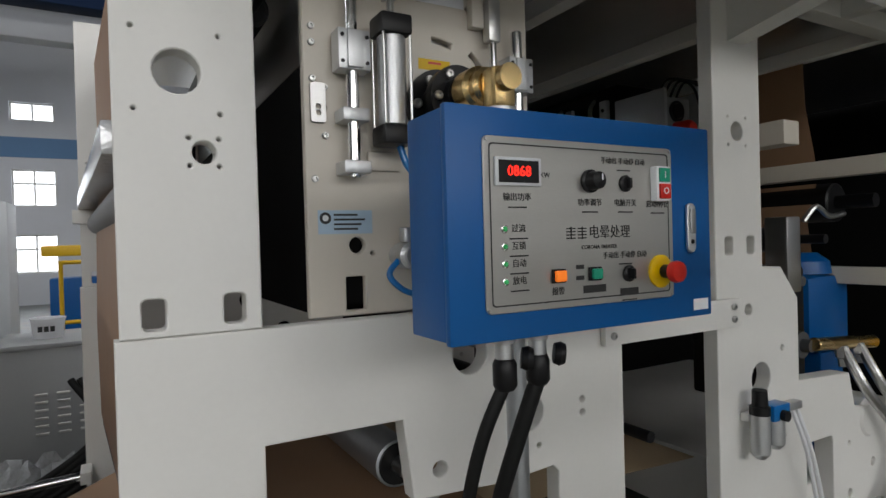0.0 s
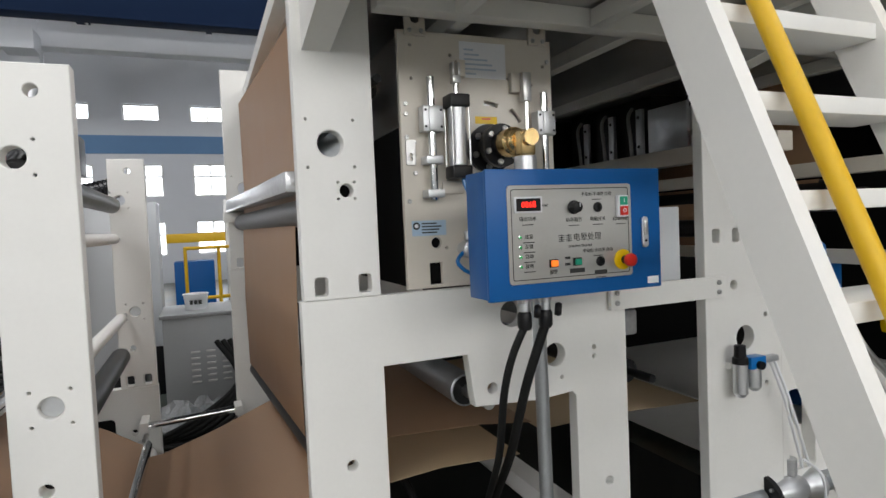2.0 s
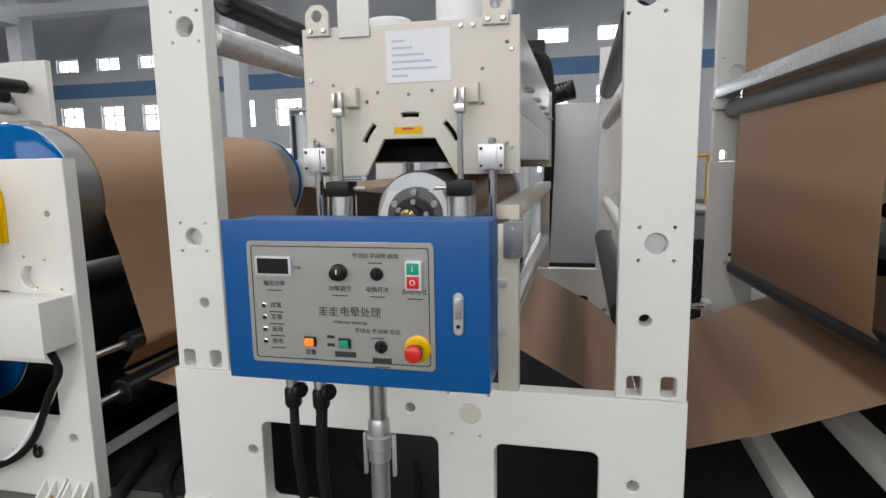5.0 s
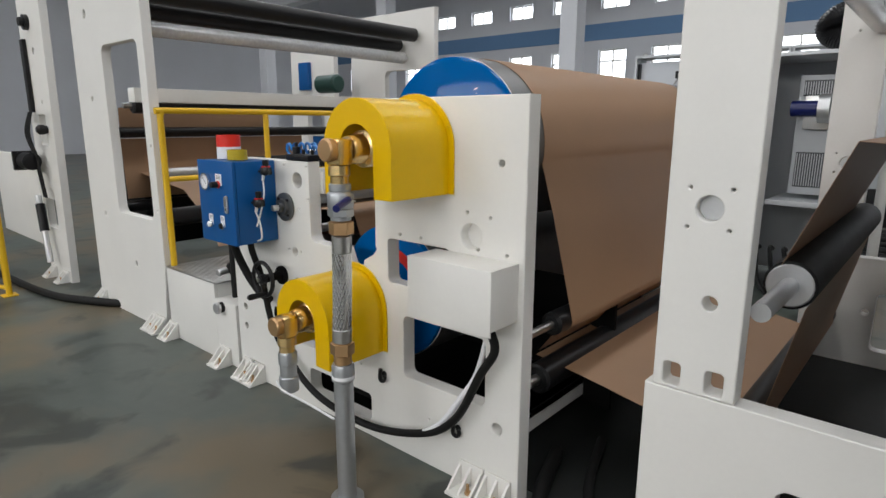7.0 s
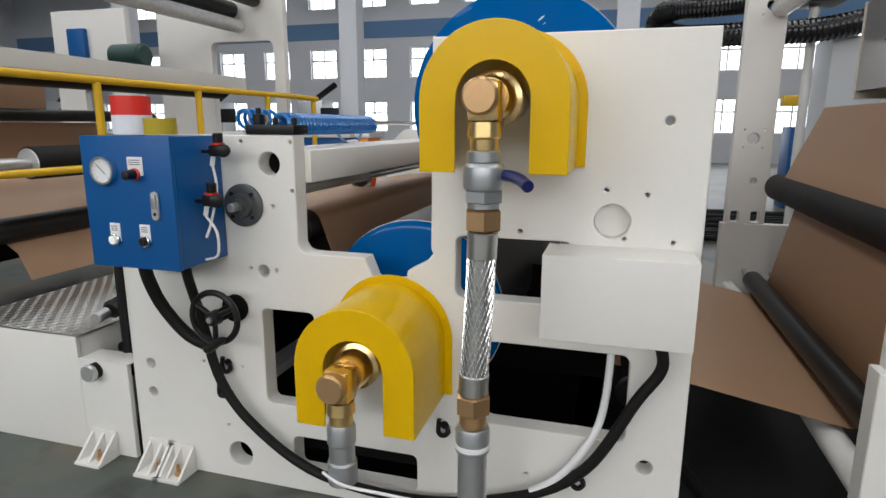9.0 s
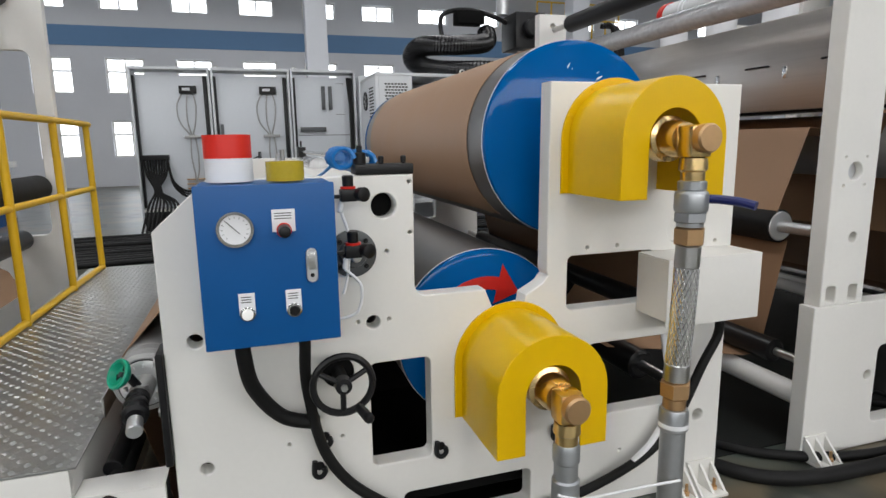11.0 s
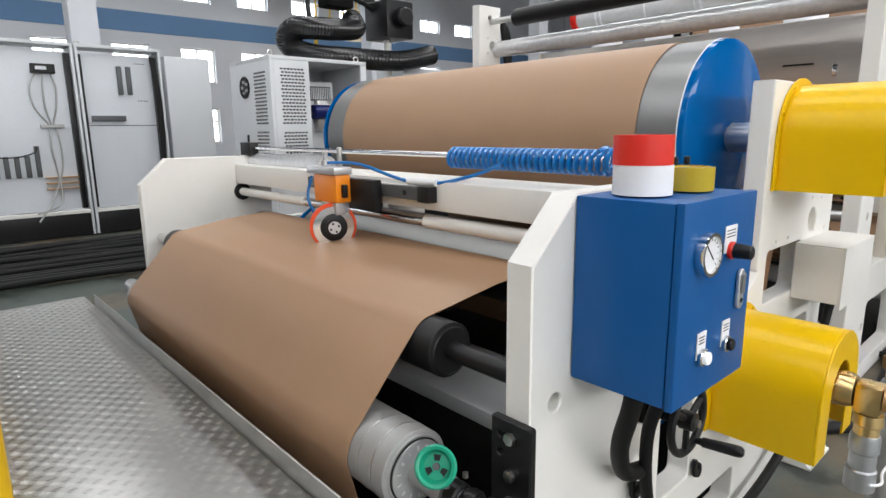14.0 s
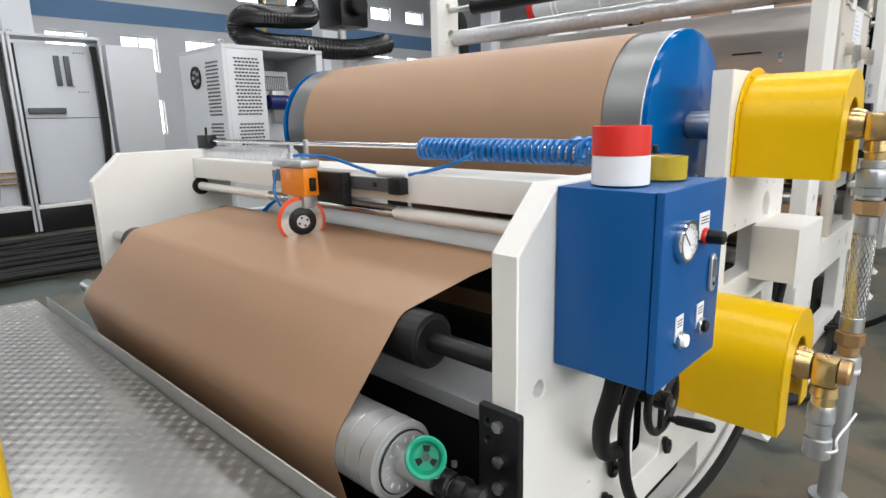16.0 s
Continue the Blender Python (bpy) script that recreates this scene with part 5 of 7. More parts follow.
roller(2.525, 0.87, 0.045, "chromed guide roller beside the treater", CHROME, 0.08, ya=0.072)
roller(3.875, 0.70, 0.05, "black guide roller below the hanging web", ROLLER, 0.25, 2.12, YA + 0.081, 2.299, skew=-0.13)
roller(3.845, 1.695, 0.055, "dark steel guide roller on the frame", TURNED, 0.2, 2.2, YA + 0.081, 2.299, skew=-0.13)
roller(4.52, 0.86, 0.075, "grey tube roller under the treater", GALV, 0.4, 2.1, YA + 0.081, 2.299)
beam = thing("wrapped_beam", "shrink-wrapped cross beam in front of the frame", "beam", (0, 0, 0))
beam.rotation_euler.z = math.atan(0.065)
part("beam_body", box(3.745, 3.85, YA - 0.10, 2.05, 1.53 + 0.24, 1.53 + 0.32, 0.01), WRAP, beam)
part("end_angle", box(3.72, 3.85, 2.0, 2.05, 1.70, 1.768, 0.004), WHITE, beam)
brace = thing("top_brace", "white steel brace between the rear and front posts", "brace", (0, 0, 0))
part("brace_bar", box(3.76, 3.84, YA + 0.081, 2.299, 2.55, 2.63, 0.006), WHITE, brace)
tie = thing("steel_tie_bar", "polished steel tie bar behind the web", "tie bar", (0, 0, 0))
part("tie_rod", rod((3.03, 2.19, 0.40), (3.60, 2.19, 0.425), 0.022), CHROME, tie)
part("tie_lug", box(3.0, 3.05, 2.15, 2.349, 0.37, 0.43, 0.004), WHITE, tie)
part("tie_lug", box(3.58, 3.63, 2.15, 2.299, 0.39, 0.45, 0.004), WHITE, tie)
low = thing("floor_tie", "white floor beam between the frames", "beam", (0, 0, 0))
part("tie_bar", box(3.56, 3.66, 0.3, 2.4, 0.0, 0.10, 0.008), WHITE, low)

tr_a = thing("treater_roll", "dark treater roll behind the closed head", "roll", (4.55, 0, 1.925), "treater rolls")
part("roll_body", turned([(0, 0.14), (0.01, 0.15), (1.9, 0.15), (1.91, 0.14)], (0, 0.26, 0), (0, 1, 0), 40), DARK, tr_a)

# ---- slitting station ----
slit = thing("slitting_unit", "pneumatic slitting unit with orange body on a linear rail", "slitting unit", (0, 0, 0))
part("linear_rail", box(-0.56, -0.53, 0.86, 1.60, 1.065, 1.11, 0.003), IRON, slit, "drilled dark steel linear rail")
for k in range(5):
    part("rail_hole", turned([(0, 0.010), (0.002, 0.010)], (-0.561, 0.93 + 0.15 * k, 1.088), (-1, 0, 0), 10), BLACK, slit)
part("rail_end", box(-0.565, -0.525, 0.80, 0.859, 1.06, 1.115, 0.004), BLACK, slit)
part("rail_bracket", box(-0.529, -0.50, 0.9, 1.5, 1.06, 1.11, 0.002), WHITE, slit)
part("carriage", box(-0.60, -0.562, 1.06, 1.34, 1.01, 1.125, 0.006), BLACK, slit, "black slide carriage")
part("actuator", box(-0.665, -0.601, 1.205, 1.365, 1.035, 1.140, 0.006), ORANGE, slit, "orange actuator housing")
part("actuator_cap", box(-0.66, -0.60, 1.22, 1.33, 0.990, 1.0345, 0.004), ALU, slit)
part("actuator_plate", box(-0.675, -0.595, 1.20, 1.40, 1.141, 1.168, 0.004), ALU, slit, "bare aluminium mounting block")
part("actuator_knob", box(-0.645, -0.625, 1.185, 1.2045, 1.055, 1.105, 0.005), BLACK, slit)
part("valve", turned([(0, 0.016), (0.02, 0.016), (0.022, 0.010), (0.05, 0.010)], (-0.63, 1.33, 1.169), (0, 0, 1), 14), ALU, slit)
part("valve_pin", rod((-0.61, 1.26, 1.169), (-0.61, 1.26, 1.24), 0.010), STEEL, slit)
part("wheel_guard", turned([(0, 0.088), (0.002, 0.090), (0.010, 0.090), (0.012, 0.088)], (-0.655, 1.256, 0.945), (-0.35, -0.93, 0), 40), material("orange_red_guard", (0.85, 0.09, 0.02), 0.35), slit, "orange wheel guard")
wh = part("slitting_wheel", turned([(0, 0.060), (0.002, 0.078), (0.006, 0.078), (0.008, 0.058)], (-0.661, 1.243, 0.943), (-0.35, -0.93, 0), 40), CHROME, slit, "round steel slitting blade")
part("wheel_hub", turned([(0, 0.052), (0.006, 0.050), (0.010, 0.034), (0.012, 0.034)], (-0.664, 1.234, 0.943), (-0.35, -0.93, 0), 32), BLACK, wh, "black wheel hub")
for k in range(4):
    a = 1.571 * k + 0.4
    part("hub_hole", turned([(0, 0.0045), (0.001, 0.0045)], (-0.6699 + 0.0005 + 0.016 * math.cos(a) * 0.93, 1.2195 - 0.016 * math.cos(a) * 0.35, 0.943 + 0.016 * math.sin(a)), (-0.35, -0.93, 0), 8), BLACK, wh)
part("hub_face", turned([(0, 0.024), (0.002, 0.024)], (-0.669, 1.222, 0.943), (-0.35, -0.93, 0), 24), ALU, wh)
part("air_tube", hose([(-0.63, 1.33, 1.18), (-0.60, 1.15, 1.18), (-0.55, 0.95, 1.13), (-0.52, 0.80, 1.125), (-0.48, 0.62, 1.17), (-0.45, 0.55, 1.215)], 0.006, 8), BLUE_HOSE, slit, "thin blue air tube")
part("tube_sleeve", rod((-0.545, 0.93, 1.128), (-0.525, 0.80, 1.126), 0.014, 12), PAPER, slit)
part("air_tube", hose([(-0.66, 1.385, 1.13), (-0.68, 1.39, 1.05), (-0.67, 1.36, 0.98), (-0.66, 1.33, 0.955)], 0.006, 8), BLUE_HOSE, slit, "thin blue air tube")

bar = thing("guide_rod", "thin chromed guide rod across the slitter", "rod", (-0.43, 0, 1.215), "slitter rods")
part("rod_body", rod((0, 0.09, 0), (0, Y_REAR - 0.002, 0), 0.010), CHROME, bar)
part("rod_block", box(-0.025, 0.025, Y_REAR - 0.06, Y_REAR + 0.06, -0.038, 0.03, 0.004), BLACK, bar)
part("block_pin", rod((0, Y_REAR, 0.031), (0, Y_REAR, 0.07), 0.006), BLACK, bar)
part("rod_block", box(-0.05, 0.115, 0.0, 0.085, -0.038, -0.010, 0.004), BLACK, bar)
part("block_knob", turned([(0, 0.018), (0.03, 0.018), (0.032, 0.008), (0.05, 0.008)], (-0.03, 0.045, -0.009), (0, 0, 1), 12), BLACK, bar)
for q in (0.03, 0.095):
    part("block_pin", rod((q, 0.04, -0.010), (q, 0.04, 0.012), 0.008), BLACK, bar)
coil_pts = []
for k in range(30 * 10 + 1):
    a = 2 * math.pi * k / 10
    coil_pts.append((-0.43 + 0.031 * math.cos(a), 0.12 + 0.0235 * k / 10, 1.207 + 0.031 * math.sin(a)))
coil = part("coiled_air_hose", hose(coil_pts, 0.0075, 7, 1, smooth=False), BLUE_HOSE)
tagged(coil, "bright blue coiled air hose round the guide rod", "air hose")
loose = [(-0.505 + 0.03 * math.cos(1.1 * k), 0.03 + 0.012 * k * 0.5, 1.222 + 0.028 * math.sin(1.1 * k)) for k in range(26)]
tagged(part("coiled_air_hose", hose(loose, 0.0065, 7, 3), BLUE_HOSE), "loose turns of blue coiled air hose on the plate", "air hose")
tube = thing("cross_tube", "white painted cross tube with bare steel middle", "tube", (-0.49, 0, 0.983))
part("tube_body", rod((0, 0.066, 0), (0, 0.9, 0), 0.024), WHITE, tube)
part("bare_sleeve", rod((0, 0.901, 0), (0, 1.75, 0), 0.020), CHROME, tube, "bare polished sleeve")
part("tube_body", rod((0, 1.751, 0), (0, Y_REAR - 0.002, 0), 0.022), WHITE, tube)
part("tube_flange", turned([(0, 0.045), (0.012, 0.045), (0.014, 0.03)], (0, Y_REAR - 0.001, 0), (0, -1, 0), 24), BLACK, tube)
wrapx = thing("wrapped_tube", "plastic-wrapped tube behind the slitter rail", "tube", (-0.40, 0, 1.14))
part("tube_body", hose([(0, 1.7, 0.0), (0, 2.0, 0.004), (0, 2.2, -0.003), (0, 2.44, 0)], 0.05, 16), WRAP, wrapx)

chuck = thing("chuck_valve", "air chuck with green handwheel on a black bracket", "air chuck", (AX, 0, AZ))
part("chuck_face", turned([(0, 0.070), (0.004, 0.070), (0.006, 0.066), (0.006, 0.030)], (0, 0.236, 0), (0, -1, 0), 36), ALU, chuck, "turned aluminium chuck face")
part("face_groove", turned([(0, 0.0735), (0.002, 0.0735), (0.002, 0.0705), (0, 0.0705)], (0, 0.2365, 0), (0, -1, 0), 36), BLACK, chuck)
for k in range(14):
    a = 0.449 * k
    m = bmesh.new()
    box(-0.0011 if k % 3 else -0.003, 0.0011 if k % 3 else 0.003, -0.0006, 0.0006, -0.005, 0.005, 0, m)
    bmesh.ops.transform(m, matrix=pose(0.055 * math.sin(a), 0.2293, 0.055 * math.cos(a), 0, math.degrees(a), 0), verts=m.verts)
    part("scale_mark", m, PAPER, chuck)
part("chuck_shaft", turned([(0, 0.030), (0.05, 0.028), (0.052, 0.021), (0.14, 0.021)], (0, 0.229, 0), (0, -1, 0), 20), ALU, chuck)
part("clamp_collar", turned([(0, 0.027), (0.004, 0.031), (0.03, 0.031), (0.034, 0.027)], (0, 0.125, 0), (0, -1, 0), 14), BLACK, chuck)
part("coupling", turned([(0, 0.026), (0.012, 0.033), (0.032, 0.033), (0.034, 0.027), (0.05, 0.027), (0.052, 0.034), (0.07, 0.034), (0.078, 0.024)], (0.0, 0.088, 0.0), (0.12, -1, -0.1), 12), BLACK, chuck)
part("shaft_end", rod((0.012, -0.005, -0.010), (0.018, -0.06, -0.016), 0.020), ALU, chuck)
for s_ in (-1, 1):
    part("clamp_bolt", turned([(0, 0.007), (0.01, 0.007)], (s_ * 0.026, 0.11, 0.030), (0, 0, 1), 6), STEEL, chuck)
HUB, FACE = Vector((-0.022, 0.140, 0.062)), Vector((-0.68, -0.55, 0.48)).normalized()
gw = part("handwheel", turned([(0, 0.010), (0.004, 0.018), (0.016, 0.034), (0.026, 0.042), (0.034, 0.043), (0.038, 0.039), (0.036, 0.033), (0.024, 0.028), (0.018, 0.026)], HUB, FACE, 36), GREEN, chuck, "green valve handwheel")
part("wheel_nut", turned([(0, 0.008), (0.008, 0.008)], HUB + FACE * 0.0185, FACE, 6), IRON, gw)
side = FACE.orthogonal().normalized()
for k in range(3):
    q = Matrix.Rotation(2.094 * k + 0.4, 3, FACE) @ side
    w_ = q.cross(FACE)
    cut_out = bmesh.new()
    vs = [cut_out.verts.new(HUB + FACE * 0.0188 + q * a + w_ * b) for a, b in ((0.011, -0.005), (0.023, -0.008), (0.023, 0.008), (0.011, 0.005))]
    cut_out.faces.new(vs)
    ex = bmesh.ops.extrude_face_region(cut_out, geom=cut_out.faces[:])
    bmesh.ops.translate(cut_out, vec=FACE * 0.0015, verts=[v for v in ex["geom"] if isinstance(v, bmesh.types.BMVert)])
    part("wheel_gap", cut_out, BLACK, gw, "dark gap between the wheel spokes")
part("wheel_stem", rod((0.0, 0.150, 0.018), HUB, 0.012), BLACK, chuck)
brk = plate("bracket_plate", rounded(-0.02, 0.085, 0.42, 0.735, 0.006), [circle(0.06, 0.70, 0.008, 8), circle(0.06, 0.66, 0.008, 8), circle(0.06, 0.48, 0.008, 8), circle(0.02, 0.50, 0.006, 8)], -1.02, -1.002, BLACK, None, plane="yz")
tagged(brk, "black steel bracket plate bolted to the side frame", "bracket")
for z in (0.70, 0.62, 0.56):
    part("bracket_bolt", turned([(0, 0.013), (0.010, 0.013), (0.011, 0.008)], (-1.0205, 0.03, z), (-1, 0, 0), 6), STEEL, brk)
guard_bar = thing("edge_bar", "black round bar between the platform and the paper", "bar", (-1.185, 0, 0.36))
part("bar_body", rod((0, 0.14, 0), (0, 2.20, 0), 0.026, 16), ROLLER, guard_bar)
part("bar_end", turned([(0, 0.018), (0.006, 0.014)], (0, 2.2005, 0), (0, 1, 0), 12), STEEL, guard_bar)
arm = thing("swing_arm", "black swing arm with grey knob beside the platform", "arm", (0, 0, 0))
part("arm_bar", box(-1.20, -1.03, 0.05, 0.075, 0.30, 0.36, 0.006), BLACK, arm)
part("arm_rod", rod((-1.17, -0.02, 0.33), (-1.17, 0.4, 0.33), 0.03), RUBBER, arm)
part("arm_knob", turned([(0, 0.03), (0.01, 0.034), (0.02, 0.03)], (-1.17, -0.021, 0.33), (0, -1, 0), 20), ALU, arm)
under = thing("under_trough", "white wrapped tray under the slitter", "tray", (0, 0, 0))
part("tray", box(-0.86, -0.55, 0.12, 2.3, 0.575, 0.62, 0.01), MID_GREY, under)
# two black sheets added for the shade in the gap below the tray
part("tray_shade", box(-0.858, -0.85, 0.12, 2.3, 0.14, 0.574, 0.002), DARK, under)
part("bottom_shade", box(-0.97, 0.6, 0.10, 2.4, 0.10, 0.14, 0.004), DARK, under)

# tapes on the pneumatic box
for r0, r1, z0, z1, x, y, mat, lab in ((0.046, 0.055, 1.177, 1.232, -0.80, -0.098, PAPER, "roll of white tape lying on the box"), (0.046, 0.055, 1.2325, 1.287, -0.801, -0.097, RED_TAPE, "roll of red tape stacked on white tape"), (0.037, 0.045, 1.177, 1.223, -0.672, -0.13, TAPE, "roll of clear yellow tape lying on the box")):
    t = turned([(0, r0), (0, r1), (z1 - z0, r1), (z1 - z0, r0), (z1 - z0 - 0.002, r0)], (x, y, z0), (0, 0, 1), 40)
    tagged(part("tape_roll", t, mat), lab, "tape roll", "tape rolls")

hub = thing("bearing_flange", "grey bolted bearing flange on the side plate", "flange", (-0.498, 0, 0.962))
part("flange_body", turned([(0, 0.066), (0.012, 0.066), (0.014, 0.062), (0.014, 0.040), (0.025, 0.036), (0.025, 0.022), (0.045, 0.020)], (0, -0.001, 0), (0, -1, 0), 36), IRON, hub)
part("shaft_end", rod((0, -0.02, 0), (0, -0.075, 0), 0.014), STEEL, hub)
for k in range(4):
    screw(0.05 * math.cos(0.78 + 1.571 * k), -0.015, 0.05 * math.sin(0.78 + 1.571 * k), 0.007, hub, BLACK)


def regulator(x, y, z):
    t = thing("air_regulator", "black and red air regulator with small gauge", "air regulator", (x, y, z), "air regulators")
    part("regulator_body", box(-0.022, 0.022, -0.018, 0.018, -0.02, 0.012, 0.004), BLACK, t)
    part("red_collar", turned([(0, 0.02), (0.006, 0.02)], (0, 0, 0.0125), (0, 0, 1), 18), RED, t, "red collar")
    part("regulator_knob", turned([(0, 0.014), (0.025, 0.015), (0.028, 0.012)], (0, 0, 0.019), (0, 0, 1), 16), BLACK, t)
    part("small_gauge", turned([(0, 0.018), (0.02, 0.019), (0.022, 0.016)], (0.028, -0.012, -0.002), (0.5, -1, 0), 20), BLACK, t)
    part("bottom_fitting", rod((-0.02, 0, -0.02), (-0.024, -0.004, -0.05), 0.007), PAPER, t)
    part("mount", box(-0.06, -0.0225, -0.006, 0.006, -0.012, -0.002, 0.002), BLACK, t)
    return t


regulator(-0.515, -0.085, 1.135)
regulator(-0.515, -0.13, 0.995)
cable("air_tube", [(-0.535, -0.09, 1.085), (-0.52, -0.10, 1.02), (-0.53, -0.12, 0.93), (-0.545, -0.13, 0.88)], 0.004, PAPER, "thin white air tube", "air tube", "white air tubes")
cable("air_tube", [(-0.538, -0.134, 0.945), (-0.50, -0.14, 0.90), (-0.51, -0.13, 0.83), (-0.56, -0.12, 0.81)], 0.004, PAPER, "thin white air tube", "air tube", "white air tubes")

hw = thing("handwheel", "black handwheel with crank handle on the side plate", "handwheel", (-0.555, -0.11, 0.625))
bm = bmesh.new()
ringp = [(0.080 * math.cos(2 * math.pi * k / 28), 0, 0.080 * math.sin(2 * math.pi * k / 28)) for k in range(29)]
hose(ringp, 0.010, 8, 1, bm, smooth=False)
part("rim", bm, BLACK, hw)
for k in range(3):
    a = 0.5 + 2.094 * k
    part("spoke", rod((0.015 * math.cos(a), 0, 0.015 * math.sin(a)), (0.074 * math.cos(a), 0, 0.074 * math.sin(a)), 0.008, 8), BLACK, hw)
part("hub", turned([(0, 0.024), (0.03, 0.022), (0.032, 0.01)], (0, 0.012, 0), (0, -1, 0), 20), BLACK, hw)
part("hub_bolt", turned([(0, 0.010), (0.008, 0.010)], (0, -0.021, 0), (0, -1, 0), 6), STEEL, hw)
part("crank_handle", turned([(0, 0.008), (0.012, 0.009), (0.014, 0.012), (0.085, 0.014), (0.098, 0.013), (0.104, 0.008)], (0.035, -0.010, -0.062), (0.15, -1, 0.05), 16), BLACK, hw)
part("shaft", rod((0, 0.013, 0), (0, 0.109, 0), 0.02), DARK, hw)
part("shaft_flange", turned([(0, 0.045), (0.014, 0.045)], (0.0, 0.109, 0), (0, -1, 0), 24), DARK, hw)

cable("control_cable", [(-0.80, -0.11, 0.797), (-0.80, -0.10, 0.73), (-0.782, -0.07, 0.63), (-0.714, -0.045, 0.53), (-0.62, -0.04, 0.495)], 0.020, RUBBER, "black corrugated cable from the pneumatic box", group="stand cables")
cable("control_cable", [(-0.645, -0.11, 0.797), (-0.648, -0.10, 0.74), (-0.645, -0.06, 0.60), (-0.599, -0.05, 0.39), (-0.478, -0.05, 0.24), (-0.249, -0.05, 0.11), (0.09, -0.05, 0.085), (0.395, -0.05, 0.16), (0.569, -0.05, 0.278), (0.687, -0.05, 0.494), (0.745, -0.05, 0.60), (0.72, -0.07, 0.70)], 0.0155, RUBBER, "black cable looping along the side plate", group="stand cables")
cable("sleeved_wire", [(0.62, 0.09, 0.62), (0.61, 0.03, 0.45), (0.58, -0.03, 0.36), (0.50, -0.045, 0.24), (0.42, -0.05, 0.18)], 0.011, PAPER, "white sleeved wire hanging in the opening", "wire")
for x, z in ((-0.62, 0.34), (-0.25, 0.335), (0.15, 0.32), (0.55, 0.22), (-0.60, 0.43)):
    c = thing("cable_clip", "black plastic cable clip on the side plate", "cable clip", (x, 0, z), "cable clips")
    part("clip_jaw", hose([(-0.014, -0.012, 0.022), (-0.016, -0.014, -0.018), (0.0, -0.016, -0.028), (0.014, -0.014, -0.016), (0.010, -0.013, 0.0)], 0.008, 6), BLACK, c)
    part("clip_base", rod((0, 0, 0), (0, -0.006, 0), 0.014, 10), BLACK, c)

# ---- tread-plate platform and rails ----
plat = thing("walk_platform", "white step platform with aluminium tread plate", "platform", (0, 0, 0))
part("skirt", box(-1.845, -1.25, 0.0, 0.02, 0.0, 0.448, 0.004), WHITE, plat)
part("low_skirt", box(-1.2495, -1.03, 0.0, 0.02, 0.0, 0.36, 0.004), WHITE, plat)
part("side_skirt", box(-1.262, -1.25, 0.021, 2.82, 0.0, 0.448, 0.004), WHITE, plat)
part("tread_plate", box(-1.845, -1.232, 0.0, 2.84, 0.449, 0.456, 0.002), DIAMOND, plat, "embossed aluminium tread plate")
part("kick_flange", box(-1.232, -1.226, 0.30, 2.60, 0.449, 0.515, 0.002), DIAMOND, plat, "upturned aluminium edge")
part("low_top", box(-1.2495, -1.03, 0.0, 0.10, 0.3605, 0.366, 0.002), WHITE, plat)
for fx in (-1.80, -1.16):
    foot(fx, 0, plat)
# raised bars of the tread plate, four to a cell, turned from cell to cell
pairs = bmesh.new()


def bar(cx, cy, ang, length=0.0095, half=0.0016, lift=0.0009):
    ca, sa = math.cos(ang), math.sin(ang)
    vs = [pairs.verts.new((cx + ca * a - sa * b, cy + sa * a + ca * b, 0.4562 + h)) for a, b, h in ((-length, 0, 0), (0, -half, 0), (length, 0, 0), (0, half, 0), (-length * 0.6, 0, lift), (length * 0.6, 0, lift))]
    for f in ((0, 1, 4), (4, 1, 5), (1, 2, 5), (2, 3, 5), (5, 3, 4), (3, 0, 4)):
        pairs.faces.new([vs[k] for k in f])


for i in range(23):
    for j in range(94):
        x, y = -1.83 + 0.0265 * i, 0.018 + 0.0298 * j
        ang = 0.55 if (i + j) % 2 else 2.12
        for q in range(4):
            d = (q - 1.5) * 0.0058
            bar(x - math.sin(ang) * d, y + math.cos(ang) * d, ang)
tagged(part("tread_pattern", pairs, DIAMOND, plat), kind="stuff")

rail = thing("yellow_railing", "yellow tubular railing along the platform", "railing", (0, 0, 0), "yellow railings")
def rail_x(y):
    return -1.815 + 0.0215 * y


for y in (0.04, 0.75, 1.45, 2.15, 2.78):
    part("rail_post", rod((rail_x(y), y, 0.457), (rail_x(y), y, 1.40), 0.019, 14), YELLOW_RAIL, rail)
part("top_rail", hose([(rail_x(y), y, z) for y, z in ((0.04, 1.36), (0.05, 1.40), (0.10, 1.412), (1.1, 1.412), (2.70, 1.412), (2.77, 1.40), (2.78, 1.36))], 0.019, 14, 6), YELLOW_RAIL, rail)
part("mid_rail", rod((rail_x(0.04), 0.04, 1.0), (rail_x(2.78), 2.78, 1.0), 0.017, 14), YELLOW_RAIL, rail)
part("toe_rail", rod((rail_x(0.75), 0.75, 0.475), (rail_x(2.78), 2.78, 0.475), 0.017, 14), YELLOW_RAIL, rail)

# ---- winder portal beyond the platform ----
portal = thing("winder_portal", "white steel portal side plates with large openings", "machine frame", (0, 0, 0))
PO = [(-3.02, 0.0), (-1.93, 0.0), (-1.86, 0.45), (-1.855, 2.35), (-2.99, 2.35)]
for name, y0 in (("front_plate", 0.0), ("rear_plate", 2.55)):
    plate(name, PO, [rounded(-2.50, -1.95, 0.735, 1.83, 0.05), circle(-1.89, 1.2, 0.012, 10), circle(-1.89, 0.8, 0.012, 10), circle(-2.75, 1.5, 0.02, 12), circle(-2.75, 0.7, 0.02, 12), circle(-2.3, 0.4, 0.02, 12), circle(-2.72, 2.05, 0.03, 12)], y0, y0 + 0.06, WHITE, portal)
for fx in (-2.95, -2.05, -1.97):
    foot(fx, 0, portal)
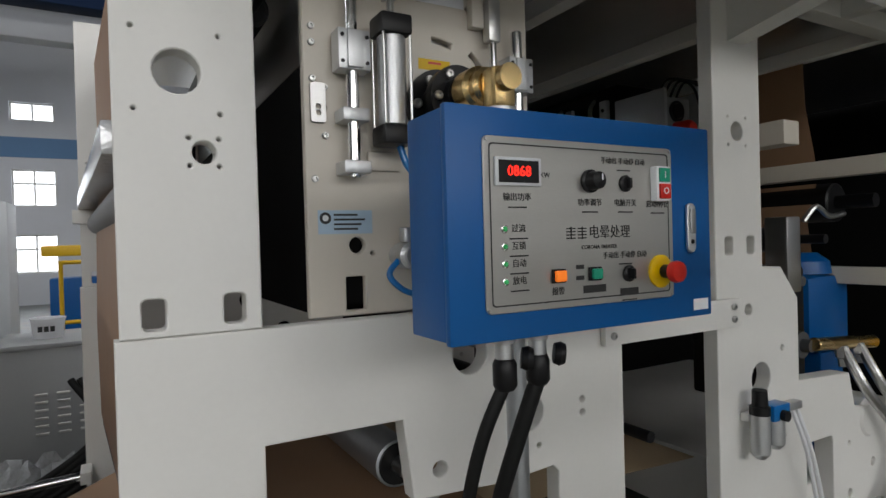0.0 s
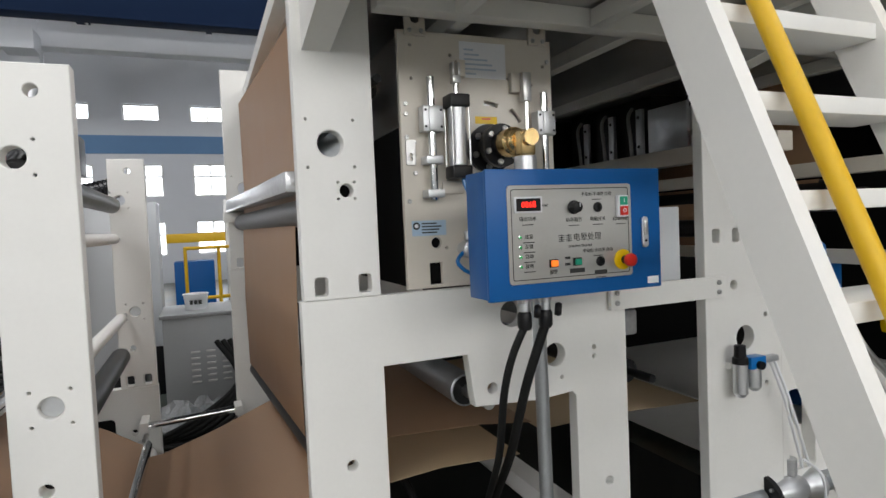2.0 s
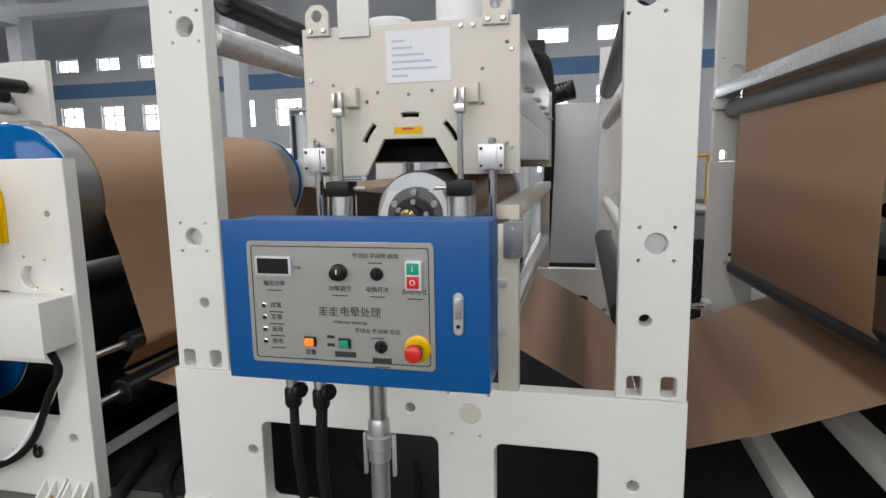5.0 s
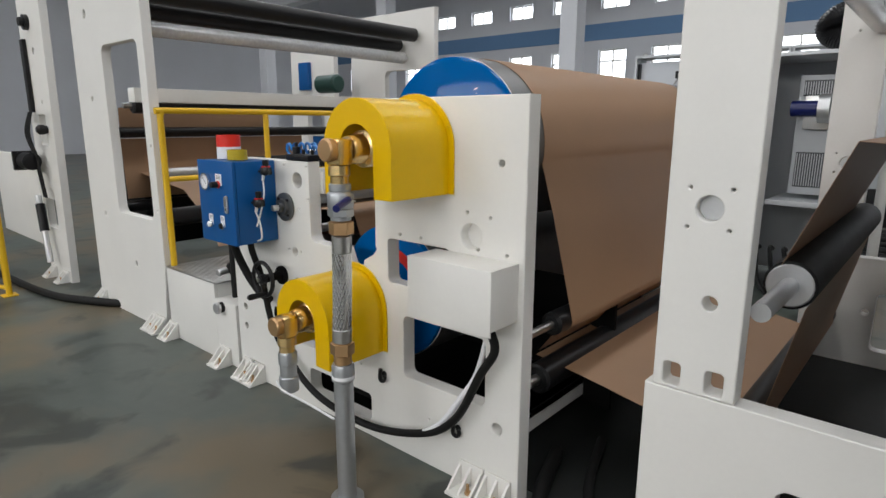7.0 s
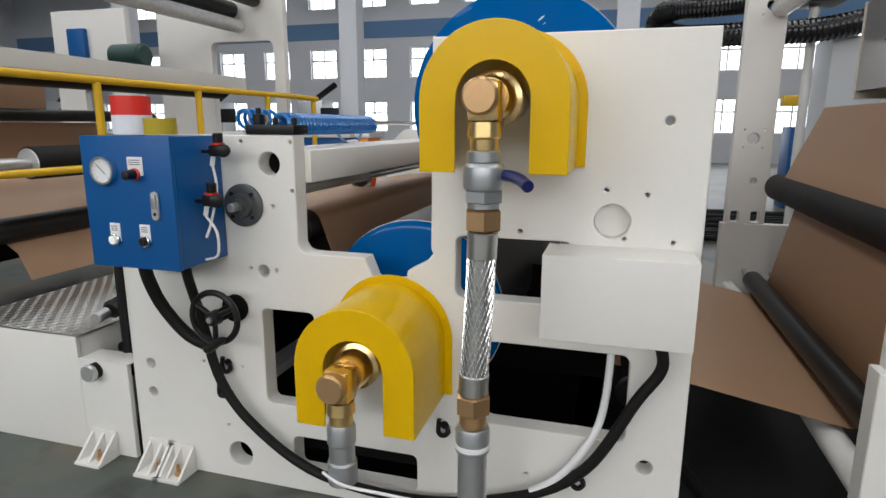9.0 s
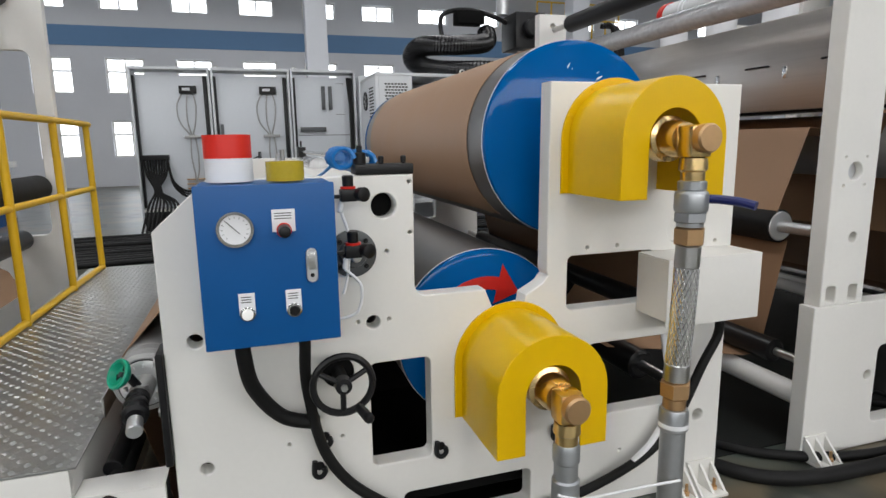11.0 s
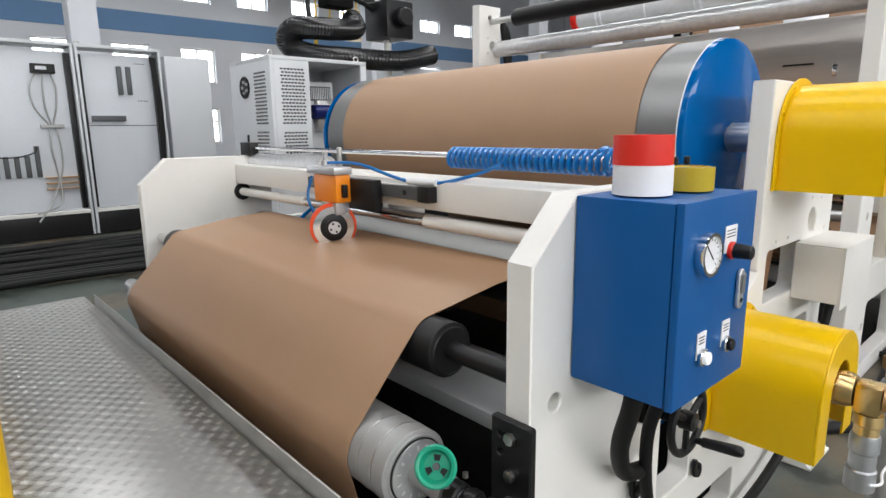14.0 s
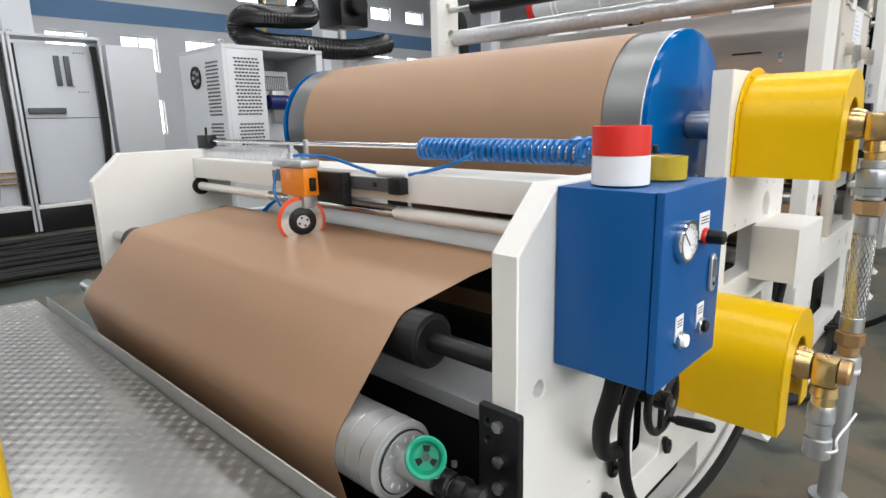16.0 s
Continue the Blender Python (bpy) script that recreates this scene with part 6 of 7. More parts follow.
for x, z, r, m, lab in ((-2.06, 2.12, 0.06, ROLLER, "black guide roller high in the portal"), (-2.26, 2.05, 0.06, ROLLER, "black guide roller high in the portal"), (-2.2, 1.93, 0.05, WRAP, "wrapped cross tube in the portal"), (-2.4, 1.45, 0.05, ROLLER, "black guide roller in the portal"), (-3.08, 1.262, 0.040, ROLLER, "black guide roller in the portal"), (-3.05, 0.69, 0.045, ROLLER, "black guide roller in the portal"), (-2.1, 0.72, 0.06, ROLLER, "black guide roller low in the portal")):
    roller(x, z, r, lab, m, 0.12, 2.5, 0.061, 2.549)
roller(-1.98, 1.03, 0.075, "black rubber roller with grey end in the portal", RUBBER, 0.5, 2.5, 0.061, 2.549, end=ALU)
crossb = thing("cross_beam", "white cross beam spanning the portal", "beam", (0, 0, 0))
part("beam_body", box(-2.30, -2.20, 0.061, 2.549, 1.47, 1.56, 0.006), WHITE, crossb)
web([(-3.14, 1.215), (-3.13, 0.98), (-3.11, 0.745)], "kraft paper web hanging inside the winder portal", y0=0.30)
web([(-3.12, 1.45), (-3.13, 1.30)], "kraft paper web hanging inside the winder portal", y0=0.30, y1=1.6)
web([(-3.2, 0.95), (-2.4, 0.86), (-2.02, 0.62), (-1.96, 0.50)], "kraft paper web sloping below the portal")
dark = thing("winder_drive", "dark winder drive housing behind the portal", "drive housing", (0, 0, 0))
part("housing", box(-3.75, -3.3, 0.5, 2.4, 0.3, 1.0, 0.02), DARK, dark)
part("motor", turned([(0, 0.07), (0.02, 0.09), (0.28, 0.09), (0.30, 0.07)], (-3.2, 2.3, 1.72), (1, 0, 0), 24), material("dark_green_motor", (0.02, 0.07, 0.06), 0.4), dark, "dark green motor")

post4 = thing("unwinder_frame", "white steel side plate of the unwinder", "machine frame", (0, 0, 0))
plate("side_plate", [(-4.22, 0.0), (-3.70, 0.0), (-3.62, 2.35), (-4.18, 2.35)], [circle(-3.9, 1.9, 0.03, 12), circle(-3.85, 1.5, 0.02, 12), rounded(-4.0, -3.82, 1.15, 1.4, 0.02), rounded(-4.1, -3.86, 0.45, 0.7, 0.02)], 0.0, 0.06, WHITE, post4)
plate("rear_plate", [(-4.22, 0.0), (-3.4, 0.0), (-3.4, 2.15), (-4.18, 2.15)], [rounded(-3.9, -3.6, 1.0, 1.5, 0.03)], 2.65, 2.71, WHITE, post4)
part("bearing", turned([(0, 0.06), (0.03, 0.06), (0.03, 0.035), (0.06, 0.035)], (-3.95, -0.001, 2.12), (0, -1, 0), 24), BLACK, post4)
part("side_box", box(-5.6, -4.23, 0.0, 0.06, 0.25, 1.05, 0.01), WHITE, post4)
part("motor", turned([(0, 0.05), (0.02, 0.07), (0.2, 0.07), (0.21, 0.05)], (-4.15, -0.10, 1.02), (1, 0, 0), 20), BLACK, post4)
part("piston", rod((-4.12, -0.05, 0.72), (-3.95, -0.07, 0.16), 0.025), ALU, post4)
part("motor_flange", box(-4.20, -4.16, -0.18, -0.002, 0.94, 1.10, 0.006), BLACK, post4)
part("hand_valve", turned([(0, 0.03), (0.03, 0.04), (0.06, 0.04), (0.08, 0.02)], (-3.80, -0.001, 1.28), (0, -1, 0), 18), BLACK, post4)
part("cable_tray", box(-4.12, -4.04, -0.03, -0.002, 1.42, 2.0, 0.004), BLACK, post4)
for k in range(3):
    part("air_tube", hose([(-4.08 + 0.03 * k, -0.04, 1.42), (-4.06 + 0.05 * k, -0.09, 1.25), (-3.98 + 0.03 * k, -0.07, 1.05), (-3.94 + 0.03 * k, -0.05, 0.72)], 0.009, 6), RUBBER, post4)
part("piston_sleeve", rod((-4.10, -0.05, 0.65), (-4.03, -0.06, 0.42), 0.036), BLACK, post4)
part("blue_cabinet", box(-3.98, -3.80, 2.60, 2.649, 1.70, 2.0, 0.01), BLUE, post4)
for fx in (-4.1, -3.8):
    foot(fx, 0, post4)
fence = thing("yellow_railing", "yellow tubular safety fence with mesh panel", "railing", (-3.67, -0.45, 0), "yellow railings")
part("fence_post", rod((0, 0, 0), (0, 0, 1.55), 0.022), YELLOW_RAIL, fence)
part("fence_post", rod((-1.2, -0.35, 0), (-1.2, -0.35, 1.55), 0.022), YELLOW_RAIL, fence)
for z in (0.06, 0.8, 1.53):
    part("fence_rail", rod((0, 0, z), (-1.2, -0.35, z), 0.018), YELLOW_RAIL, fence)
part("fence_foot", box(-0.05, 0.05, -0.05, 0.05, 0.0, 0.01, 0.002), YELLOW_RAIL, fence)
for k in range(14):
    part("mesh_wire", rod((-0.085 * k - 0.05, -0.025 * k - 0.015, 0.08), (-0.085 * k - 0.05, -0.025 * k - 0.015, 0.78), 0.003, 5), YELLOW_RAIL, fence)
cable("floor_cable", [(-2.4, 0.2, 0.02), (-2.95, -0.12, 0.03), (-3.4, -0.25, 0.02), (-4.2, -0.32, 0.02), (-6.0, -0.4, 0.02)], 0.03, RUBBER, "thick black cable on the floor", group="floor cables")
cable("floor_cable", [(0.75, 0.4, 0.02), (0.95, -0.05, 0.02), (1.4, -0.15, 0.02), (2.0, -0.1, 0.02), (2.6, 0.05, 0.02)], 0.028, RUBBER, "thick black cable on the floor", group="floor cables")
cable("floor_cable", [(0.85, 0.6, 0.02), (1.05, 0.12, 0.02), (1.5, -0.08, 0.02), (2.1, -0.03, 0.02), (2.7, 0.15, 0.02)], 0.02, RUBBER, "black cable on the floor", group="floor cables")


# ---- platform and stairs over the first treater ----
deck = thing("access_platform", "white steel access platform with deck and edge beams", "platform", (0, 0, 0))
for x in (3.80, 5.74):
    b = bmesh.new()
    for dx in (0, 0.10):
        vs = [b.verts.new((x + dx, y, z)) for y, z in ((YA - 0.001, 2.26), (YA - 0.001, 2.46), (-0.66, 2.46), (-0.66, 2.40))]
        b.faces.new(vs)
    b.verts.ensure_lookup_table()
    for k in range(4):
        b.faces.new((b.verts[k], b.verts[(k + 1) % 4], b.verts[4 + (k + 1) % 4], b.verts[4 + k]))
    part("bracket", b, WHITE, deck)
part("edge_beam", box(3.78, 8.59, -0.76, -0.661, 2.36, 2.48, 0.006), WHITE, deck)
part("edge_beam", box(4.05, 8.59, -0.03, 0.05, 2.40, 2.48, 0.006), WHITE, deck)
for x in (4.35, 4.95, 5.55, 6.3):
    part("joist", box(x, x + 0.06, -0.66, -0.031, 2.40, 2.47, 0.004), WHITE, deck)
part("deck_leg", box(8.3, 8.38, -0.75, -0.67, 0.0, 2.36, 0.004), WHITE, deck)
# deck carried on to x 8.59 to close off the bright wall
part("deck_plate", box(3.80, 8.59, -0.66, 2.385, 2.481, 2.49, 0.002), STEEL, deck, "sheet steel deck")
for x in (4.4, 5.2, 6.0, 6.8):
    part("deck_beam", box(x, x + 0.07, 0.051, 2.4, 2.41, 2.48, 0.004), WHITE, deck)

stairs = thing("steel_stairs", "steep white steel stairs with yellow handrails", "stairs", (0, 0, 0))
S0, S1 = Vector((0, -1.70, 0.0)), Vector((0, -0.71, 2.38))
d = (S1 - S0).normalized()
nrm = Vector((0, -d.z, d.y))
for x in (4.585, 5.245):
    b = bmesh.new()
    quad = [S0, S1, S1 - Vector((0, 0.15, 0)), S0 - Vector((0, 0.15, 0))]
    for dx in (0, 0.05):
        b.faces.new([b.verts.new(q + Vector((x + dx, 0, 0))) for q in quad])
    b.verts.ensure_lookup_table()
    for k in range(4):
        b.faces.new((b.verts[k], b.verts[(k + 1) % 4], b.verts[4 + (k + 1) % 4], b.verts[4 + k]))
    part("stringer", b, WHITE, stairs)
    for off, r in ((0.12, 0.024),):
        o = Vector((0.14 if x < 5 else 0.10, -0.13, off))
        part("handrail", rod(S0 + Vector((x, 0, 0)) + o + d * 0.1, S1 + Vector((x, 0, 0)) + o + d * 0.4, r), YELLOW_RAIL, stairs, "yellow handrail")
    for s in (0.08, 0.92):
        p = S0.lerp(S1, s) + Vector((x + 0.02, -0.08, 0))
        part("rail_bracket", rod(p, p + Vector((0.12 if x < 5 else 0.08, -0.05, 0.12)), 0.012), YELLOW_RAIL, stairs)
for k in range(1, 10):
    p = S0.lerp(S1, k / 10.0)
    part("tread", box(4.636, 5.244, p.y - 0.14, p.y + 0.03, p.z - 0.045, p.z, 0.004), WHITE, stairs)

# ---- right-hand units behind the stairs ----
unit = thing("coating_unit", "white base of the coating unit with blue motor", "machine unit", (0, 0, 0))
plate("base_plate", [(6.17, 0.0), (8.2, 0.0), (8.2, 0.55), (7.3, 0.62), (6.86, 0.74), (6.6, 0.78), (6.56, 0.93), (6.17, 0.95)], [rounded(6.22, 6.42, 0.25, 0.68, 0.02), circle(6.55, 0.4, 0.02), circle(6.75, 0.5, 0.02), circle(6.55, 0.62, 0.012)], YA + 0.01, YA + 0.09, WHITE, unit)
part("base_block", box(6.3, 8.2, YA + 0.091, 2.2, 0.1, 0.45, 0.02), WHITE, unit)
part("bearing_housing", turned([(0, 0.07), (0.02, 0.09), (0.10, 0.09), (0.12, 0.07)], (6.72, 0.2, 0.70), (0, -1, 0), 28), WHITE, unit)
mot = part("blue_motor", box(6.56, 6.92, 0.25, 0.55, 0.98, 1.35, 0.06), BLUE, unit, "blue drive gearbox")
part("motor_dome", turned([(0, 0.14), (0.06, 0.13), (0.10, 0.08)], (6.74, 0.40, 1.35), (0, 0, 1), 24), BLUE, mot)
part("blue_leg", box(6.66, 6.86, 0.26, 0.5, 0.451, 0.979, 0.02), BLUE, unit)
part("brass_fitting", rod((6.42, 0.16, 1.06), (6.92, 0.16, 1.02), 0.03), BRASS, unit, "brass pipe fitting")
part("yellow_cover", box(7.12, 7.46, -0.02, 0.2, 0.86, 1.12, 0.05), YELLOW, unit, "yellow guard cover")
part("dark_gearbox", box(6.18, 6.50, 0.24, 0.6, 0.80, 1.40, 0.02), BLACK, unit)
for gx, gz, gr in ((6.28, 1.20, 0.07), (6.42, 1.05, 0.06), (6.36, 1.34, 0.05)):
    part("gearbox_hub", turned([(0, gr), (0.03, gr), (0.032, gr * 0.5), (0.07, gr * 0.45)], (gx, 0.239, gz), (0, -1, 0), 20), IRON, unit)
for gx in (6.60, 6.74):
    part("hose_union", turned([(0, 0.026), (0.02, 0.030), (0.05, 0.030), (0.055, 0.022), (0.09, 0.022)], (gx, 0.14, 1.035), (0, -0.1, -1), 6), STEEL, unit, "steel hose union")
part("valve_block", box(6.20, 6.30, 0.14, 0.24, 1.30, 1.62, 0.01), STEEL, unit)
part("lever", hose([(6.32, 0.14, 1.60), (6.38, 0.12, 1.66), (6.48, 0.12, 1.62), (6.60, 0.12, 1.63)], 0.012, 8), STEEL, unit)
for k, (x0, x1, z1) in enumerate(((6.60, 6.55, 0.22), (6.74, 6.66, 0.22))):
    part("steam_hose", hose([(x0, 0.13, 1.02), (x0 + 0.02, 0.05, 0.85), (x0 + 0.25, 0.0, 0.55), (x1 + 0.1, 0.02, 0.3), (x1 + 0.02, 0.05, z1)], 0.022, 10), STEEL, unit, "braided steel hose")

frl = thing("air_service_unit", "air filter and regulator unit with blue caps", "air unit", (5.80, YA, 0.86))
for k, (x, z0, z1, m) in enumerate(((0.0, -0.13, 0.03, ALU), (0.09, -0.11, 0.02, ALU))):
    part("bowl", turned([(0, 0.018), (0.02, 0.034), (z1 - z0, 0.034)], (x, -0.06, z0), (0, 0, 1), 20), m, frl)
part("cap", turned([(0, 0.036), (0.03, 0.036), (0.035, 0.028), (0.09, 0.026)], (0.0, -0.06, 0.031), (0, 0, 1), 20), BLACK, frl)
part("blue_block", box(0.04, 0.14, -0.09, -0.03, 0.0, 0.06, 0.006), BLUE_HOSE, frl, "blue valve block")
part("unit_gauge", turned([(0, 0.02), (0.02, 0.02)], (0.09, -0.091, 0.02), (0, -1, 0), 18), BLACK, frl)
part("outlet", box(0.141, 0.24, -0.08, -0.04, 0.02, 0.05, 0.006), ALU, frl)
part("mount", box(-0.03, 0.24, -0.029, -0.002, 0.0, 0.03, 0.003), WHITE, frl)
for k in range(2):
    part("air_tube", hose([(0.2 + 0.03 * k, -0.06, 0.02), (0.26 + 0.03 * k, -0.08, -0.15), (0.38 + 0.04 * k, -0.05, -0.4), (0.50 + 0.05 * k, 0.0, -0.6)], 0.008, 8), PAPER, frl, "clear air tube")

steam = thing("floor_pipe", "large galvanised floor pipe with black flange and valve", "pipe", (-0.07, 0.10, 0.15))
part("pipe_run", rod((5.2, 0, 0), (6.08, 0, 0), 0.06, 28), GALV, steam)
part("black_flange", turned([(0, 0.12), (0.03, 0.12)], (6.085, 0, 0.0), (1, 0, 0), 32), BLACK, steam)
for k in range(8):
    part("flange_bolt", rod((6.07, 0.095 * math.cos(0.785 * k), 0.095 * math.sin(0.785 * k)), (6.13, 0.095 * math.cos(0.785 * k), 0.095 * math.sin(0.785 * k)), 0.010, 6), STEEL, steam)
part("valve_body", turned([(0, 0.08), (0.03, 0.09), (0.05, 0.065), (0.12, 0.085), (0.20, 0.085), (0.26, 0.06), (0.32, 0.09), (0.36, 0.09)], (6.116, 0, 0), (1, 0, 0), 28), ALU, steam, "cast aluminium valve")
part("valve_neck", rod((6.30, 0, 0.08), (6.30, 0, 0.17), 0.035), ALU, steam)
for k in range(8):
    part("valve_bolt", rod((6.44, 0.075 * math.cos(0.785 * k), 0.075 * math.sin(0.785 * k)), (6.50, 0.075 * math.cos(0.785 * k), 0.075 * math.sin(0.785 * k)), 0.008, 6), STEEL, steam)
part("check_valve", turned([(0, 0.062), (0.02, 0.085), (0.05, 0.085), (0.055, 0.066), (0.13, 0.088), (0.20, 0.088), (0.27, 0.066), (0.275, 0.085), (0.31, 0.085), (0.33, 0.062)], (6.62, 0, 0), (1, 0, 0), 28), ALU, steam, "cast check valve with flanges")
part("valve_yoke", box(6.74, 6.83, -0.03, 0.03, 0.08, 0.16, 0.012), ALU, steam)
part("pull_lever", hose([(6.78, -0.02, 0.16), (6.80, -0.05, 0.20), (6.90, -0.10, 0.13), (7.0, -0.12, 0.06)], 0.009, 8), STEEL, steam)
part("tie_strip", hose([(6.36, -0.03, 0.16), (6.40, -0.10, 0.10), (6.42, -0.11, -0.05), (6.40, -0.10, -0.13)], 0.007, 6), PAPER, steam, "white tie strip")
part("pipe_run", rod((6.48, 0, 0), (8.0, 0, 0), 0.06, 28), GALV, steam)
part("pipe_saddle", box(5.5, 5.56, -0.07, 0.07, -0.149, -0.045, 0.006), GALV, steam)

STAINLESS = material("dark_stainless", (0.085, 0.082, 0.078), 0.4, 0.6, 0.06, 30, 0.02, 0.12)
dryer = thing("dryer_hood", "dark stainless drying hood with a grey pan rim", "hood", (0, 0, 0))
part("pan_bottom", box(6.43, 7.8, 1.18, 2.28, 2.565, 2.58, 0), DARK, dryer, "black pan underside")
part("pan_rim", box(6.40, 6.425, 1.15, 2.29, 2.56, 2.665, 0.004), MID_GREY, dryer, "grey bolted pan rim")
part("pan_rim", box(6.4255, 7.8, 1.15, 1.175, 2.56, 2.665, 0.004), MID_GREY, dryer, "grey bolted pan rim")
for y in (1.18, 1.25, 1.93, 2.0):
    part("rim_bolt", turned([(0, 0.013), (0.008, 0.012)], (6.3995, y, 2.625), (-1, 0, 0), 8), BLACK, dryer)
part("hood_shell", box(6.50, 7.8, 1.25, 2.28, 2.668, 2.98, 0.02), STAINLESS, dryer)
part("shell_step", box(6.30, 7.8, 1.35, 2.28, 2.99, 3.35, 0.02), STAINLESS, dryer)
dial = thing("linear_drive", "steel linear drives in a row on a cream beam", "drive", (0, 0, 0))
part("drive_beam", box(6.38, 6.50, 0.25, 2.3, 1.95, 2.06, 0.008), CREAM, dial)
part("drive_housing", box(6.46, 6.9, 1.30, 2.28, 2.0605, 2.54, 0.01), BLACK, dial, "black drive housing")
for y in (1.37, 1.68, 2.0):
    part("guide_column", box(6.40, 6.43, y - 0.03, y + 0.03, 2.0605, 2.39, 0.004), ALU, dial)
    for z in (2.12, 2.33):
        screw_at = turned([(0, 0.012), (0.006, 0.011)], (6.3995, y, z), (-1, 0, 0), 8)
        part("column_screw", screw_at, BLACK, dial)
    part("conduit", hose([(6.42, y + 0.10, 2.0605), (6.40, y + 0.09, 2.2), (6.41, y + 0.12, 2.35), (6.46, y + 0.13, 2.42)], 0.014, 8), MATTE_STEEL, dial)
mot = part("drive_motor", box(6.42, 6.66, 0.95, 1.22, 2.17, 2.33, 0.012), MATTE_STEEL, dial, "small gearmotor in a steel bracket")
part("motor_face", turned([(0, 0.06), (0.006, 0.06), (0.008, 0.045), (0.02, 0.04)], (6.54, 0.945, 2.25), (0, -1, 0), 24), BLACK, mot)
for x in (6.40, 6.68):
    part("bracket_cheek", box(x - 0.012, x + 0.012, 0.90, 1.26, 2.0605, 2.36, 0.004), ALU, dial)
for k in range(4):
    part("motor_wire", hose([(6.45 + 0.05 * k, 1.0, 2.33), (6.46 + 0.05 * k, 0.93, 2.42), (6.55 + 0.06 * k, 0.84, 2.36), (6.60 + 0.05 * k, 0.82, 2.15)], 0.007, 6), BLACK, dial)
part("red_knob", turned([(0, 0.05), (0.08, 0.045), (0.1, 0.03)], (6.44, 0.86, 2.12), (0, -1, 0), 16), RED, dial, "red end knob")
jb = thing("junction_box", "grey steel junction box beside the frame", "junction box", (0, 0, 0))
part("box_body", box(5.28, 5.58, 0.16, 0.36, 1.26, 1.66, 0.006), GREY_CAB, jb)
part("box_bracket", box(5.30, 5.651, 0.20, 0.30, 1.23, 1.259, 0.003), WHITE, jb)
wb = thing("wrapped_beam", "shrink-wrapped cross beam low between the frames", "beam", (0, 0, 0))
part("beam_body", box(5.42, 5.6, 0.5, 2.29, 0.98, 1.12, 0.02), WRAP, wb)
for x, z, r in ((5.40, 0.84, 0.06), (6.55, 1.52, 0.06), (7.0, 1.70, 0.10), (4.25, 1.62, 0.06), (4.1, 2.2, 0.05)):
    roller(x, z, r, "black guide roller in the shaded machine", ROLLER, 0.35, 2.2, YA + 0.091, 2.299, end=BLACK)
for z, x in ((1.80, 6.62), (1.30, 6.8)):
    cb = thing("cross_beam", "pale cross beam in the shaded machine", "beam", (0, 0, 0))
    part("beam_body", box(x, x + 0.08, -0.5, 2.299, z, z + 0.08, 0.006), CREAM, cb)
web([(6.95, 1.9), (6.86, 2.2), (6.84, 2.5)], "dark kraft paper web in the shaded machine")
web([(6.92, 1.32), (6.86, 1.60), (6.95, 1.80)], "dark kraft paper web in the shaded machine")
# added black sheets screen the bright hall and stand for the machines' shade
far = thing("machine_cladding", "black sheets added behind the machines to block the bright hall", "cladding", (0, 0, 0))
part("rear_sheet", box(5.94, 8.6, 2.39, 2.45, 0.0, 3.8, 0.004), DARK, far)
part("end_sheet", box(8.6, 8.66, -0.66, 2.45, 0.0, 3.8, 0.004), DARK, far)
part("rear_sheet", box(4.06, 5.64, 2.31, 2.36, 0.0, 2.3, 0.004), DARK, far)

# ---- behind the machine ----
def louvre_cabinet():
    t = thing("steel_cabinet", "brushed steel cabinet with louvred side", "cabinet", (0, 0, 0))
    part("body", box(3.10, 3.85, 3.2, 3.9, 0.12, 0.95, 0.008), MID_GREY, t)
    part("top", box(3.08, 3.87, 3.18, 3.92, 0.951, 0.98, 0.006), MID_GREY, t)
    for i in range(3):
        for j in range(6):
            part("louvre", box(3.30 + 0.12 * i, 3.37 + 0.12 * i, 3.188, 3.1995, 0.40 + 0.05 * j, 0.415 + 0.05 * j, 0.003), STEEL, t)
    for x in (3.15, 3.75):
        part("caster", rod((x, 3.3, 0.001), (x, 3.3, 0.119), 0.04, 12), BLACK, t)
    return t


louvre_cabinet()
bucket = thing("plastic_bucket", "white plastic bucket standing on the cabinet", "bucket", (3.36, 3.5, 0.981))
part("pail", turned([(0, 0.085), (0.12, 0.10), (0.13, 0.107), (0.135, 0.107), (0.135, 0.098), (0.05, 0.09)], (0, 0, 0), (0, 0, 1), 28), PAPER, bucket)
for k in range(3):
    part("label_mark", box(-0.05 + 0.035 * k, -0.025 + 0.035 * k, -0.108, -0.0995, 0.05, 0.085, 0), INK, bucket)
film = bmesh.new()
random.seed(9)
grid = [[film.verts.new((3.0 + 0.055 * a + random.uniform(-0.02, 0.02), 2.98 + 0.03 * b + random.uniform(-0.02, 0.02), 0.03 + random.uniform(0, 0.10) + 0.03 * b)) for b in range(7)] for a in range(10)]
for a in range(9):
    for b in range(6):
        film.faces.new((grid[a][b], grid[a + 1][b], grid[a + 1][b + 1], grid[a][b + 1]))
tagged(part("film_scrap", film, FILM), "crumpled clear plastic film on the floor", "plastic film")
for k in range(9):
    cable("floor_cable", [(3.9 - 0.05 * k, 3.1, 0.75), (3.95 - 0.04 * k, 2.95, 0.4), (3.8 - 0.1 * k, 2.85, 0.08), (3.3 - 0.12 * k, 2.8 + 0.05 * k, 0.03), (2.6, 2.9 + 0.06 * k, 0.03)], 0.022, RUBBER, "black cable behind the machine", group="floor cables")


def tall_cabinet(x0, x1, y, h, label, mat=GREY_CAB):
    t = thing("tall_cabinet", label, "cabinet", (x0, y, 0), "tall cabinets")
    part("plinth", box(0, x1 - x0, 0, 0.5, 0, 0.5, 0.006), BLACK, t)
    part("body", box(0, x1 - x0, 0, 0.5, 0.501, h, 0.01), mat, t)
    return t


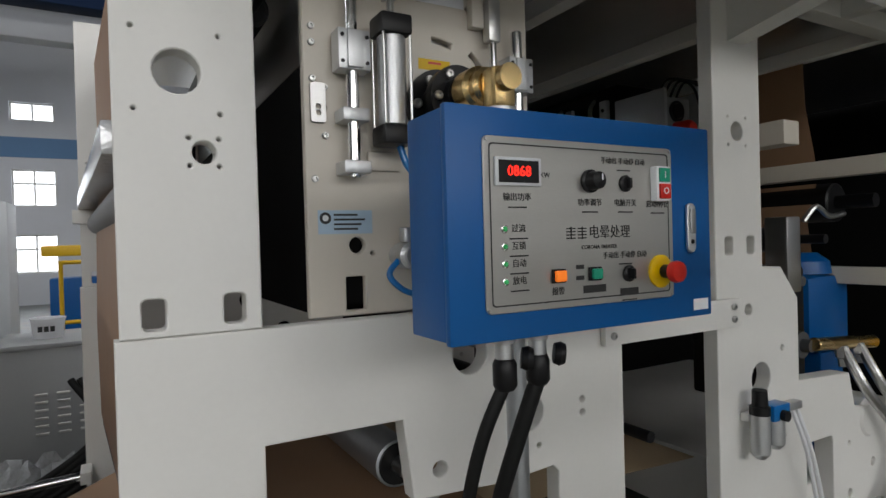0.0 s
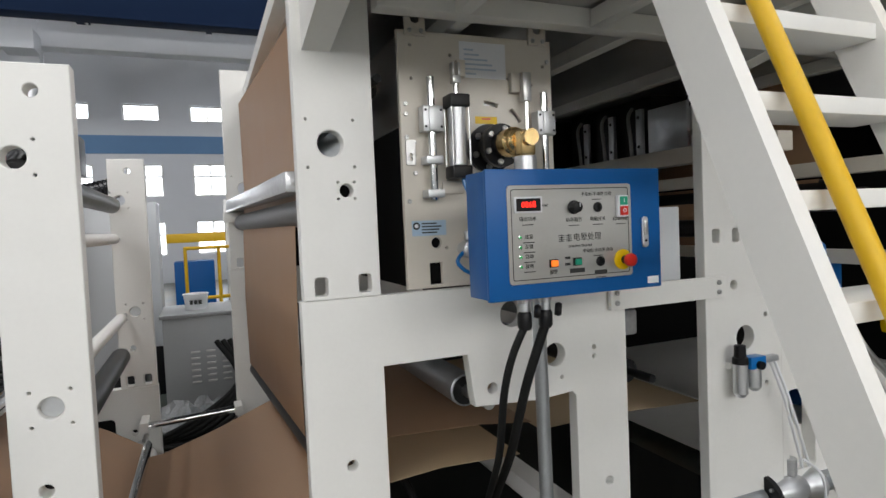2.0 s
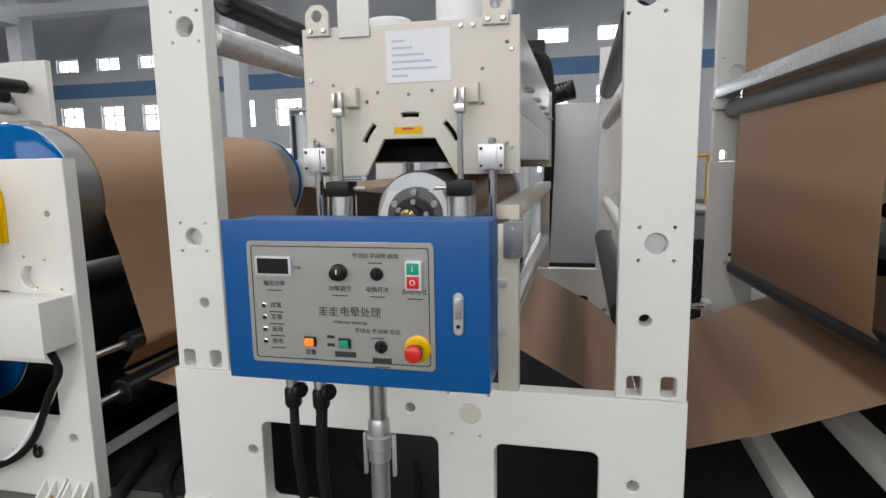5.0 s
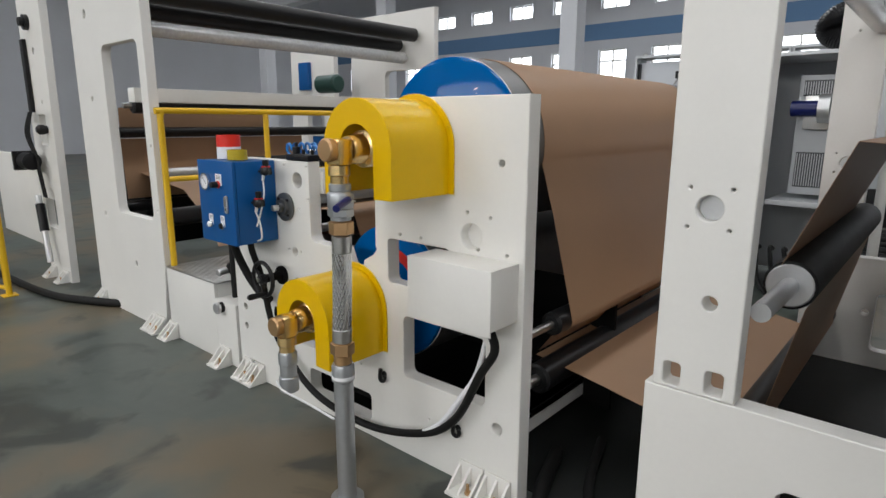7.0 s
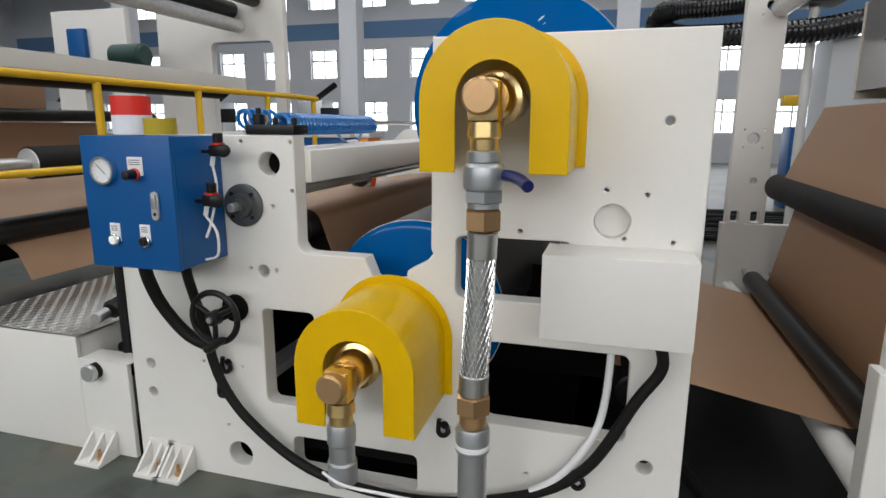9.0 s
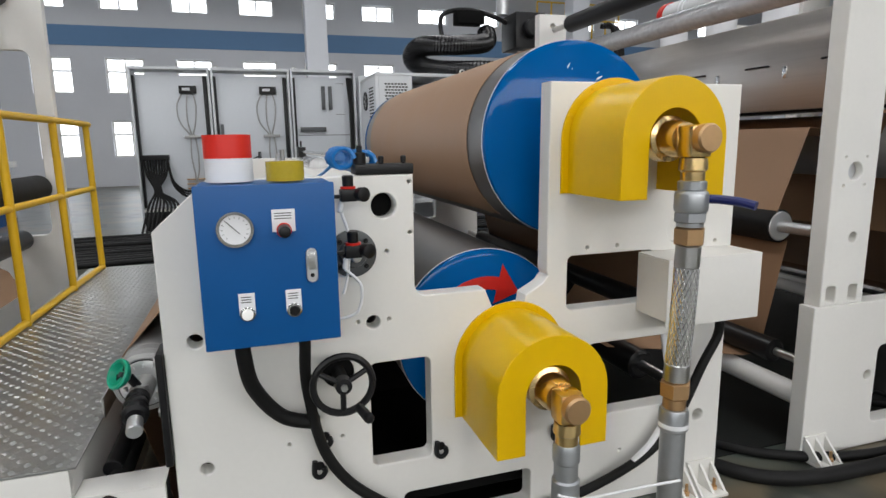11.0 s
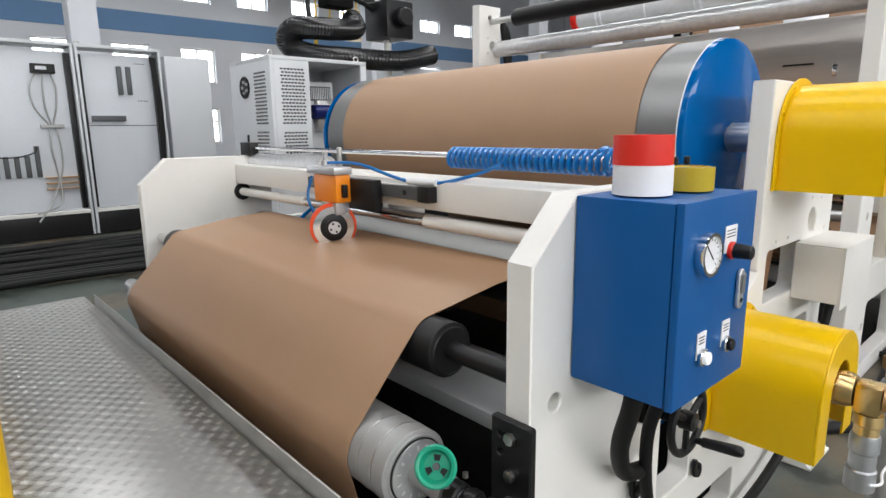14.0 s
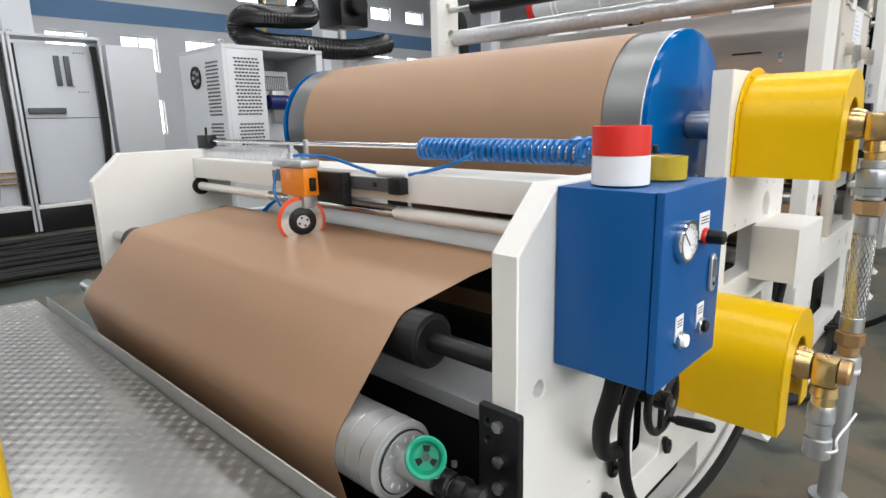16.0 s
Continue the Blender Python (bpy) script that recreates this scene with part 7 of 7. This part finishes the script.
tall_cabinet(2.36, 3.02, 4.6, 1.98, "plain pale grey tall cabinet behind the machine")
tall_cabinet(2.5, 2.95, 3.3, 1.87, "plain pale grey tall cabinet behind the machine")
for k in range(3):
    cable("hanging_hose", [(2.36, 3.2 + 0.05 * k, 2.28), (2.44 + 0.03 * k, 3.2, 2.2), (2.50 + 0.02 * k, 3.2, 1.7), (2.48 + 0.02 * k, 3.2, 1.0), (2.50, 3.2, 0.55)], 0.022, RUBBER, "black hose hanging behind the treater", "hose", "hanging hoses")
PANEL_GREY = material("galvanised_mounting_panel", (0.66, 0.69, 0.73), 0.45, 0.15, 0.03, 30, 0.01, 0.06)
# open electrical cabinets in a row
for i, (x0, x1) in enumerate(((-2.35, -1.25), (-1.25, -0.10), (-0.10, 0.92))):
    cab = thing("electrical_cabinet", "open grey electrical cabinet with wiring inside", "electrical cabinet", (x0, 8.0, 0), "electrical cabinets")
    w = x1 - x0 - 0.02
    part("back_panel", box(0.03, w - 0.03, 0.13, 0.16, 0.35, 2.30, 0), PANEL_GREY, cab)
    for xx in (0, w - 0.03):
        part("upright", box(xx, xx + 0.03, 0, 0.40, 0.02, 2.36, 0.004), GREY_CAB, cab)
    part("top_frame", box(0, w, 0, 0.40, 2.3605, 2.40, 0.004), GREY_CAB, cab)
    part("base", box(0.031, w - 0.031, 0, 0.40, 0.02, 0.30, 0.004), BLACK, cab)
    for xx in (0.045, w - 0.085):
        part("cable_duct", box(xx - 0.012, xx + 0.022 + 0.02 * (xx > 0.2), 0.27, 0.349, 0.36, 2.28, 0.004), BLACK, cab, "black cable duct")
    part("sill", box(0.031, w - 0.031, 0.0, 0.04, 0.301, 0.345, 0.003), WHITE, cab)
    if i < 2:
        part("device", box(w * 0.60, w * 0.82, 0.27, 0.349, 2.03, 2.14, 0.004), BLACK, cab, "black terminal device")
        part("device_label", box(w * 0.64, w * 0.74, 0.268, 0.2695, 2.07, 2.11, 0), GREY_CAB, cab)
        for q in range(3):
            part("wire", hose([(w * (0.63 + 0.07 * q), 0.30, 2.03), (w * (0.56 + 0.12 * q), 0.26, 1.85), (w * (0.58 + 0.10 * q), 0.26, 1.62), (w * (0.68 + 0.03 * q), 0.29, 1.45), (w * (0.69 + 0.03 * q), 0.30, 1.42)], 0.011, 6), MATTE_STEEL, cab, "grey control wire")
        part("terminal_row", box(w * 0.62, w * 0.84, 0.29, 0.349, 1.38, 1.42, 0.003), MATTE_STEEL, cab)
        for q in range(2):
            part("wire", hose([(w * (0.70 + 0.06 * q), 0.30, 1.38), (w * (0.69 + 0.09 * q), 0.28, 1.1), (w * (0.72 + 0.03 * q), 0.28, 0.8), (w * (0.70 - 0.1 * q), 0.20, 0.45), (w * 0.45, 0.02, 0.36 - 0.1 * q)], 0.011, 6), MATTE_STEEL, cab, "grey control wire")
        for q in range(3):
            part("copper_bar", box(w * 0.60, w * 0.92, 0.28, 0.349, 0.62 + 0.07 * q, 0.635 + 0.07 * q, 0.002), BRASS_NUT, cab, "copper busbar")
    if i == 0:
        part("cable_comb", box(w * 0.06, w * 0.40, 0.27, 0.349, 1.06, 1.14, 0.004), BLACK, cab)
        for q in range(9):
            part("cable_drop", hose([(w * (0.08 + 0.037 * q), 0.28, 1.07), (w * (0.11 + 0.03 * q), 0.22, 0.85), (w * (0.20 + 0.02 * (q % 5)), 0.14, 0.62), (w * (0.12 + 0.045 * q), 0.06, 0.42), (w * (0.05 + 0.05 * q), -0.25, 0.06)], 0.017, 6), RUBBER, cab)
        for q in range(3):
            part("cable_swag", hose([(w * 0.38, 0.25, 1.05), (w * 0.44, 0.18, 0.75 - 0.03 * q), (w * 0.62, 0.16, 0.60 - 0.04 * q), (w * 0.86, 0.18, 0.68 - 0.03 * q), (w * 0.94, 0.2, 0.82)], 0.017, 6), RUBBER, cab, "black cable swag")
    if i == 1:
        part("terminal_strip", box(w * 0.075, w * 0.115, 0.30, 0.349, 1.25, 1.58, 0.002), IRON, cab)
        for q in range(5):
            part("terminal_strip", box(w * (0.15 + 0.095 * q), w * (0.195 + 0.095 * q), 0.30, 0.349, 0.78, (1.04 if q < 4 else 1.16), 0.004), IRON, cab, "dark terminal strip")
        part("strip_wire", hose([(w * 0.09, 0.30, 1.25), (w * 0.14, 0.28, 1.06), (w * 0.34, 0.28, 1.03), (w * 0.52, 0.28, 1.08), (w * 0.55, 0.30, 1.15)], 0.008, 6), RUBBER, cab)
    if i == 2:
        for q in range(2):
            part("terminal_strip", box(w * (0.47 + 0.11 * q), w * (0.525 + 0.11 * q), 0.30, 0.349, 1.80, 2.16, 0.003), IRON, cab, "dark terminal strip")
        part("terminal_strip", box(w * 0.12, w * 0.52, 0.30, 0.349, 1.46, 1.53, 0.003), IRON, cab, "dark terminal strip")
        part("panel_joint", box(w * 0.09, w * 0.92, 0.345, 0.3495, 1.40, 1.41, 0), IRON, cab)
        for zz in (2.20, 1.72):
            for q in range(4):
                part("screw_hole", box(w * (0.70 + 0.035 * q), w * (0.715 + 0.035 * q), 0.347, 0.3495, zz, zz + 0.015, 0), INK, cab)
        for q in range(3):
            part("cable_run", hose([(w * (0.86 + 0.02 * q), 0.18, 2.28), (w * (0.90 + 0.015 * q), 0.16, 1.7), (w * (0.88 + 0.02 * q), 0.15, 1.1), (w * (0.78 + 0.03 * q), 0.12, 0.5), (w * 0.7, 0.05, 0.36)], 0.018, 6), RUBBER, cab)
    for piece in cab.children:
        if piece.name.split(".")[0] not in ("back_panel", "upright", "top_frame", "base", "sill"):
            piece.location.y = -0.22
    part("lifting_eye", hose([(0.05, 0.2, 2.40), (0.05, 0.2, 2.44), (0.10, 0.2, 2.44), (0.10, 0.2, 2.40)], 0.01, 6), STEEL, cab)
tall_cabinet(0.95, 1.55, 8.0, 2.32, "closed pale grey electrical cabinet")
random.seed(4)
for k in range(16):
    y = 5.2 + 0.14 * k
    pts = [(-6 + 2.2 * j + random.uniform(-0.4, 0.4), y + random.uniform(-0.18, 0.18), 0.03 + 0.04 * random.random()) for j in range(5)]
    cable("floor_cable", pts, 0.03, RUBBER, "loose black power cable on the floor", group="floor cables")

rack = thing("vented_cabinet", "grey drive cabinet with perforated vents and open front", "cabinet", (0.34, 3.7, 0), "tall cabinets")
part("side", box(0, 0.03, 0, 0.75, 0.05, 1.85, 0.004), GREY_CAB, rack)
part("front_left", box(0.031, 0.34, 0, 0.03, 0.05, 1.85, 0.004), GREY_CAB, rack)
part("top", box(0.0, 0.90, 0, 0.75, 1.851, 1.88, 0.004), GREY_CAB, rack)
part("front_right", box(0.84, 0.90, 0, 0.03, 0.05, 1.85, 0.004), GREY_CAB, rack)
part("back", box(0.031, 0.90, 0.70, 0.75, 0.05, 1.85, 0.004), GREY_CAB, rack)
part("right_side", box(0.87, 0.90, 0.031, 0.70, 0.05, 1.85, 0.004), GREY_CAB, rack)
part("inner_frame", box(0.46, 0.72, 0.27, 0.30, 0.78, 1.72, 0.006), GREY_CAB, rack)
for z0, z1 in ((1.56, 1.68), (0.84, 1.12)):
    g = part("louvre_panel", box(0.49, 0.69, 0.262, 0.2695, z0, z1, 0.002), IRON, rack, "dark louvred vent panel")
    for k in range(11):
        part("louvre_slat", box(0.497 + 0.0175 * k, 0.504 + 0.0175 * k, 0.256, 0.2615, z0 + 0.01, z1 - 0.01, 0), GREY_CAB, g)
part("fan_bracket", box(0.52, 0.70, 0.20, 0.26, 1.30, 1.56, 0.006), STEEL, rack)
part("blue_motor", rod((0.44, 0.15, 1.46), (0.62, 0.15, 1.46), 0.06), NAVY, rack, "navy blue fan motor")
part("fan_ring", turned([(0, 0.11), (0.08, 0.11), (0.08, 0.09)], (0.63, 0.15, 1.46), (1, 0, 0), 24), ALU, rack)
part("inner_shelf", box(0.35, 0.83, 0.05, 0.69, 0.70, 0.74, 0.004), GREY_CAB, rack)
for zz, rows in ((1.36, 17), (1.05, 10)):
    for i in range(7):
        for j in range(rows):
            part("vent_slot", box(0.085 + 0.030 * i + 0.010 * (j % 2), 0.107 + 0.030 * i + 0.010 * (j % 2), -0.002, -0.0002, zz + 0.026 * j, zz + 0.013 + 0.026 * j, 0), INK, rack)
for zz, rows in ((1.36, 15), (1.12, 7)):
    for i in range(6):
        for j in range(rows):
            part("vent_slot", box(-0.002, -0.0002, 0.08 + 0.035 * i + 0.012 * (j % 2), 0.105 + 0.035 * i + 0.012 * (j % 2), zz + 0.028 * j, zz + 0.014 + 0.028 * j, 0), INK, rack)
fan = part("side_fan", turned([(0, 0.088), (0.010, 0.088), (0.012, 0.080), (0.004, 0.078), (0.004, 0.02)], (-0.001, 0.46, 1.66), (-1, 0, 0), 28), BLACK, rack, "black fan grille")
for k in range(5):
    a = 1.257 * k
    part("fan_blade", box(-0.010, -0.0055, 0.46 + 0.045 * math.cos(a) - 0.022, 0.46 + 0.045 * math.cos(a) + 0.022, 1.66 + 0.045 * math.sin(a) - 0.012, 1.66 + 0.045 * math.sin(a) + 0.012, 0.003), MATTE_STEEL, fan)
for xx in (0.05, 0.85):
    part("lifting_eye", hose([(xx + 0.022 * math.cos(0.524 * q), 0.08, 1.905 + 0.022 * math.sin(0.524 * q)) for q in range(13)], 0.006, 6, 1, smooth=False), STEEL, rack)
for k in range(4):
    part("motor_cable", hose([(0.3 + 0.1 * k, 0.3, 0.3), (0.35 + 0.1 * k, -0.05, 0.35), (0.4 + 0.12 * k, -0.15, 0.12), (0.5 + 0.15 * k, -0.25, 0.03)], 0.018, 8), RUBBER, rack)
bighose = thing("extraction_hose", "large black corrugated extraction hose", "hose", (0, 0, 0))
HOSE_GLOSS = material("glossy_black_duct_foil", (0.012, 0.012, 0.013), 0.2, 0, 0.15, 40, 0.06, 0.2, spec=0.6)
part("hose_run", hose([(2.7, 4.5, 2.12), (2.2, 4.45, 2.02), (1.6, 4.4, 2.0), (1.1, 4.4, 2.0), (0.88, 4.4, 2.09), (0.98, 4.4, 2.22), (1.4, 4.45, 2.26), (1.75, 4.6, 2.32), (1.85, 4.8, 2.45)], 0.10, 18, 26, None, 0.05), HOSE_GLOSS, bighose)
ctl = thing("duct_motor", "black duct motor box above the hose", "motor", (2.0, 4.6, 2.25))
part("motor_box", box(0.05, 0.40, -0.15, 0.25, 0.0, 0.38, 0.02), BLACK, ctl)
part("pipework", hose([(-0.7, 0.1, 0.1), (-0.7, 0.1, 0.35), (-0.4, 0.1, 0.42), (-0.1, 0.1, 0.36), (0.05, 0.1, 0.3)], 0.025, 8), BLACK, ctl)
part("valve_box", box(-0.55, -0.25, 0.0, 0.2, 0.26, 0.40, 0.02), DARK, ctl)
part("exhaust_pipe", rod((0.0, 0.1, 0.38), (0.0, 0.1, 0.85), 0.07), ALU, ctl)
part("motor_fan", turned([(0, 0.09), (0.03, 0.10), (0.10, 0.10), (0.12, 0.08)], (0.22, -0.151, 0.20), (0, -1, 0), 24), BLACK, ctl)
part("exhaust_cap", turned([(0, 0.085), (0.03, 0.085), (0.03, 0.075), (0.10, 0.075), (0.10, 0.085), (0.13, 0.085)], (0.0, 0.1, 0.60), (0, 0, 1), 24), GALV, ctl)
part("stand_leg", rod((0.2, 0.05, -2.249), (0.2, 0.05, 0.0), 0.04), WHITE, ctl)
part("hose_leg", rod((-0.6, -0.2, -2.249), (-0.6, -0.2, -0.36), 0.04), WHITE, ctl)

# far machines along the hall
yf = thing("yellow_railing", "yellow guard rails round a far machine", "railing", (3.2, 7.2, 0), "yellow railings")
for k in range(4):
    part("rail_post", rod((0.45 * k, 0, 0), (0.45 * k, 0, 1.45), 0.025), YELLOW_RAIL, yf)
for z in (0.7, 1.43):
    part("far_rail", rod((0, 0, z), (1.35, 0, z), 0.025), YELLOW_RAIL, yf)
fm = thing("far_machine", "blue and white machine standing far off", "machine", (3.1, 8.2, 0), "far machines")
part("cabinet", box(-0.1, 0.5, 0, 0.5, 0, 1.2, 0.02), BLUE, fm)
part("column", box(0.7, 1.1, 0.1, 0.5, 0, 2.2, 0.03), WHITE, fm)
part("arm", box(-0.2, 1.2, 0.2, 0.4, 1.5, 1.65, 0.02), YELLOW_RAIL, fm)
part("head", box(0.75, 1.05, -0.1, 0.1, 1.0, 1.35, 0.03), ALU, fm)
for x, y in ((-6.2, 9.5), (-9.0, 10.0), (-12.5, 9.0)):
    fm = thing("far_machine", "blue workbench machine with dark tooling far off", "machine", (x, y, 0), "far machines")
    part("bench", box(0, 1.5, 0, 0.8, 0, 0.95, 0.02), BLUE, fm)
    part("bed", box(-0.1, 1.6, -0.05, 0.85, 0.951, 1.05, 0.02), WHITE, fm)
    part("tower", box(0.3, 0.9, 0.2, 0.7, 1.051, 1.7, 0.03), ALU, fm)
    part("monitor", box(0.9, 1.3, 0.1, 0.15, 1.25, 1.55, 0.01), BLACK, fm)
    part("tool_arm", rod((0.6, 0.4, 1.7), (1.2, 0.2, 2.0), 0.06), BLACK, fm)
mez = thing("yellow_railing", "yellow railing of a far raised walkway", "railing", (8.2, 16.2, 4.6), "yellow railings")
for k in range(7):
    part("rail_post", rod((0.5 * k, 0, -0.2), (0.5 * k, 0, 1.0), 0.025), YELLOW_RAIL, mez)
for z in (0.5, 1.0):
    part("far_rail", rod((0, 0, z), (3.0, 0, z), 0.025), YELLOW_RAIL, mez)
part("walkway", box(-0.2, 3.2, 0, 0.9, -0.3, -0.2, 0.01), YELLOW_RAIL, mez)
for x in (0.2, 2.8):
    part("walkway_leg", rod((x, 0.4, -4.6), (x, 0.4, -0.301), 0.06), YELLOW_RAIL, mez)

for k in range(4):
    st = thing("exhaust_stub", "short white exhaust stub on the treater hood", "duct", (1.98, 0.55 + 0.42 * k, 1.851), "exhaust stubs")
    part("stub_tube", rod((0, 0, 0), (0, 0, 0.13), 0.085, 28), PAPER, st)
    part("stub_rim", turned([(0, 0.088), (0.02, 0.092), (0.03, 0.088)], (0, 0, 0.1), (0, 0, 1), 28), PAPER, st)


# ---- what turns ----
def motions():
    """The driven rolls turn with the running paper."""
    tenths = [k / 10 for k in range(161)]
    walk(upper, [(t, pose(UX, 0, UZ, 0, -550 * (t - 11.1), 0)) for t in tenths])
    walk(lower, [(t, pose(LX, 0, LZ, 0, 615 * (t - 11.0) - 30, 0)) for t in tenths])
    fine = [k / 16 for k in range(257)]
    walk(roll_shaft_b, [(t, pose(0, 0, 0, 0, 1150 * t, 0)) for t in fine])
    walk(shaft, [(t, pose(4.55, YP, 1.925, 0, -1150 * t, 0)) for t in fine])


motions()
